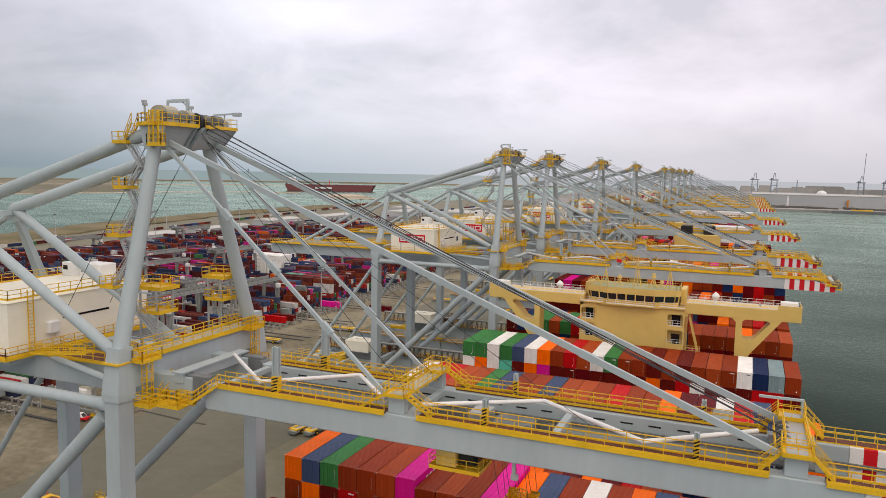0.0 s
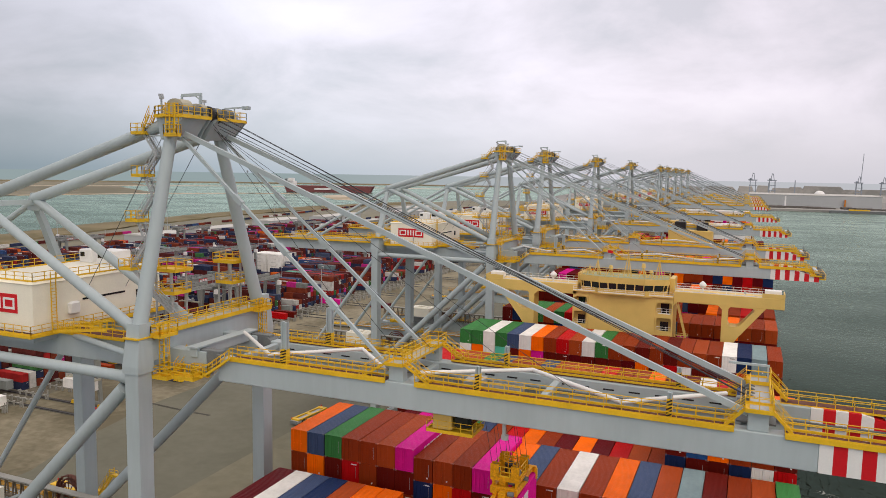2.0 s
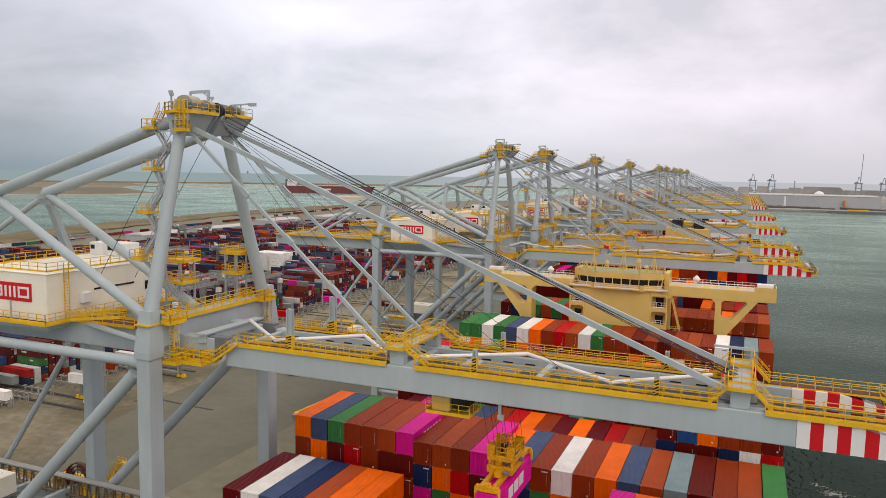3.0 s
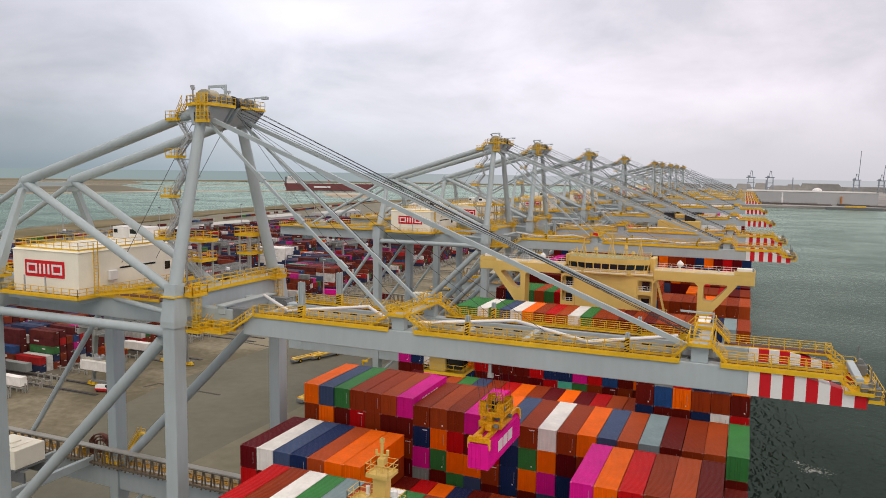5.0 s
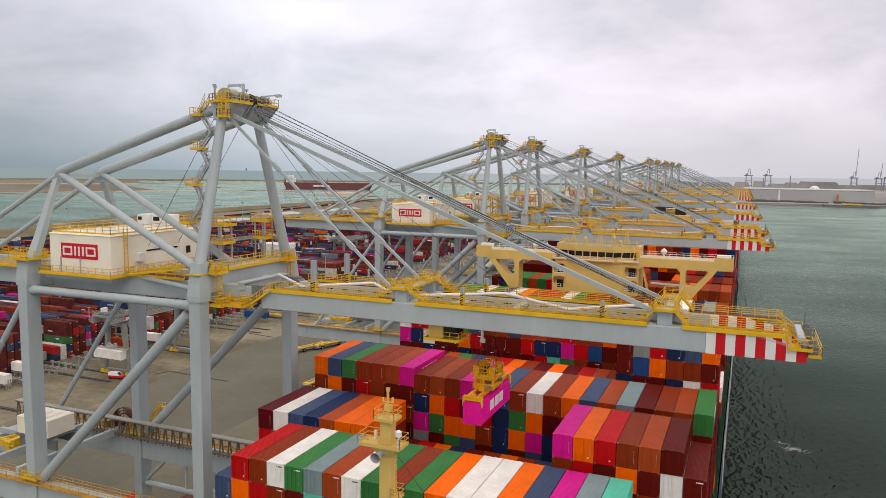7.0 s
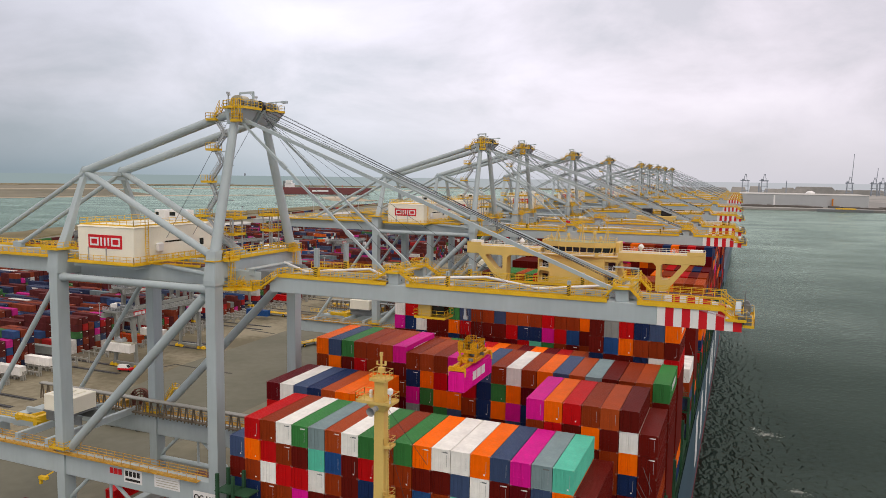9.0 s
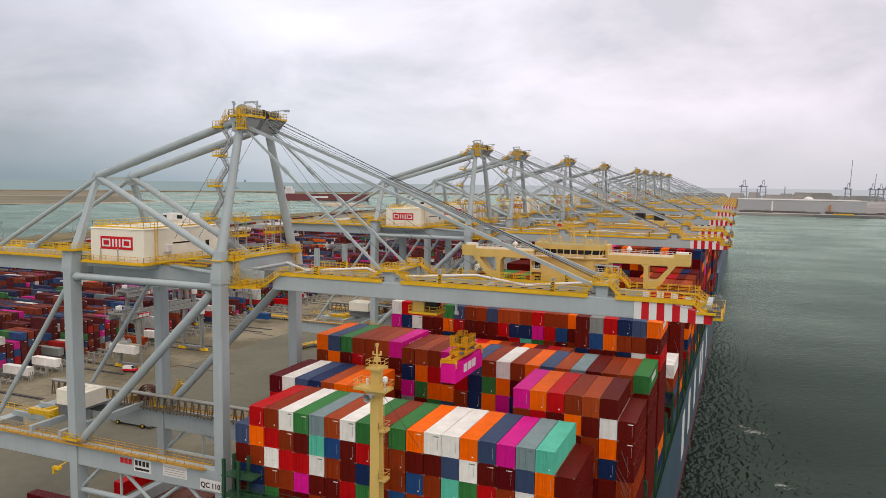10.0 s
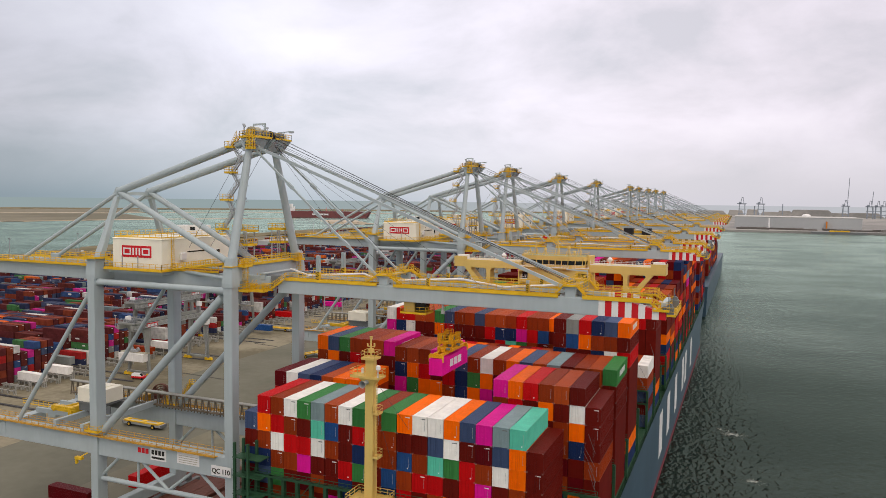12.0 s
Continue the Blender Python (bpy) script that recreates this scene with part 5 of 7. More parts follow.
def row_x(i):
    return ROW0 + i * ROWP


TOPS = {  # bay: (front y, {first row: colours of the top tier}, tiers)
    "c": (48.6, 7, "2:slate- 3:red 4:brown 5:white 6:green 7:greyblue 8:salmon 9:white 10:green 11:brown 12:green 13:orange 14:white 15:white 16:orange 17:slate 18:magenta 19:greyblue 20:teal 21:dkbrown-"),
    "d": (64.0, 8, "0:maroon- 1:white- 2:slate- 3:navy- 4:salmon- 5:orange- 6:orange- 7:dkbrown# 8:red# 9:orange# 10:navy# 11:dkbrown# 12:brown# 13:orange# 14:brown# 15:slate# 16:dkbrown# "
          "17:magenta 18:orange 19:red 20:brown 21:salmon 22:dkbrown 23:dkbrown-"),
    "b": (78.9, 8, "0:orange 1:slate 2:green 3:brown 4:brown 5:salmon 6:magenta 7:brown 8:salmon 9:brown 10:magenta 11:orange 12:slate 13:brown 14:white 15:brown 16:orange 17:slate 18:salmon "
          "19:greyblue 20:dkbrown 21:brown 22:salmon 23:green"),
    "f": (94.2, 10, "2:maroon# 3:magenta# 4:dkbrown# 5:salmon# 6:green# 7:slate# 8:brown# 9:red# 10:orange# 11:brown# 12:maroon# 13:orange# 14:maroon# 15:red# 16:salmon# 17:brown# 18:dkbrown 19:grey 20:red "
          "21:navy 22:slate 23:orange"),
    "e": (110.5, 9, "0:white 1:red 2:red 3:salmon 4:salmon 5:green 6:slate 7:brown 8:brown 9:slate 10:salmon 11:salmon 12:brown 13:red 14:brown 15:brown 16:orange 17:maroon 18:maroon 19:white 20:red 21:slate"),
    "g": (139.4, 9, "0:green 1:green 2:white 3:green 4:slate 5:white 6:orange 7:brown 8:red 9:salmon 10:white 11:green 12:brown 13:brown 14:dkbrown 15:brown 16:dkbrown 17:brown 18:salmon 19:brown "
          "20:white 21:navy 22:greyblue 23:brown"),
    "h": (167.5, 10, "0:dkbrown- 1:navy- 2:green- 3:green- 4:salmon- 5:green- 6:red- 7:salmon- 8:brown 9:dkbrown 10:salmon 11:maroon 12:red 13:salmon 14:dkbrown 15:brown 16:salmon- 17:brown- 18:brown- 19:brown- "
          "20:orange- 21:salmon- 22:brown- 23:salmon-"),
}
UNDER = {  # tiers below the top, by bay
    "c": ("2:dkbrown 3:orange 4:red 5:brown 6:dkbrown 7:teal 8:blue 9:dkbrown 10:red 11:brown 12:brown 13:dkbrown 14:dkbrown 15:slate 16:white 17:dkbrown 18:maroon 19:slate 20:orange 21:dkbrown",
          "2:navy 3:brown 4:white 5:red 6:red 7:white 8:brown 9:dkbrown 10:navy 11:brown 12:brown 13:blue 14:brown 15:teal 16:green 17:red 18:brown 19:white 20:orange 21:dkbrown",
          "3:navy 4:brown 5:brown 6:magenta 7:dkbrown 8:dkbrown 9:red 10:green 11:dkbrown 12:blue 13:brown 14:red 15:red 16:dkbrown 17:red 18:magenta 19:dkbrown 20:brown 21:dkbrown"),
    "d": ("0:red 1:dkbrown 17:brown 18:red 19:dkbrown 20:orange 21:dkbrown 22:white 23:dkbrown", "17:navy 18:dkbrown 19:navy 20:dkbrown 21:brown 22:orange 23:dkbrown",
          "20:dkbrown 21:brown 22:navy 23:brown"),
    "b": ("0:brown 1:orange 2:dkbrown 3:red 4:brown 5:dkbrown 6:dkbrown 7:navy 8:orange 9:red 10:dkbrown 11:red 12:navy 13:green 14:orange 15:maroon 16:brown 22:brown 23:dkbrown",
          "5:dkbrown 6:brown 7:magenta 8:green 9:orange 10:orange 11:brown 12:navy 13:orange 14:magenta 15:navy 16:dkbrown 23:dkbrown", "6:maroon 7:grey 8:dkbrown 9:green 10:slate 11:dkbrown 12:navy 13:dkbrown 14:slate"),
    "f": ("3:dkbrown 4:navy 5:white 6:dkbrown 7:orange 8:dkbrown 18:dkbrown 19:blue 20:orange 21:brown 22:brown 23:dkbrown",
          "3:brown 4:dkbrown 5:navy 6:dkbrown 7:brown 8:navy 18:navy 19:dkbrown 20:dkbrown 21:navy 22:white 23:red"),
    "e": ("0:magenta 1:navy 2:white 3:dkbrown 4:dkbrown 5:orange 6:red 7:dkbrown 8:dkbrown 9:dkbrown 10:red 11:navy 12:navy 13:magenta 14:red 15:blue 16:dkbrown 17:orange 18:dkbrown", "0:dkbrown 1:dkbrown 2:navy 3:dkbrown 4:dkbrown 5:navy 6:dkbrown 7:maroon 8:maroon 9:dkbrown 10:maroon 11:red 12:teal 13:green 14:brown 15:dkbrown 16:brown 17:dkbrown"),
    "g": ("0:white 1:orange 2:white 3:teal 4:dkbrown 5:orange 6:magenta 7:dkbrown 8:dkbrown 9:maroon 10:dkbrown 11:dkbrown 12:dkbrown 13:maroon 14:orange 15:dkbrown 16:red 17:white 18:dkbrown 19:dkbrown "
          "20:dkbrown 21:red 22:red 23:dkbrown",),
}
SINK = {"-": 1, "#": 3}
LIFT = {"b": ((0, 6, 1.3), (7, 10, 0.45), (11, 22, -0.2))}  # rows that stand higher on tall boxes, in metres


def jitter(seed, a):
    return random.Random(seed).uniform(-a, a)


def load_bay(key):
    front, tiers, text = TOPS[key]
    stuff, outer = Geo(), Geo()
    where = {"c": "in the foremost deck stack", "d": "in the second deck stack", "b": "in the third deck stack", "f": "in a tall deck stack", "e": "in a middle deck stack", "g": "in the stack before the deckhouse", "h": "in the stack behind the deckhouse"}[key]
    lows = [dict(w.split(":") for w in t.split()) for t in UNDER.get(key, ())]
    for word in text.split():
        i, kind = word.split(":")
        sink = 0
        if kind[-1] in SINK:
            sink, kind = SINK[kind[-1]], kind[:-1]
        n = tiers - sink
        base = STACK0 + sum(h for a, b, h in LIFT.get(key, ()) if a <= int(i) <= b)
        dx, dy = jitter(i + key, 0.02), jitter(key + i + "y", 0.12)
        x = row_x(int(i)) + dx
        container(kind, x, front + dy, base + (n - 1) * TIER, where, side=(key, i) in (("b", "23"), ("b", "6"), ("f", "23")))
        k = n - 2
        for low in lows:
            if i in low and k >= 0:
                container(low[i], x, front + dy + jitter(key + i + str(k), 0.06), base + k * TIER, where)
                k -= 1
            else:
                break
        while k >= 0:
            (outer if int(i) > 20 else stuff).box(x, x + BOX_W, front + 0.02, front + BOX_L, base + k * TIER, base + (k + 1) * TIER - 0.03)
            k -= 1
    tagged(part("container_stack", stuff, SHIP_MIX), "lower tiers of mixed brown, red and blue containers", "container stack", kind="stuff")
    if outer.v:
        tagged(part("container_stack", outer, SIDE_MIX), "lower outboard tiers of mostly brown and maroon containers", "container stack", kind="stuff")


for bay in TOPS:
    load_bay(bay)


def plain_bay(front, tiers, first=0, last=24, seed=1, vary=1):
    g, r = Geo(), random.Random(seed)
    cut = 0
    for i in range(first, last):
        if i % 3 == 0:
            cut = r.randint(0, vary)
        for k in range(tiers - cut):
            g.box(row_x(i), row_x(i) + BOX_W, front, front + BOX_L, STACK0 + k * TIER, STACK0 + (k + 1) * TIER - 0.03)
    tagged(part("container_stack", g, SHIP_MIX), "tall deck stack of mixed brown, red and blue containers", "container stack", kind="stuff")


plain_bay(124.2, 6, seed=3)
for k in range(1, 9):
    plain_bay(167.0 + k * 15.1, min(8 + k, 11), seed=10 + k, vary=1 if k else 2)
for k in range(4):
    plain_bay(326.0 + k * 15.1, 10, seed=40 + k, vary=2)

# ---------------------------------------------------------------- the ship under the cranes
SHIP_X, DECK = 38.8, 15.6


def build_ship():
    s = empty("container_ship", SHIP_X, 0, 0)
    tagged(s, "long blue-hulled container ship moored at the quay", "container ship")
    # hull sections along y: (y, half beam at deck, half beam at the waterline, deck height)
    secs = ((-4, 2.0, 0.3, 20.5), (6, 11.0, 3.0, 20.2), (18, 19.5, 9.0, 19.6), (32, 26.0, 16.0, 17.0), (46, 29.4, 22.5, DECK), (62, 30.6, 27.5, DECK), (80, 30.8, 30.2, DECK),
            (110, 30.8, 30.8, DECK), (340, 30.8, 30.8, DECK), (375, 30.8, 29.0, DECK), (396, 29.5, 24.0, DECK))
    for lo, hi, mat_, name, text in ((-2.6, None, HULL, "hull", "blue-grey painted hull"), (WATER_Z - 3, -2.6, BOOT, "boot_top", "dark red waterline paint")):
        g, rows = Geo(), []
        for y, bd, bw, dz in secs:
            z1 = dz + 1.1 if hi is None else hi
            hb = lambda z: bw + (bd - bw) * max(0.0, min(1.0, (z + 4.6) / (dz + 4.6))) ** 1.4
            zs = [lo + (z1 - lo) * k / 4 for k in range(5)]
            rows.append([(-hb(z), y, z) for z in reversed(zs)] + [(hb(z), y, z) for z in zs])
        n = 10
        g.poly([p for r in rows for p in r], [(i * n + j, i * n + j + 1, (i + 1) * n + j + 1, (i + 1) * n + j) for i in range(len(rows) - 1) for j in range(n - 1) if j != 4]
               + [tuple(range(n)), tuple(range(len(rows) * n - 1, len(rows) * n - n - 1, -1))])
        part(name, g, mat_, s, text)
    g = Geo()
    v = []
    for y, bd, bw, dz in secs:
        v += [(-bd + 0.25, y, dz), (bd - 0.25, y, dz)]
    g.poly(v, [(2 * i, 2 * i + 1, 2 * i + 3, 2 * i + 2) for i in range(len(secs) - 1)])
    part("deck", g, GREEN_D, s, "dark green main deck")
    g = Geo()
    for y0 in list(TOPS[k][0] for k in TOPS) + [124.2] + [167 + 15.1 * k for k in range(1, 9)] + [326 + 15.1 * k for k in range(4)]:
        w = 23.0 if y0 < 60 else 30.2
        g.box(-w, w, y0 - 0.3, y0 + 12.6, DECK, STACK0 - 0.04)
    part("hatch_cover", g, GREEN_D, s, "dark green hatch coamings")
    for k, (y0, y1) in enumerate(((150, 176), (196, 230), (238, 272))):
        for w0, w1 in ((y0, y0 + 5), (y1 - 5, y1)):
            part("hull_mark", Geo().box(30.8, 30.86, w0 - 1, w1 + 1.5, 2.0, 13.5), WHITE_P, s, "tall white bars of painted hull lettering")
    g = Geo()
    g.rail([(30.5, 60, DECK), (30.5, 150, DECK)], step=3).rail([(30.5, 150, DECK), (30.5, 330, DECK)], step=4)
    part("bulwark_rail", g, GREEN_D, s)
    # lashing bridges between the bays
    gaps = [47.2, 62.4, 77.6, 92.7, 107.9, 123.5, 138.0, 152.6, 166.1] + [167 + 15.1 * k - 1.5 for k in range(1, 9)]
    for y in gaps:
        w, top = (24.4, 28.0) if y < 50 else (30.3, 27.0 if y < 100 else 29.0)
        b = part("lashing_bridge", Geo().box(-w, w, y - 0.5, y + 0.5, top - 2.96, top - 2.8).box(-w, w, y - 0.5, y + 0.5, top - 6.0, top - 5.85), GREEN_D, s, "dark green lashing bridge")
        g, n = Geo(), int(2 * w / ROWP)
        for k in range(n + 1):
            x = -w + 2 * w * k / n
            g.bar((x, y, DECK), (x, y, top - 2.8), 0.5, 0.7)
            if k % 4 == 0:
                g.bar((x, y + 0.4, top - 5.8), (min(w, x + ROWP), y + 0.4, top - 2.9), 0.12)
        part("bridge_post", g, GREEN_D, b)
        g = Geo().rail([(-w, y - 0.5, top - 2.8), (w, y - 0.5, top - 2.8)], step=2.5).rail([(-w, y - 0.5, top - 5.85), (w, y - 0.5, top - 5.85)], step=2.5)
        part("bridge_rail", g, GREEN_D, b)
    # mooring deck gear at the side of the foremost stack
    g = Geo()
    for x in (-25.0, -22.4):
        for z in (22.0, 25.0, 28.0):
            g.box(x - 0.4, x + 2.4, 45.5, 48.0, z - 0.15, z)
        g.bar((x, 45.6, DECK), (x, 45.6, 30.4), 0.4)
        g.bar((x, 47.9, DECK), (x, 47.9, 30.4), 0.4)
    part("side_tower", g, GREEN_D, s)
    g = Geo()
    r = random.Random(5)
    for y in gaps[1:8]:
        for k in range(10):
            x = 30.0 - 0.2 * (k % 3)
            z = 18 + r.random() * 14
            g.bar((x, y - 0.5, z), (x - 2.0 * r.random(), y + 0.5, z + 2.6), 0.035)
    part("lashing_rod", g, GREY_D, s)
    return s


ship = build_ship()


def build_foremast():
    m = empty("foremast", SHIP_X, 45.0, 0)
    tagged(m, "cream steel foremast with lamp platforms and horn", "ship mast")
    g = Geo()
    g.hexa([(-0.72, -0.68, DECK), (0.72, -0.68, DECK), (0.72, 0.68, DECK), (-0.72, 0.68, DECK)], [(-0.62, -0.55, 46.5), (0.62, -0.55, 46.5), (0.62, 0.55, 46.5), (-0.62, 0.55, 46.5)])
    part("mast_column", g, CREAM, m)
    g = Geo().platform(-2.8, 1.9, -1.2, 1.0, 43.9, t=0.05, thick=0.15)
    g.hexa([(-0.7, -0.6, 42.7), (0.7, -0.6, 42.7), (0.7, 0.6, 42.7), (-0.7, 0.6, 42.7)], [(-1.5, -1.0, 43.75), (1.3, -1.0, 43.75), (1.3, 0.9, 43.75), (-1.5, 0.9, 43.75)])
    part("lamp_platform", g, CREAM, m)
    part("top_platform", Geo().platform(-1.1, 1.1, -1.0, 1.0, 46.6, t=0.05, thick=0.14), CREAM, m)
    part("foot_platform", Geo().platform(-3.0, 3.0, -2.2, 2.0, 25.4, t=0.08), CREAM, m)
    for z in (32.1, 38.6):
        part("ladder_landing", Geo().platform(0.75, 1.7, -0.9, 0.5, z, t=0.045, thick=0.12), CREAM, m)
    g = Geo()
    for k in range(40):
        g.bar((1.1, -0.6, 25.8 + k * 0.45), (1.1, -0.1, 25.8 + k * 0.45), 0.04)
    for y in (-0.6, -0.1):
        g.bar((1.1, y, 25.4), (1.1, y, 43.9), 0.05)
    part("ladder", g, CREAM, m)
    g = Geo().bar((0, 0, 46.7), (0, 0, 49.8), 0.2).bar((-0.6, 0, 48.3), (0.6, 0, 48.3), 0.12).box(-0.3, 0.3, -0.3, 0.3, 47.4, 48.0).box(-0.16, 0.16, -0.16, 0.16, 49.4, 49.8).tube((0.55, 0, 48.3), (0.55, 0, 48.8), 0.14, n=8).tube((-0.55, 0, 48.3), (-0.55, 0, 48.7), 0.12, n=8)
    part("signal_pole", g, CREAM, m)
    g = Geo().tube((-0.25, -1.0, 43.2), (-0.3, -2.2, 43.1), 0.2, 0.55, n=18, caps=False).tube((-0.25, -0.6, 43.2), (-0.25, -1.0, 43.2), 0.34, n=12)
    part("horn", g, STEEL, m, "grey ship's horn")
    g = Geo().tube((1.7, -1.0, 43.9), (1.7, -1.0, 45.2), 0.12, n=8).box(1.4, 2.0, -1.3, -0.7, 45.1, 45.9, 0.15).tube((-1.8, 0.8, 43.9), (-1.8, 0.8, 44.8), 0.2, n=10)
    part("signal_lamp", g, WHITE_P, m)
    g = Geo().bar((1.0, 0, 43), (5.5, 1.2, 36.5), 0.04).bar((1, 0, 39), (4.6, 1.0, 26), 0.04)
    part("stay_wire", g, ROPE, m)
    return m


build_foremast()


def build_deckhouse():
    d = empty("ship_deckhouse", SHIP_X, 155.6, 0)
    tagged(d, "cream painted ship's deckhouse with bridge wings", "deckhouse")
    part("house_block", Geo().box(-7.4, 6.5, 0.0, 9.0, DECK, 50.8, 0.1), CREAM, d)

    def ring(outer, inner, y0, y1):
        """A wall piece with one opening: two loops of as many corners, given thickness."""
        n = len(outer)
        v = [(x, y0, z) for x, z in outer + inner] + [(x, y1, z) for x, z in outer + inner]
        f = []
        for i in range(n):
            j = (i + 1) % n
            f += [(i, j, n + j, n + i), (2 * n + j, 2 * n + i, 3 * n + i, 3 * n + j), (j, i, 2 * n + i, 2 * n + j), (n + i, n + j, 3 * n + j, 3 * n + i)]
        return Geo().poly(v, f)

    def rounded(x0, x1, z0, z1, c):
        return [(x0 + c, z0), (x1 - c, z0), (x1, z0 + c), (x1, z1 - c), (x1 - c, z1), (x0 + c, z1), (x0, z1 - c), (x0, z0 + c)]

    # open side galleries, one above the other
    for x0, x1 in ((-10.7, -7.4), (6.5, 9.95)):
        part("gallery_tower", Geo().box(x0, x1, 1.6, 9.0, DECK, 50.8), CREAM, d)
        part("gallery_base", Geo().box(x0, x1, 0.0, 1.6, DECK, 43.0), CREAM, d)
        for z0, z1, z2, z3 in ((43.0, 46.8, 43.6, 46.3), (46.8, 50.8, 47.1, 49.5)):
            o = part("gallery_front", ring([(x0, z0), (x1, z0), (x1, z0), (x1, z1), (x1, z1), (x0, z1), (x0, z1), (x0, z0)], rounded(x0 + 0.25, x1 - 0.25, z2, z3, 0.35), 0.0, 0.22), CREAM, d)
            part("gallery_floor", Geo().box(x0, x1, 0.2, 1.6, z0 - 0.1, z0 + 0.1), OLIVE, o)
            part("gallery_rail", Geo().rail([(x0 + 0.25, 0.3, z0 + 0.3), (x1 - 0.25, 0.3, z0 + 0.3)], step=1.0, t=0.07), WHITE_P, o)
            part("gallery_door", Geo().box(x0 + 0.9, x1 - 0.9, 1.52, 1.62, z0 + 0.1, z0 + 2.3), GLASS, o)
    part("tower_side", Geo().box(-10.7, -10.5, 0.2, 1.6, 43.0, 50.8), CREAM, d)
    part("tower_side", Geo().box(9.75, 9.95, 0.2, 1.6, 43.0, 50.8), CREAM, d)
    for s, side in ((-1, "wing"), (1, "wing")):
        part("bridge_wing", Geo().box(*sorted((s * 9.95, s * 30.6)), 0.0, 4.6, 49.85, 52.05, 0.1), CREAM, d)
        part("wing_bulwark", Geo().box(*sorted((s * 26.5, s * 30.6)), 0.0, 0.15, 52.05, 52.9).box(*sorted((s * 30.45, s * 30.6)), 0.15, 4.6, 52.05, 52.9), CREAM, d)
        part("wing_locker", Geo().box(*sorted((s * 27.0, s * 30.0)), 1.6, 3.6, 52.05, 53.3, 0.06), WHITE_P, d)
        part("wing_rail", Geo().rail([(s * 10.2, 0.15, 52.05), (s * 26.5, 0.15, 52.05)], step=1.6, t=0.06).rail([(s * 10.2, 4.4, 52.05), (s * 30.5, 4.4, 52.05)], step=1.6, t=0.06), WHITE_P, d)
        outer = [(19.3, 50.0), (19.3, 46.0), (19.3, 41.0), (20.7, 41.0), (22.4, 43.6), (27.2, 49.75), (27.3, 50.0), (24.0, 50.0)]
        inner = [(20.45, 49.3), (20.4, 46.2), (20.8, 45.8), (22.1, 45.8), (22.7, 46.15), (25.3, 49.25), (25.1, 49.72), (20.9, 49.72)]
        if s < 0:
            outer, inner = [(-x, z) for x, z in outer][::-1], [(-x, z) for x, z in inner][::-1]
        part("wing_frame", ring(outer, inner, 0.04, 3.9), CREAM, d)
        part("wing_column", Geo().box(*sorted((s * 19.3, s * 20.7)), 0.04, 3.9, DECK, 41.0), CREAM, d)
        for xa, xb in ((10.0, 10.8), (19.3, 18.5)):
            pts = [(s * xa, 49.9), (s * xb, 49.9), (s * xa, 49.1)]
            v = [(x, y, z) for y in (0.05, 3.8) for x, z in pts]
            part("wing_gusset", Geo().poly(v, [(0, 1, 2), (5, 4, 3), (0, 3, 4, 1), (1, 4, 5, 2), (2, 5, 3, 0)]), CREAM, d)
        part("wing_lamp", Geo().tube((s * 23.4, 0.4, 52.0), (s * 23.4, 0.4, 52.9), 0.07, n=8).tube((s * 23.4, 0.4, 52.8), (s * 23.4, 0.0, 52.8), 0.22, n=10), STEEL, d)
        dome = part("radome", Geo().tube((s * 15.4, 1.2, 52.05), (s * 15.4, 1.2, 52.9), 0.18, n=8), WHITE_P, d)
        g = Geo()
        for k in range(5):
            r0, r1 = 0.75 * math.sin(math.pi * (k + 0.4) / 5.4), 0.75 * math.sin(math.pi * (k + 1.4) / 5.4)
            g.tube((s * 15.4, 1.2, 52.9 + k * 0.3), (s * 15.4, 1.2, 53.2 + k * 0.3), max(0.1, r0), max(0.1, r1), n=14)
        smooth(part("radome_shell", g, WHITE_P, dome))
    part("door_ladder", Geo().stair((10.6, 0.6, 36), (12.6, 0.6, 42), 0.8, t=0.08).platform(10.3, 13.0, 0.2, 2.0, 42.0, t=0.08).stair((12.6, 0.9, 42), (10.8, 0.9, 49), 0.8, t=0.08), CREAM, d)
    # wheelhouse with a bowed front, window band and roof deck
    front = ((-9.3, 1.3), (-8.7, 0.6), (-5.0, -0.9), (4.1, -0.9), (7.9, 0.6), (8.6, 1.3))

    def bow(z0, z1, grow0, grow1):
        g = Geo()
        lo = [(x * grow0, y * grow0, z0) for x, y in front] + [(8.6 * grow0, 7.5, z0), (-9.3 * grow0, 7.5, z0)]
        hi = [(x * grow1, y * grow1, z1) for x, y in front] + [(8.6 * grow1, 7.5, z1), (-9.3 * grow1, 7.5, z1)]
        n = len(lo)
        return g.poly(lo + hi, [tuple(range(n - 1, -1, -1)), tuple(range(n, 2 * n))] + [(i, (i + 1) % n, n + (i + 1) % n, n + i) for i in range(n)])

    part("bridge_deck", Geo().box(-10.75, 10.0, -0.5, 9.0, 50.62, 50.85), CREAM, d)
    part("bridge_deck_lip", bow(50.35, 50.62, 1.0, 1.03), CREAM, d)
    w = part("wheelhouse", bow(50.85, 51.7, 0.98, 1.0), CREAM, d)
    part("window_band", bow(51.7, 52.9, 0.975, 1.0), GLASS, w)
    part("wheelhouse_roof", bow(52.9, 54.0, 1.03, 1.04), CREAM, w)
    part("roof_deck", bow(54.0, 54.06, 1.0, 1.0), OLIVE, w)
    part("side_house", Geo().box(-10.4, -9.4, 3.0, 8.6, 50.85, 54.2, 0.05), CREAM, w)
    part("side_house", Geo().box(8.8, 9.8, 3.0, 8.6, 50.85, 54.2, 0.05), CREAM, w)
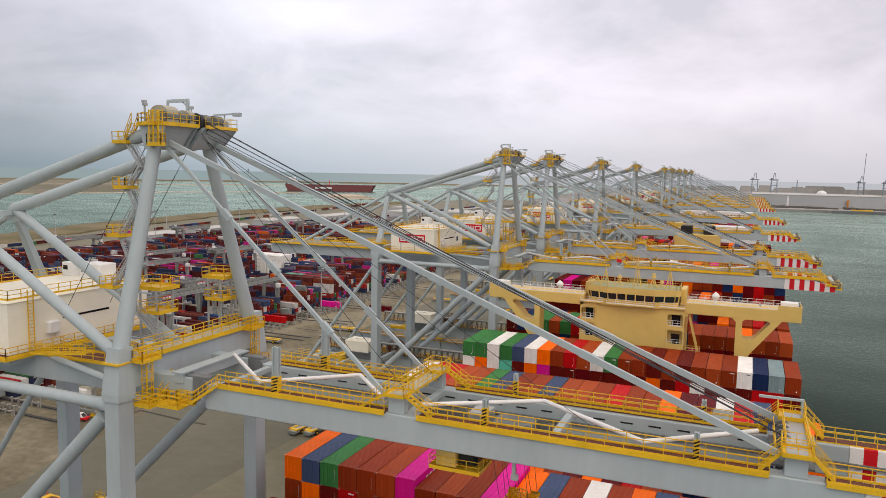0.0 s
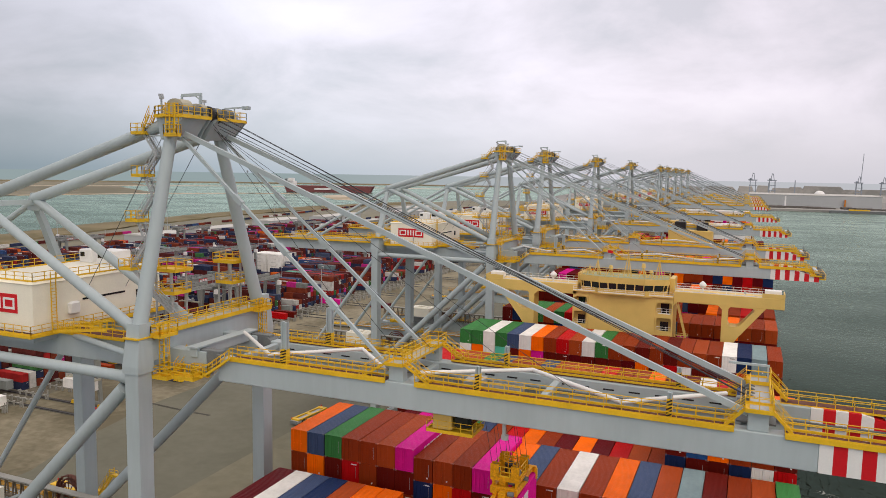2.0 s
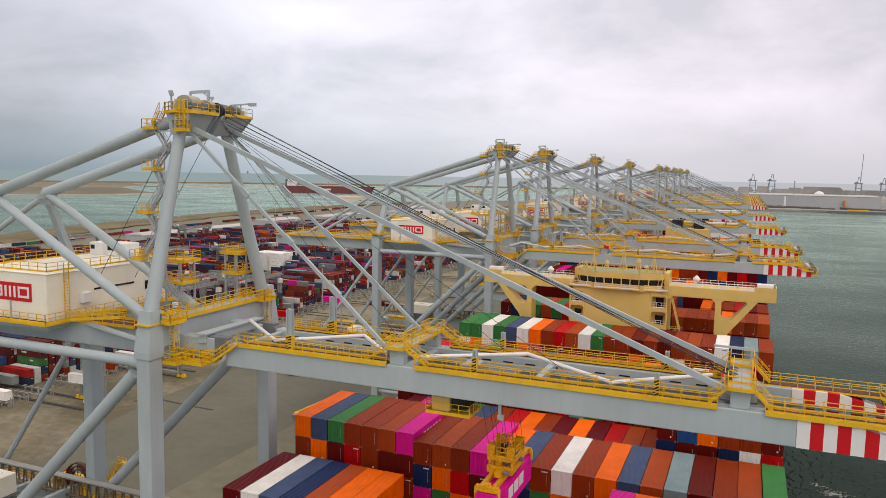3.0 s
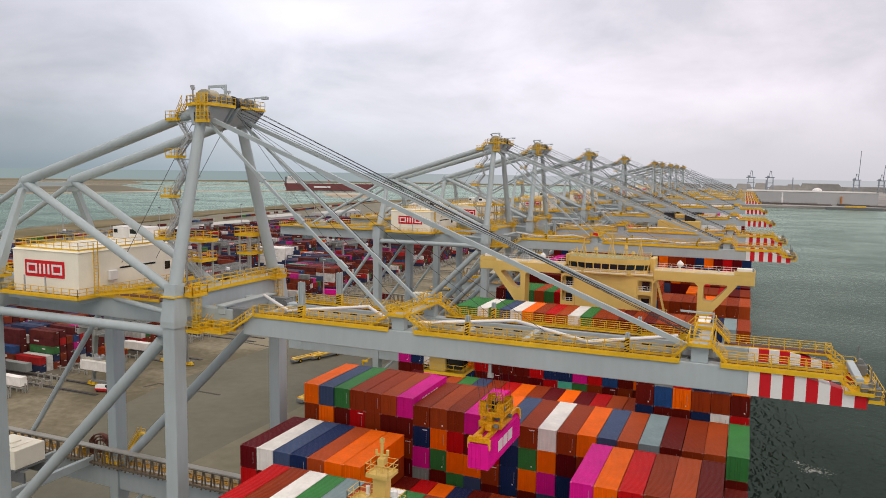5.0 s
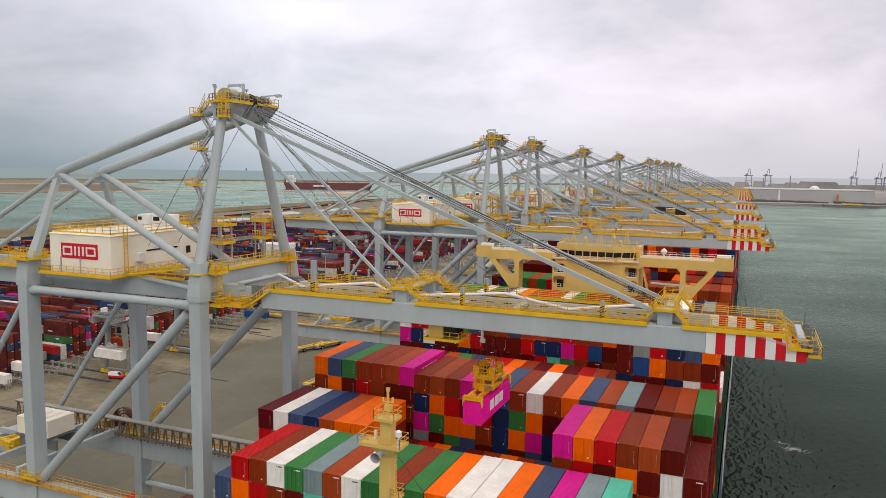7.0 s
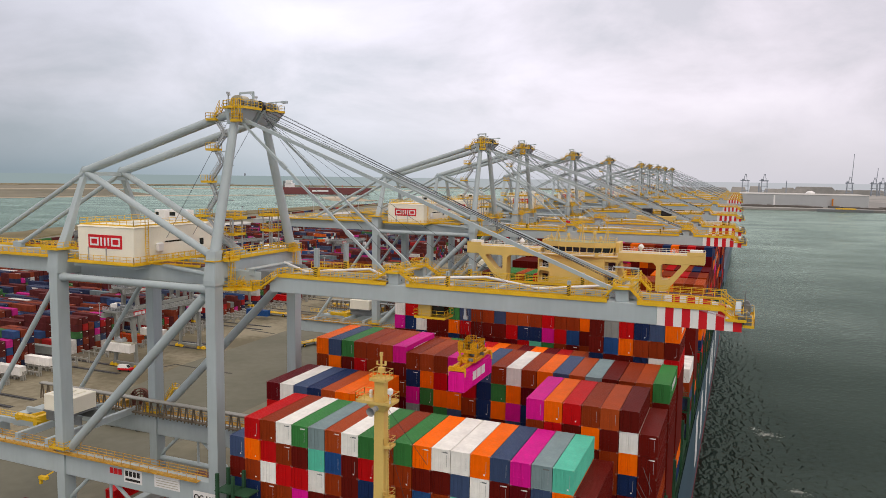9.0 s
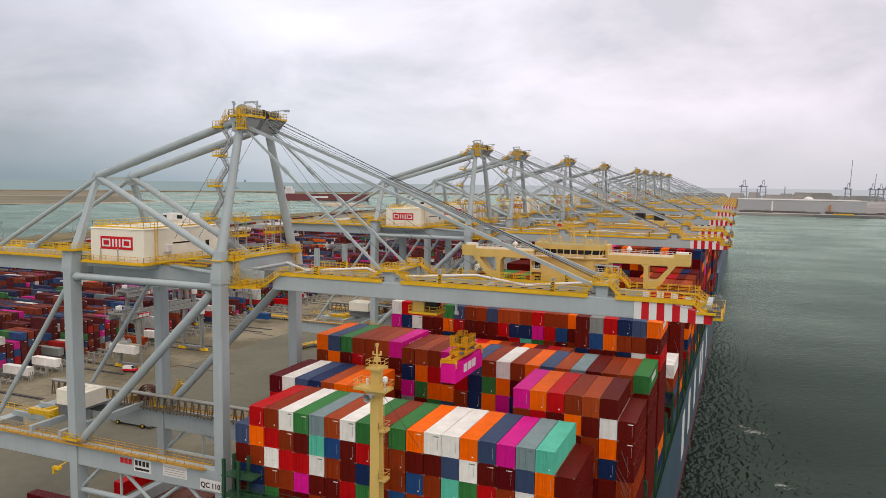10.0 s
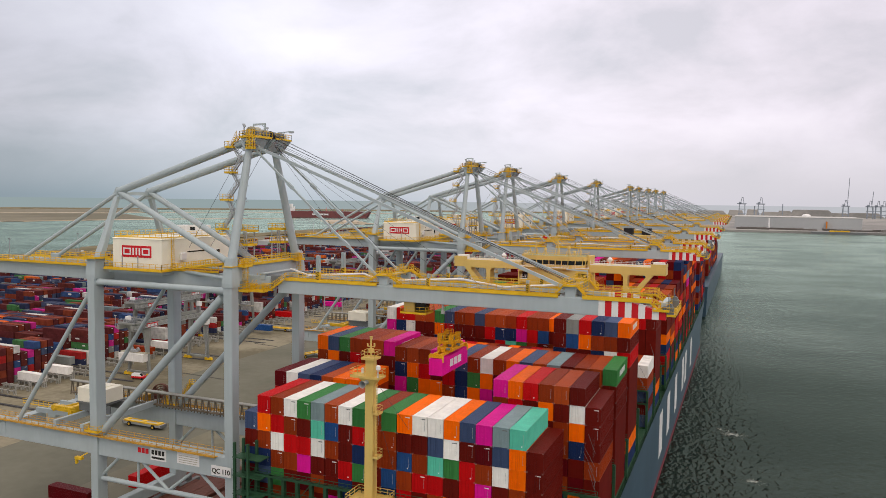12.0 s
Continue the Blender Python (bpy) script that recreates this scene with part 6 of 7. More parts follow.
    for (xa, ya), (xb, yb) in zip(front, front[1:]):
        n = 5 if abs(xb - xa) > 4 else 2 if abs(xb - xa) > 1 else 1
        for k in range(n + 1):
            x, y = xa + (xb - xa) * k / n, ya + (yb - ya) * k / n
            part("window_post", Geo().bar((x * 0.985, y * 0.985 - 0.05, 51.65), (x * 1.01, y * 1.01 - 0.05, 52.95), 0.2), CREAM, w)
    part("bridge_rail", Geo().rail([(-10.6, -0.4, 50.85), (-5.2, -0.45, 50.85), (-5.2, -1.3, 50.85), (4.3, -1.3, 50.85), (4.3, -0.45, 50.85), (9.9, -0.4, 50.85)], high=0.9, step=1.8, t=0.05), WHITE_P, w)
    part("catwalk", Geo().box(-5.3, 4.4, -1.4, -0.5, 50.66, 50.84), CREAM, w)
    g = Geo().rail([(x * 1.02, y * 1.02, 54.0) for x, y in front] + [(8.6, 7.4, 54.0), (-9.3, 7.4, 54.0), (-9.3 * 1.02, 1.3, 54.0)], step=1.4, t=0.06)
    part("roof_rail", g, CREAM, w)
    for x, h, kind in ((-6.2, 4.2, 0), (-3.4, 2.2, 1), (0.2, 6.5, 2), (3.4, 3.0, 1), (6.6, 5.0, 0), (-7.9, 2.2, 0), (5.0, 1.6, 1)):
        g = Geo()
        for dx, dy in ((-0.8, -0.6), (0.8, -0.6), (0.0, 0.8)):
            g.bar((x + dx, 3 + dy, 54.0), (x, 3, 54.0 + h * 0.75), 0.14)
        g.bar((x, 3, 54.0), (x, 3, 54.0 + h), 0.16)
        if kind == 2:
            g.bar((x - 1.6, 3, 54.0 + h * 0.6), (x + 1.6, 3, 54.0 + h * 0.6), 0.14).bar((x - 1.2, 2.7, 54.0 + h * 0.85), (x + 1.2, 2.7, 54.0 + h * 0.85), 0.12)
        if kind == 1:
            g.tube((x, 3, 54.0 + h * 0.7), (x, 3, 54.0 + h), 0.5, 0.3, n=10)
        part("radar_mast", g, CREAM, w)
    part("flag", Geo().poly([(-4.2, 3.0, 58.9), (-3.2, 3.2, 58.7), (-3.1, 3.2, 59.3), (-4.2, 3.0, 59.5), (-4.2, 3.05, 58.9), (-3.2, 3.25, 58.7), (-3.1, 3.25, 59.3), (-4.2, 3.05, 59.5)],
                             [(0, 1, 2, 3), (7, 6, 5, 4), (0, 4, 5, 1), (1, 5, 6, 2), (2, 6, 7, 3), (3, 7, 4, 0)]), RED_P, w, "small red signal flag")
    part("flag_line", Geo().bar((-4.25, 3, 54.0), (-4.25, 3, 60), 0.06), STEEL, w)
    return d


build_deckhouse()


def build_funnel(x, y, w, l, z, name, text, roof=BLACK, body=CREAM):
    f = empty(name, x, y, 0)
    tagged(f, text, "ship superstructure")
    part("casing", Geo().box(-w / 2, w / 2, 0, l, DECK, z, 0.15), body, f)
    for dx in (-w / 4, w / 4):
        s = part("stack", Geo().box(dx - w / 8, dx + w / 8, l * 0.2, l * 0.8, z, z + 3.2, 0.2), roof, f)
        part("exhaust_pipe", Geo().tube((dx - 0.4, l / 2, z + 3.2), (dx - 0.4, l / 2, z + 4.2), 0.35, n=10).tube((dx + 0.5, l / 2, z + 3.2), (dx + 0.5, l / 2, z + 4.0), 0.3, n=10), STEEL, s)
    return f


build_funnel(SHIP_X + 2, 310, 17, 9, 53.8, "ship_funnel", "cream engine casing and funnel of the ship")


def build_far_ship():
    s = empty("container_ship", 38, 455, 0)
    tagged(s, "second moored ship with white deckhouse and cream casing", "container ship")
    g = Geo()
    g.hexa([(-29, 0, WATER_Z - 2), (29, 0, WATER_Z - 2), (29, 330, WATER_Z - 2), (-29, 330, WATER_Z - 2)], [(-30, -8, 16), (30, -8, 16), (30, 335, 16), (-30, 335, 16)])
    part("hull", g, HULL, s)
    part("casing", Geo().box(-21, 2, 20, 30, 16, 48, 0.2), CREAM, s, "cream painted casing")
    h = part("deckhouse", Geo().box(2, 26, 20, 32, 16, 47, 0.2), WHITE_P, s, "white deckhouse")
    for k in range(5):
        part("window", Geo().box(5 + k * 4, 7 + k * 4, 19.9, 20.05, 43.6, 45.0), GLASS, h)
    for x in (-16, -4):
        part("funnel", Geo().box(x, x + 6.5, 24, 32, 48, 52.5, 0.3), BLACK, s, "black twin funnel")
    w = part("deckhouse", Geo().box(-36, 24, 235, 247, 16, 46, 0.2), WHITE_P, s, "long white bridge front")
    for k in range(16):
        part("window", Geo().box(-20 + k * 2.6, -18.6 + k * 2.6, 234.9, 235.05, 42.5, 43.6), GLASS, w)
    g, r = Geo(), random.Random(77)
    for b in range(13):
        y0 = 42 + b * 14.6
        t = r.randint(5, 8)
        for i in range(22):
            for k in range(t - r.randint(0, 1)):
                g.box(-27.7 + i * 2.52, -25.26 + i * 2.52, y0, y0 + 12.2, 18 + k * 2.86, 20.8 + k * 2.86)
    tagged(part("container_stack", g, SHIP_MIX), "deck cargo of mixed containers on the second ship", "container stack", kind="stuff").location = (38, 455, 0)
    return s


build_far_ship()


HEAD_Y = paint("greasy_yellow_paint", (0.70, 0.33, 0.008), 0.5, var=0.3, scale=3.0)


def build_spreader():
    """The yellow spreader and the magenta box that hangs from it."""
    x, y, z = 39.6, 64.5, 39.9
    s = empty("container_spreader", x, y, z + TIER)
    tagged(s, "yellow hoist spreader carrying a magenta container", "spreader")
    for xx in (0.35, 1.65):
        part("spreader_beam", Geo().box(xx, xx + 0.42, 0.3, 11.9, 0.25, 0.7).box(xx + 0.06, xx + 0.36, 3.2, 9.0, 0.7, 0.95), HEAD_Y, s)
    for yy, d in ((0.0, -1), (11.75, 1)):
        e = part("spreader_end", Geo().box(0.0, 2.44, yy, yy + 0.45, 0.1, 0.75, 0.05).box(0.9, 1.55, yy - 0.1, yy + 0.55, 0.6, 1.0, 0.05), HEAD_Y, s)
        for xx in (-0.12, 2.3):
            part("flipper", Geo().box(xx, xx + 0.26, yy + 0.05, yy + 0.4, -0.65, 0.55, 0.04), YELLOW, e)
    g = Geo().box(-0.2, 2.64, 4.0, 4.5, 0.5, 1.25, 0.05).box(-0.2, 2.64, 7.7, 8.2, 0.5, 1.25, 0.05).box(-0.2, 0.3, 4.5, 7.7, 0.55, 1.15, 0.05).box(2.14, 2.64, 4.5, 7.7, 0.55, 1.15, 0.05)
    part("spreader_centre", g, HEAD_Y, s)
    for x0, y0, h in ((0.5, 4.7, 1.0), (1.4, 6.5, 0.8), (0.5, 8.4, 0.6), (1.1, 2.5, 0.6)):
        m = part("drive_box", Geo().box(x0, x0 + 0.75, y0, y0 + 1.0, 0.7, 0.7 + h, 0.06), HEAD_Y, s)
        part("motor", Geo().tube((x0 + 0.9, y0 + 0.5, 0.9 + h * 0.5), (x0 + 1.5, y0 + 0.5, 0.9 + h * 0.5), 0.24, n=10), GREY_D, m, "dark electric motor")
    g = Geo().box(-0.3, 2.74, 4.4, 4.75, 1.75, 2.15).box(-0.3, 2.74, 7.45, 7.8, 1.75, 2.15).box(-0.3, 0.0, 4.75, 7.45, 1.75, 2.1).box(2.44, 2.74, 4.75, 7.45, 1.75, 2.1).box(0.95, 1.5, 4.75, 7.45, 1.75, 2.0)
    for a in ((0.0, 4.58), (2.44, 4.58), (0.0, 7.62), (2.44, 7.62)):
        g.bar((*a, 1.1), (*a, 1.85), 0.26)
    part("head_block", g, HEAD_Y, s)
    for a in ((0.15, 4.6), (2.3, 4.6), (0.15, 7.6), (2.3, 7.6)):
        h = part("sheave_housing", Geo().box(a[0] - 0.45, a[0] + 0.45, a[1] - 0.32, a[1] - 0.24, 2.1, 3.5, 0.03).box(a[0] - 0.45, a[0] + 0.45, a[1] + 0.24, a[1] + 0.32, 2.1, 3.5, 0.03), HEAD_Y, s)
        part("head_sheave", Geo().tube((a[0], a[1] - 0.16, 2.85), (a[0], a[1] + 0.16, 2.85), 0.52, n=16), GREY_D, h)
        part("hoist_wire", Geo().bar((a[0] - 0.3, a[1], 3.0), (a[0] - 1.6, a[1] * 1.0, 9.8), 0.035).bar((a[0] + 0.3, a[1], 3.0), (a[0] - 0.6, a[1], 9.8), 0.035), ROPE, s)
    g = Geo().rail([(-0.2, 4.5, 2.1), (2.6, 4.5, 2.1), (2.6, 7.7, 2.1), (-0.2, 7.7, 2.1), (-0.2, 4.5, 2.1)], step=0.9, t=0.07)
    part("head_rail", g, YELLOW, s)
    g = Geo()
    for z0 in (2.2, 2.8, 3.4, 4.0):
        for k in range(8):
            a, b = k * math.pi / 4, (k + 1) * math.pi / 4
            g.bar((1.25 + 0.7 * math.cos(a), 6.1 + 0.7 * math.sin(a), z0), (1.25 + 0.7 * math.cos(b), 6.1 + 0.7 * math.sin(b), z0), 0.08)
    for k in range(8):
        a = k * math.pi / 4
        g.bar((1.25 + 0.7 * math.cos(a), 6.1 + 0.7 * math.sin(a), 2.0), (1.25 + 0.75 * math.cos(a), 6.1 + 0.75 * math.sin(a), 4.1), 0.08)
    part("cable_basket", g, HEAD_Y, s)
    part("coiled_cable", Geo().tube((1.25, 6.1, 2.05), (1.25, 6.1, 3.1), 0.55, n=12), BLACK, s)
    b = container("magenta", x, y, z, "hanging from the crane's spreader", "containers on the ship")
    for y0 in (3.6, 5.5, 7.4):
        part("marking", Geo().box(BOX_W - 0.03, BOX_W + 0.015, y0, y0 + 1.5, 0.9, 2.2), WHITE_P, b, "plain white block on the container side")


build_spreader()

# ---------------------------------------------------------------- container yard
SIDE_WHITE = paint("faded_white_lettering", (0.62, 0.62, 0.60), 0.7)
BLOCKS = [-63, -22, 19, 60, 101, 142, 183, 224, 264, 303, 342, 381, 421, 462, 503, 544, 585, 626, 667, 708, 749, 790]


def yard_block(yc, seed):
    g, r, pale, marks = Geo(), random.Random(seed), Geo(), Geo()
    rows, slots = 10, 22
    full = 4
    for j in range(slots):
        x1 = -160 - j * 13.1
        full = r.choice((2, 3, 4, 4, 5, 5, 5))
        low = r.choice((0, 0, 1, 2, 3))  # rows toward the near side that stand lower
        reef = yc == 462 and j in (7, 8)
        if reef:
            full, low = 5, 0
        if yc == 421 and j in (5, 6, 7) or yc == 381 and j in (3, 4, 5):
            full = 1
        for i in range(rows):
            y0 = yc - 14.2 + i * 2.86
            n = 5 if reef else max(0, min(5, full + r.choice((-1, -1, 0, 0, 0, 0, 1)) - (r.choice((1, 2, 2)) if i < low else 0)))
            twin = r.random() < 0.22
            for k in range(n):
                z0, z1 = k * 2.7 + 0.02, k * 2.7 + 2.66
                if reef and i < 5:
                    pale.box(x1 - 12.15, x1, y0, y0 + 2.44, z0, z1)
                    marks.box(x1 - 9.4, x1 - 4.6, y0 - 0.03, y0, z0 + 1.5, z0 + 1.9)
                    continue
                if twin:
                    g.box(x1 - 6.0, x1, y0, y0 + 2.44, z0, z1).box(x1 - 12.15, x1 - 6.15, y0, y0 + 2.44, z0, z1)
                else:
                    g.box(x1 - 12.15, x1, y0, y0 + 2.44, z0, z1)
                    if r.random() < 0.3:
                        xm, wm = x1 - r.choice((3.4, 4.2, 7.4)), r.choice((1.6, 2.4, 4.0))
                        marks.box(xm - wm, xm, y0 - 0.03, y0, z0 + 1.25, z0 + 1.25 + r.choice((0.5, 0.7, 0.9)))
                if r.random() < 0.5:
                    marks.box(x1, x1 + 0.03, y0 + 1.4, y0 + 2.2, z1 - 0.6, z1 - 0.4)
    tagged(part("marking_row", marks, SIDE_WHITE), "pale bars of painted lettering on the yard containers", "markings", kind="stuff")
    if pale.v:
        tagged(part("container_stack", pale, CONT["white"]), "tall yard stack of white refrigerated containers", "container stack", kind="stuff")
    tagged(part("container_stack", g, YARD_MIX), "yard stack of mixed weathered containers several tiers high", "container stack", kind="stuff")
    for dy in (-16.6, 16.6):
        tagged(part("trim", Geo().box(-455, -122, yc + dy - 1.1, yc + dy + 1.1, 0.0, 0.014), DRAIN), "dark damp bed of the stacking crane rail", "rail bed", kind="structure")
        tagged(part("trim", Geo().box(-455, -122, yc + dy - 0.35, yc + dy + 0.35, 0.01, 0.16), ROPE), "dark stacking crane rail", "rail", kind="structure")


for k, yc in enumerate(BLOCKS):
    yard_block(yc, 100 + k)


def build_stacker():
    """An automated stacking crane spanning a block along y, its girders overhanging on one side; origin on the ground in the middle."""
    c = empty("stacking_crane")
    for x in (-1, 1):
        part("main_girder", Geo().box(x * 3.4 - 0.55, x * 3.4 + 0.55, -23.5, 19.2, 19.0, 20.8, 0.08), ASC_G, c)
        part("girder_rail", Geo().box(x * 3.4 - 0.12, x * 3.4 + 0.12, -23.2, 19.0, 20.8, 20.95), ROPE, c)
        part("girder_walkway", Geo().box(x * 4.5 - 0.45, x * 4.5 + 0.45, -23.2, 19, 19.3, 19.4).rail([(x * 4.9, -23.2, 19.4), (x * 4.9, 19, 19.4)], step=2.0), STEEL, c)
        for y in (-16.6, 16.6):
            g = Geo().hexa([(x * 5.0 - 0.4, y - 0.5, 1.6), (x * 5.0 + 0.4, y - 0.5, 1.6), (x * 5.0 + 0.4, y + 0.5, 1.6), (x * 5.0 - 0.4, y + 0.5, 1.6)],
                           [(x * 3.6 - 0.6, y - 0.9, 17.4), (x * 3.6 + 0.6, y - 0.9, 17.4), (x * 3.6 + 0.6, y + 0.9, 17.4), (x * 3.6 - 0.6, y + 0.9, 17.4)])
            g.hexa([(x * 3.6 - 0.6, y - 0.9, 17.4), (x * 3.6 + 0.6, y - 0.9, 17.4), (x * 3.6 + 0.6, y + 0.9, 17.4), (x * 3.6 - 0.6, y + 0.9, 17.4)],
                   [(x * 3.4 - 0.6, y - 1.8, 19.0), (x * 3.4 + 0.6, y - 1.8, 19.0), (x * 3.4 + 0.6, y + 1.8, 19.0), (x * 3.4 - 0.6, y + 1.8, 19.0)])
            part("leg", g, ASC_G, c)
    for y in (-16.6, 16.6):
        part("end_carriage", Geo().box(-6.0, 6.0, y - 0.4, y + 0.4, 1.1, 2.0, 0.08), ASC_G, c)
        part("end_tie", Geo().box(-3.4, 3.4, y - 0.5, y + 0.5, 17.0, 18.3, 0.08), ASC_G, c)
        for x in (-6.6, -4.6, 4.6, 6.6):
            w = part("wheel_guard", Geo().hexa([(x - 0.9, y - 0.6, 0.2), (x + 0.9, y - 0.6, 0.2), (x + 0.9, y + 0.6, 0.2), (x - 0.9, y + 0.6, 0.2)],
                                               [(x - 0.5, y - 0.5, 1.3), (x + 0.5, y - 0.5, 1.3), (x + 0.5, y + 0.5, 1.3), (x - 0.5, y + 0.5, 1.3)]), YELLOW, c, "yellow wheel guard")
            part("travel_motor", Geo().tube((x, y + 0.5, 1.0), (x, y + 1.4, 1.0), 0.3, n=8), GREY_D, w)
    p = part("sign_panel", Geo().box(3.97, 4.02, -16.5, -10.6, 18.9, 20.7), RED_P, c, "red sign panel")
    for k in range(3):
        part("sign_mark", Geo().box(4.02, 4.06, -16.0 + k * 1.75, -14.6 + k * 1.75, 19.3, 20.3), WHITE_P, p)
    t = part("trolley", Geo().box(-4.2, 4.2, -22.6, -21.9, 20.95, 21.6).box(-4.2, 4.2, -15.2, -14.5, 20.95, 21.6).box(-4.2, -3.4, -22.6, -14.5, 20.95, 21.5).box(3.4, 4.2, -22.6, -14.5, 20.95, 21.5)
             .box(-3.4, 3.4, -20.2, -19.7, 20.95, 21.5).box(-3.4, 3.4, -17.3, -16.8, 20.95, 21.5), ASC_G, c, "open grey hoist trolley frame")
    for y in (-20.9, -16.0):
        part("rope_drum", Geo().tube((-2.4, y, 22.0), (1.2, y, 22.0), 0.55, n=14).box(1.3, 2.8, y - 0.6, y + 0.6, 21.5, 22.7, 0.06), GREY_D, t, "dark rope drum and motor")
    part("electric_cabinet", Geo().box(-3.9, -2.7, -19.4, -17.4, 21.5, 23.4, 0.06), WHITE_P, t, "pale electric cabinet")
    part("trolley_rail", Geo().rail([(-4.2, -22.6, 21.6), (4.2, -22.6, 21.6), (4.2, -14.5, 21.6), (-4.2, -14.5, 21.6), (-4.2, -22.6, 21.6)], step=1.5), STEEL, t)
    for x, y in ((-4.9, -23.2), (4.9, 19.0)):
        part("lamp_mast", Geo().bar((x, y, 19.4), (x, y, 24.0), 0.16).box(x - 0.5, x + 0.5, y - 0.2, y + 0.2, 24.0, 24.3), STEEL, c)
    part("hoist_rope", Geo().tube((-2.2, -20.9, 21.5), (-1.6, -19.4, 10.6), 0.05, n=5).tube((2.2, -20.9, 21.5), (1.6, -19.4, 10.6), 0.05, n=5)
         .tube((-2.2, -16.0, 21.5), (-1.6, -17.8, 10.6), 0.05, n=5).tube((2.2, -16.0, 21.5), (1.6, -17.8, 10.6), 0.05, n=5), ROPE, c)
    part("head_block", Geo().box(-1.9, 1.9, -19.6, -17.6, 10.0, 10.7, 0.06).tube((-1.4, -19.0, 11.0), (-1.4, -18.2, 11.0), 0.6, n=14).tube((1.4, -19.0, 11.0), (1.4, -18.2, 11.0), 0.6, n=14), STEEL, c)
    part("spreader_frame", Geo().box(-6.0, 6.0, -19.1, -18.7, 9.45, 9.9).box(-6.0, 6.0, -18.5, -18.1, 9.45, 9.9).box(-6.1, -5.7, -19.8, -17.4, 9.3, 9.9).box(5.7, 6.1, -19.8, -17.4, 9.3, 9.9), BEIGE, c)
    part("control_cabin", Geo().box(4.6, 6.6, 14.6, 16.4, 15.6, 17.8, 0.1), WHITE_P, c)
    part("cabin_post", Geo().bar((5.6, 16.4, 2.0), (5.6, 16.4, 15.6), 0.3), ASC_G, c)
    part("ladder", Geo().stair((5.6, 14.6, 2.0), (5.6, 16.2, 15.5), 0.6, t=0.04), STEEL, c)
    return c


stack_first = build_stacker()
stack_first.matrix_basis = pose(-126.8, 183, 0)
tagged(stack_first, "grey automated stacking crane over the stack end", "stacking crane", "stacking cranes in the yard")
rng_asc = random.Random(21)
SPOTS = [(-166, 224), (-176, 264), (-168, 303), (-191, 303), (-262, 342), (-300, 381), (-271, 421), (-420, 421)]
for k, yc in enumerate(BLOCKS):
    if yc > 440:
        SPOTS += [(-190 - 80 * rng_asc.random(), yc)] * (k % 2) + [(-330 - 110 * rng_asc.random(), yc)] * (k % 3 == 0)
for x, yc in SPOTS:
    copy_thing(stack_first, pose(x, yc, 0))


def yard_container(kind, x, y, z, where):
    ob = container(kind, 0, 0, 0, where, "containers on the quay")
    ob.matrix_basis = pose(x, y, z, 0, 0, -90)
    return ob


yard_container("white", -132.8, 164.5, 6.62, "hanging under a stacking crane")
for kind, x, y in (("white", -158.5, 153.0), ("white", -157.0, 140.5), ("grey", -172, 165.5), ("brown", -157.5, 194.0), ("white", -157, 206.0), ("red", -158.5, 303.0), ("dkbrown", -157, 308.5), ("magenta", -155.5, 350.0), ("grey", -168, 321.0), ("maroon", -126, 352.0), ("blue", -145, 262.0)):
    yard_container(kind, x, y, 1.75, "on a transfer rack")


def build_rack():
    r = empty("transfer_rack")
    for y in (-2.6, 2.6):
        for x in (-6, -3, 0, 3, 6):
            part("rack_post", Geo().box(x - 0.22, x + 0.22, y - 0.25, y + 0.25, 0, 1.5, 0.04).box(x - 0.3, x + 0.3, y - 0.9, y + 0.35, 1.5, 1.72), RACK, r)
        part("rack_beam", Geo().box(-6.6, 6.6, y - 0.12, y + 0.12, 1.05, 1.4), RACK, r)
    for y in (-2.6, 2.6):
        part("end_post", Geo().bar((7.0, y, 0), (7.0, y, 3.2), 0.3), RACK, r)
    return r


rack_first = build_rack()
rack_first.matrix_basis = pose(-151, 163, 0)
tagged(rack_first, "pale steel container transfer rack at the stack end", "transfer rack", "transfer racks")
for yc in BLOCKS[3:16]:
    for j in range(5):
        y = yc - 12 + j * 6
        if yc == 183 and j == 0:
            continue
        copy_thing(rack_first, pose(-151, y, 0))


def build_agv():
    a = empty("guided_vehicle")
    part("chassis", Geo().box(-7.2, 7.2, -1.35, 1.35, 0.7, 1.5, 0.1), STEEL, a, "grey vehicle chassis")
    part("load_deck", Geo().box(-6.6, 6.6, -1.5, -0.9, 1.5, 1.85).box(-6.6, 6.6, 0.9, 1.5, 1.5, 1.85).box(-6.8, -5.6, -1.5, 1.5, 1.5, 1.9).box(5.6, 6.8, -1.5, 1.5, 1.5, 1.9).box(-0.6, 0.6, -1.4, 1.4, 1.5, 1.8), YELLOW, a, "yellow load frame")
    for x in (-4.6, 4.6):
        for y in (-1.3, 1.3):
            w = part("wheel", Geo().tube((x, y - 0.3, 0.72), (x, y + 0.3, 0.72), 0.72, n=18), BLACK, a)
            part("rim", Geo().tube((x, y - 0.33, 0.72), (x, y + 0.33, 0.72), 0.36, n=14), YELLOW, w)
    for x in (-7.35, 7.35):
        part("bumper", Geo().box(x - 0.2, x + 0.2, -1.3, 1.3, 0.5, 1.5, 0.08), GREY_D, a, "dark bumper")
        part("beacon", Geo().tube((x * 0.95, 1.0, 1.9), (x * 0.95, 1.0, 2.3), 0.14, n=8), RED_P, a)
    return a


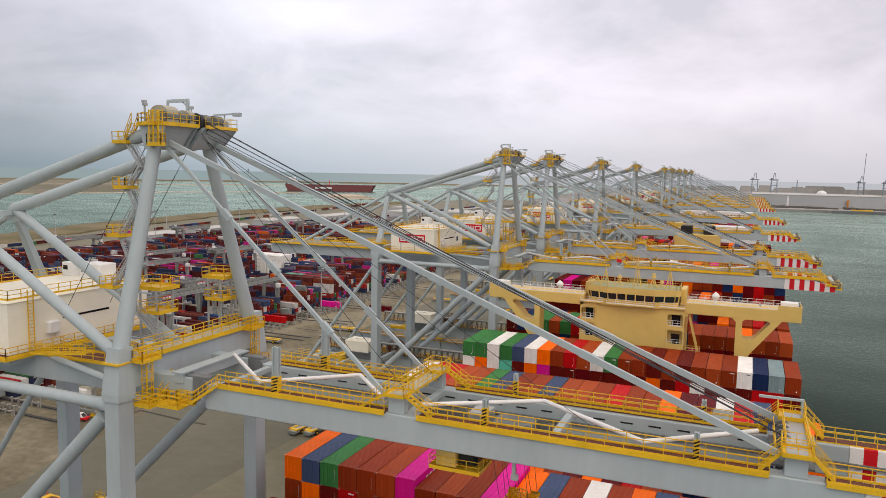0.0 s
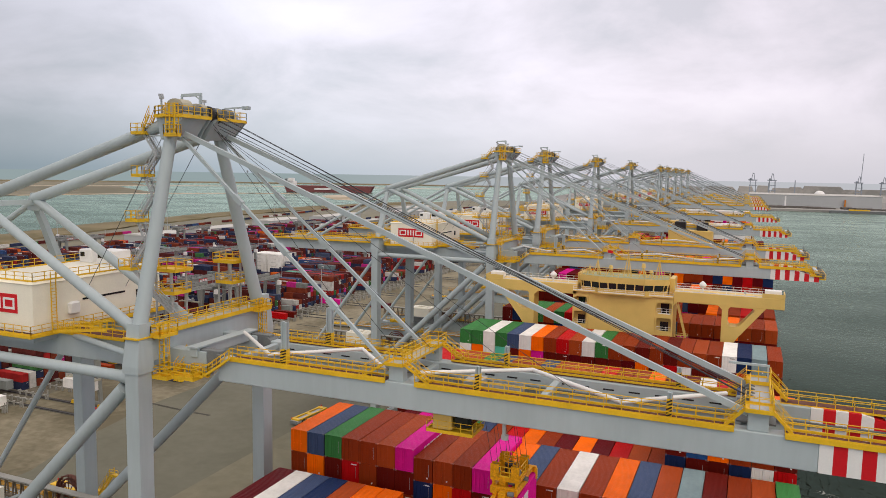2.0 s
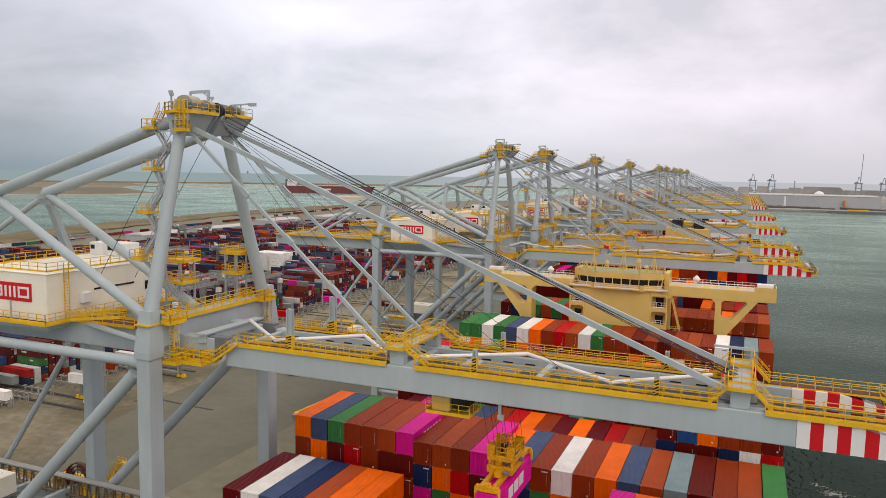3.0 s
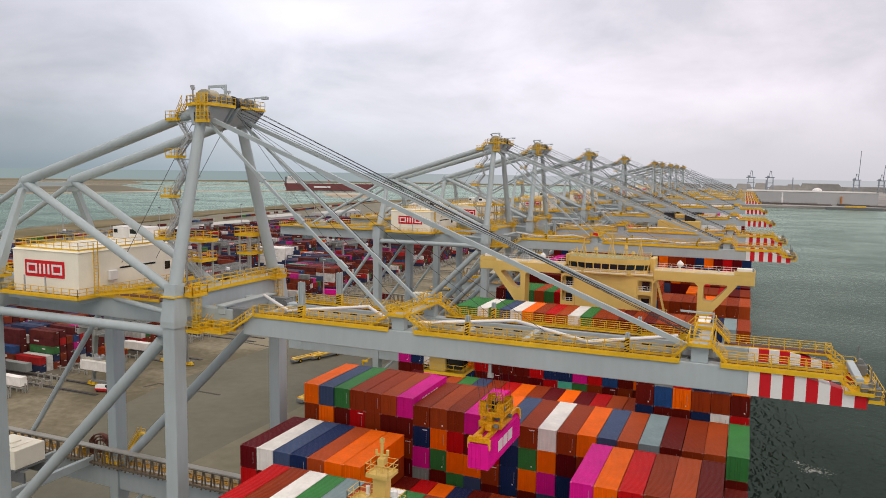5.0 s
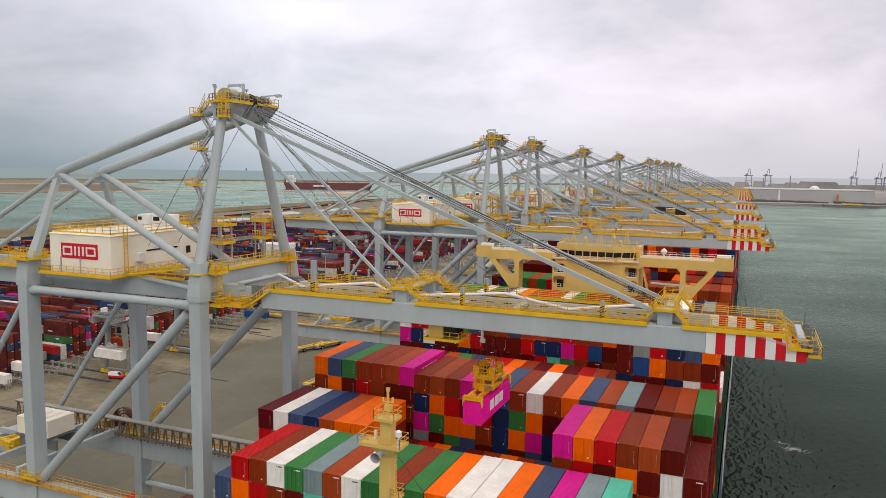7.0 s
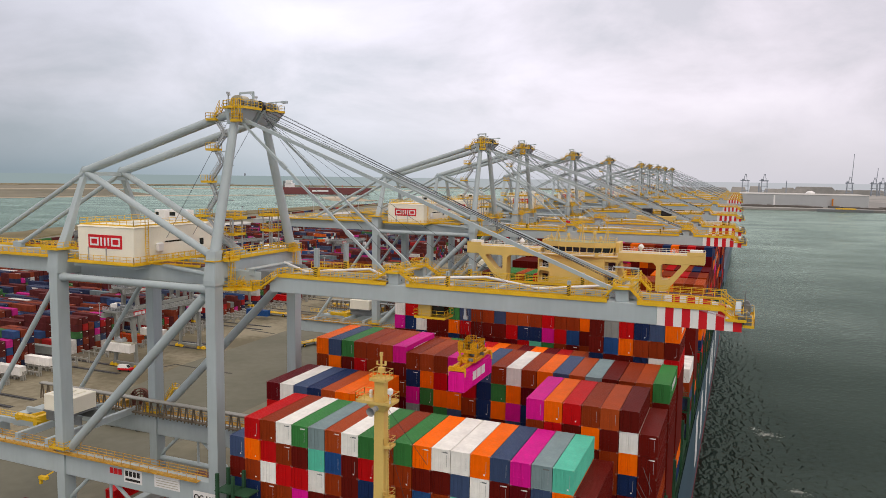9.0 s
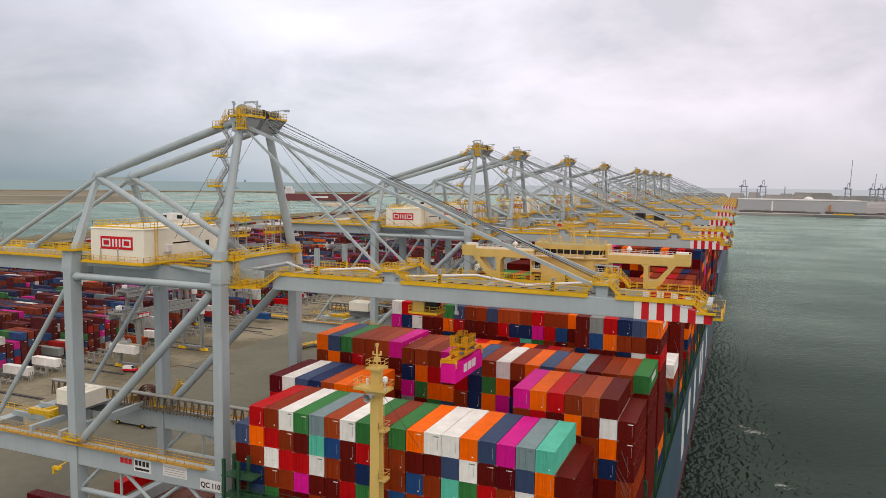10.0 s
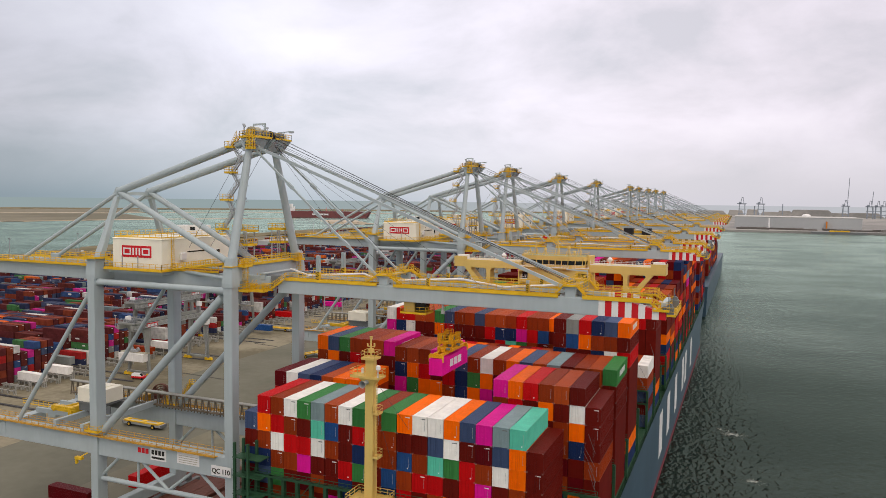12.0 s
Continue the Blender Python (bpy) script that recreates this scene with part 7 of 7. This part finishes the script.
agv_first = build_agv()
AGVS = ((-77.5, 118.8, 0), (-86.0, 225.0, 72), (-82.0, 232.0, 72), (-117, 306, 5), (-90, 289, 80), (-135, 271, 0), (-58, 186, 84), (-53.5, 187, 84), (-96, 262, 5), (-104, 402, 10), (-70, 520, 86))
agv_first.matrix_basis = pose(AGVS[0][0], AGVS[0][1], 0, 0, 0, AGVS[0][2])
tagged(agv_first, "yellow and grey driverless container carrier on the quay", "guided vehicle", "driverless carriers on the quay")
for x, y, turn in AGVS[1:]:
    copy_thing(agv_first, pose(x, y, 0, 0, 0, turn))


def build_van():
    v = empty("service_van", -123, 162.3, 0, 14)
    tagged(v, "small red and white service van parked on the apron", "van")
    part("van_body", Geo().box(-2.6, 2.6, -1.0, 1.0, 0.45, 1.3, 0.15), RED_P, v)
    part("van_roof", Geo().hexa([(-2.5, -1, 1.3), (1.5, -1, 1.3), (1.5, 1, 1.3), (-2.5, 1, 1.3)], [(-2.4, -0.85, 2.3), (0.6, -0.85, 2.3), (0.6, 0.85, 2.3), (-2.4, 0.85, 2.3)]), WHITE_P, v)
    for x in (-1.7, 1.7):
        for y in (-0.95, 0.95):
            part("wheel", Geo().tube((x, y - 0.12, 0.36), (x, y + 0.12, 0.36), 0.36, n=12), BLACK, v)
    part("windscreen", Geo().hexa([(1.2, -0.8, 1.42), (1.5, -0.8, 1.36), (1.5, 0.8, 1.36), (1.2, 0.8, 1.42)], [(0.62, -0.7, 2.2), (0.7, -0.7, 2.2), (0.7, 0.7, 2.2), (0.62, 0.7, 2.2)]), GLASS, v)


build_van()


def quay_cargo():
    """Hatch covers and boxes laid down between the crane's rails."""
    for x, y, n in ((-30, 82, 2), (-12.5, 82, 2), (-30, 95.5, 1), (-12.5, 95.5, 1)):
        for k in range(n):
            c = empty("hatch_panel", x, y, k * 1.1)
            tagged(c, "rust-brown steel hatch cover lying on the quay", "hatch cover", "hatch covers on the quay")
            part("panel", Geo().box(-8, 8, -6, 6, 0.1, 1.0, 0.08), GRATE, c)
            for j in range(5):
                part("panel_rib", Geo().box(-7.6 + j * 3.6, -7.2 + j * 3.6, -5.8, 5.8, 1.0, 1.08), GRATE, c)
    container("red", -46.0, 81.6, 0.02, "on the quay under the crane portal", "containers on the quay")
    yard_container("maroon", -58.0, 72.0, 0.02, "on the apron behind the crane")


quay_cargo()


def light_mast(x, y, h):
    m = empty("light_mast", x, y, 0)
    tagged(m, "tall slim floodlight mast in the yard", "light mast", "yard light masts")
    part("pole", Geo().tube((0, 0, 0), (0, 0, h), 0.4, 0.2, n=10), STEEL, m)
    part("lamp_head", Geo().box(-1.4, 1.4, -0.5, 0.5, h, h + 0.7, 0.05), GREY_D, m)
    part("lamp_base", Geo().box(-1.2, 1.2, -1.2, 1.2, 0, 1.0, 0.05), RACK, m)


for x, y in ((-98, 272), (-96, 410), (-150, 340), (-480, 380), (-478, 560), (-480, 760), (-470, 960), (-505, 470), (-455, 660), (-520, 620), (-440, 860), (-500, 880), (-400, 1010), (-300, 1020), (-230, 1010)):
    light_mast(x, y, 32 if x < -300 else 22)

# ---------------------------------------------------------------- landside edge: sheds, lorries, rail wagons
rng_far = random.Random(9)
SHED_ROOF = paint("pale_shed_roof", (0.50, 0.50, 0.48), 0.7, var=0.08, scale=0.02)


def shed(x, y, w, l, h):
    s = empty("warehouse", x, y, 0)
    tagged(s, "low pale warehouse at the yard's landside edge", "warehouse", "sheds behind the yard")
    part("wall", Geo().box(0, w, 0, l, 0, h), FARWALL, s)
    part("roof", Geo().hexa([(-0.5, -0.5, h), (w + 0.5, -0.5, h), (w + 0.5, l + 0.5, h), (-0.5, l + 0.5, h)], [(w * 0.3, 0, h + 1.8), (w * 0.7, 0, h + 1.8), (w * 0.7, l, h + 1.8), (w * 0.3, l, h + 1.8)]), SHED_ROOF, s)
    for k in range(int(l // 14)):
        part("dock_door", Geo().box(w, w + 0.06, 4 + k * 14, 9 + k * 14, 0, 4.5), GREY_D, s)


for x, y, w, l, h in ((-520, 560, 24, 60, 7), (-530, 660, 20, 90, 6), (-545, 800, 30, 70, 8), (-540, 930, 26, 110, 7), (-500, 1080, 40, 90, 9), (-560, 1220, 40, 120, 8), (-420, 1120, 60, 60, 9),
                      (-300, 1080, 50, 90, 8), (-200, 1060, 50, 70, 8), (-360, 1280, 80, 80, 10)):
    shed(x, y, w, l, h)


def wagon_row():
    g, r = Geo(), random.Random(31)
    for y in range(420, 1500, 15):
        x = -560 - max(0, (y - 480)) * 0.16
        if r.random() < 0.75:
            g.box(x, x + 2.5, y, y + 12.4, 0.9, 3.7)
        x2 = -486
        if r.random() < 0.6:
            g.box(x2, x2 + 2.5, y, y + 12.4, 1.0, 3.8)
    tagged(part("wagon_row", g, YARD_MIX), "far row of container wagons along the shore road", "wagons", kind="stuff")


wagon_row()
tagged(sheet("road", [(-490, 380), (-474, 380), (-474, 1500), (-500, 1500)], 0.01, SHED_ROOF), "pale landside road behind the stacks", "road", kind="structure")

# ---------------------------------------------------------------- far water and far shore


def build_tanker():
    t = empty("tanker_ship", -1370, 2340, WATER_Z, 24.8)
    tagged(t, "haze-dulled red laden tanker crossing the far channel", "tanker")
    # hull red is paled to carry the channel's haze in its colour
    part("hull", Geo().hexa([(-150, -14, -2), (150, -14, -2), (155, 14, -2), (-150, 14, -2)], [(-160, -16, 24), (162, -16, 24), (170, 16, 24), (-160, 16, 24)]), paint("tanker_hazed_red", (0.21, 0.075, 0.075), 0.7), t)
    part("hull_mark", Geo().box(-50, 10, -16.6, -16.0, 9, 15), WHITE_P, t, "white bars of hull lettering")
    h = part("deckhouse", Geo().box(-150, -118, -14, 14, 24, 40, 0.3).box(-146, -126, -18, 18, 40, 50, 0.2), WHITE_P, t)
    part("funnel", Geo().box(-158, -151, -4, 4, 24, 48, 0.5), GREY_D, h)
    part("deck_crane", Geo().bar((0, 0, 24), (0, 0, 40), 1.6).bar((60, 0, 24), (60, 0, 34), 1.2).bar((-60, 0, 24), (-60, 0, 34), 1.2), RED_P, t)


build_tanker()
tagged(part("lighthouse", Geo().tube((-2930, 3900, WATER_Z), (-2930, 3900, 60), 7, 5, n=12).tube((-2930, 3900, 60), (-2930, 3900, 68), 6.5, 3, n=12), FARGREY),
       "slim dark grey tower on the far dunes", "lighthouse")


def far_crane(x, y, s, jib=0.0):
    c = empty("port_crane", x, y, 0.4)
    tagged(c, "haze-greyed distant harbour crane with raised boom", "port crane", "cranes on the far quay")
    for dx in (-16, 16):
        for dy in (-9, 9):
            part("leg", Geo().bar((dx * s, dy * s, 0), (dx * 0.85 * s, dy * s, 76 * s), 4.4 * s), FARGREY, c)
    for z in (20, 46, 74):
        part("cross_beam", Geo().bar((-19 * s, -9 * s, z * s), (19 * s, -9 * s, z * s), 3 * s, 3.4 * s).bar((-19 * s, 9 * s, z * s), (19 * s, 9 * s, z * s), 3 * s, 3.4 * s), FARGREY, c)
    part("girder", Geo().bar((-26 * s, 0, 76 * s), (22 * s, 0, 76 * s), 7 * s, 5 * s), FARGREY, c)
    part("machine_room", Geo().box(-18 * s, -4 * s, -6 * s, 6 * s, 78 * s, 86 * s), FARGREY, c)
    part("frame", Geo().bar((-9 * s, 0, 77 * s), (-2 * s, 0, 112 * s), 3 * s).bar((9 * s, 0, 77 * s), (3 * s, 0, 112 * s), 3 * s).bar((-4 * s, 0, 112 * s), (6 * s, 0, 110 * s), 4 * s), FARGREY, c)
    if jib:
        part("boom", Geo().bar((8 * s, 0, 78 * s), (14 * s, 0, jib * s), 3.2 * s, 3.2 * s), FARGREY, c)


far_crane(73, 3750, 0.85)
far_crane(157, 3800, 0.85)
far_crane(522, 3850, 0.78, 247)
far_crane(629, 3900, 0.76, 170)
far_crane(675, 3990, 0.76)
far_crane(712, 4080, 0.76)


def far_details():
    h = empty("warehouse", 150, 2140, 0.4)
    tagged(h, "very long pale grey warehouse across the basin", "warehouse")
    part("wall", Geo().box(-88, 222, 0, 200, 0, 31), FARWALL, h)
    part("roof", Geo().box(-89, 223, -1, 201, 31, 32.2), SHED_ROOF, h)
    for k in range(15):
        part("wall_panel", Geo().box(-86 + k * 19.8, -68.4 + k * 19.8, -0.3, 0.0, 1.0 + (k % 3) * 0.4, 30.4), FARWALL, h)
    part("orange_tower", Geo().box(137, 140.2, -8, -2, 0, 22), ORANGE_M, h)
    d = empty("storage_dome", 322, 3330, 0.4)
    tagged(d, "white storage dome beyond the far quay", "storage dome")
    g = Geo()
    for k in range(6):
        a, b = math.pi / 2 * k / 6, math.pi / 2 * (k + 1) / 6
        g.tube((0, 0, 12 + 15 * math.sin(a)), (0, 0, 12 + 15 * math.sin(b)), 19 * math.cos(a), max(0.5, 19 * math.cos(b)), n=20, caps=k == 5)
    g.tube((0, 0, 0), (0, 0, 12), 19, n=20)
    smooth(part("shell", g, WHITE_P, d))
    g, r = Geo(), random.Random(12)
    x = -350.0
    while x < 3200:
        w, hh = 60 + r.random() * 160, 17 + r.random() * 14 + (6 if r.random() < 0.25 else 0)
        g.hexa([(x, 4250, 0), (x + w, 4250, 0), (x + w, 4330, 0), (x, 4330, 0)], [(x + w * 0.1, 4260, hh), (x + w * 0.86, 4260, hh * 0.93), (x + w * 0.86, 4320, hh), (x + w * 0.1, 4320, hh)])
        x += w * (0.75 + 0.4 * r.random())
    tagged(part("backdrop", g, FARLAND), "low hazy dunes and sheds on the farthest shore", "far land", kind="structure")
    for x, y, hh in ((238, 3480, 67), (115, 2500, 60), (148, 2100, 30)):
        m = empty("chimney", x, y, 0.4)
        tagged(m, "slim distant tower on the far quay", "tower")
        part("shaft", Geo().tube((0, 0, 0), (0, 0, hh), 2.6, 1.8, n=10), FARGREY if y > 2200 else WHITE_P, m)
    g, r = Geo(), random.Random(3)
    for k in range(70):
        x = 60 + r.random() * 560
        w = 6 + r.random() * 40
        g.box(x, x + w, 2050 + r.random() * 40, 2095 + r.random() * 30, 0.4, 1.5 + r.random() * 4)
    tagged(part("quay_clutter", g, paint("far_clutter", (0.12, 0.11, 0.1), 0.8)), "low dark stores and gear on the far quay", "stores", kind="stuff")
    b = empty("moored_barge", 300, 1972, WATER_Z)
    tagged(b, "dark barge with a yellow deck load", "barge")
    part("hull", Geo().box(-60, 60, -8, 8, -1, 6, 0.5), GREY_D, b)
    part("deck_load", Geo().box(-20, 24, -4, 4, 6, 9, 0.3), YELLOW, b)


far_details()


FOAM = paint("thin_foam", (0.34, 0.37, 0.34), 0.8)


def bubbles():
    """Pale churned patches on the water beside the ship."""
    for x, y, r0, n in ((87.0, 201.0, 2.4, 230), (92.9, 160.5, 1.6, 90), (83.5, 205.0, 1.4, 40)):
        g, r = Geo(), random.Random(int(x))
        for k in range(n):
            a, d = r.random() * 6.28, r0 * r.random() ** 1.3 * (0.8 + r.random())
            s = 0.04 + 0.2 * r.random() ** 2 * max(0.25, 1 - d / (2 * r0))
            cx, cy = x + d * math.cos(a) * 1.5 + d * 0.3, y + d * math.sin(a) * 1.1
            g.poly([(cx - s * 1.6, cy - s, WATER_Z + 0.03), (cx + s, cy - s * 0.8, WATER_Z + 0.03), (cx + s * 1.4, cy + s, WATER_Z + 0.04), (cx - s, cy + s * 0.9, WATER_Z + 0.03)], [(0, 1, 2, 3)])
        tagged(part("foam_patch", g, FOAM), "pale churned foam on the water", "foam", kind="stuff")


bubbles()
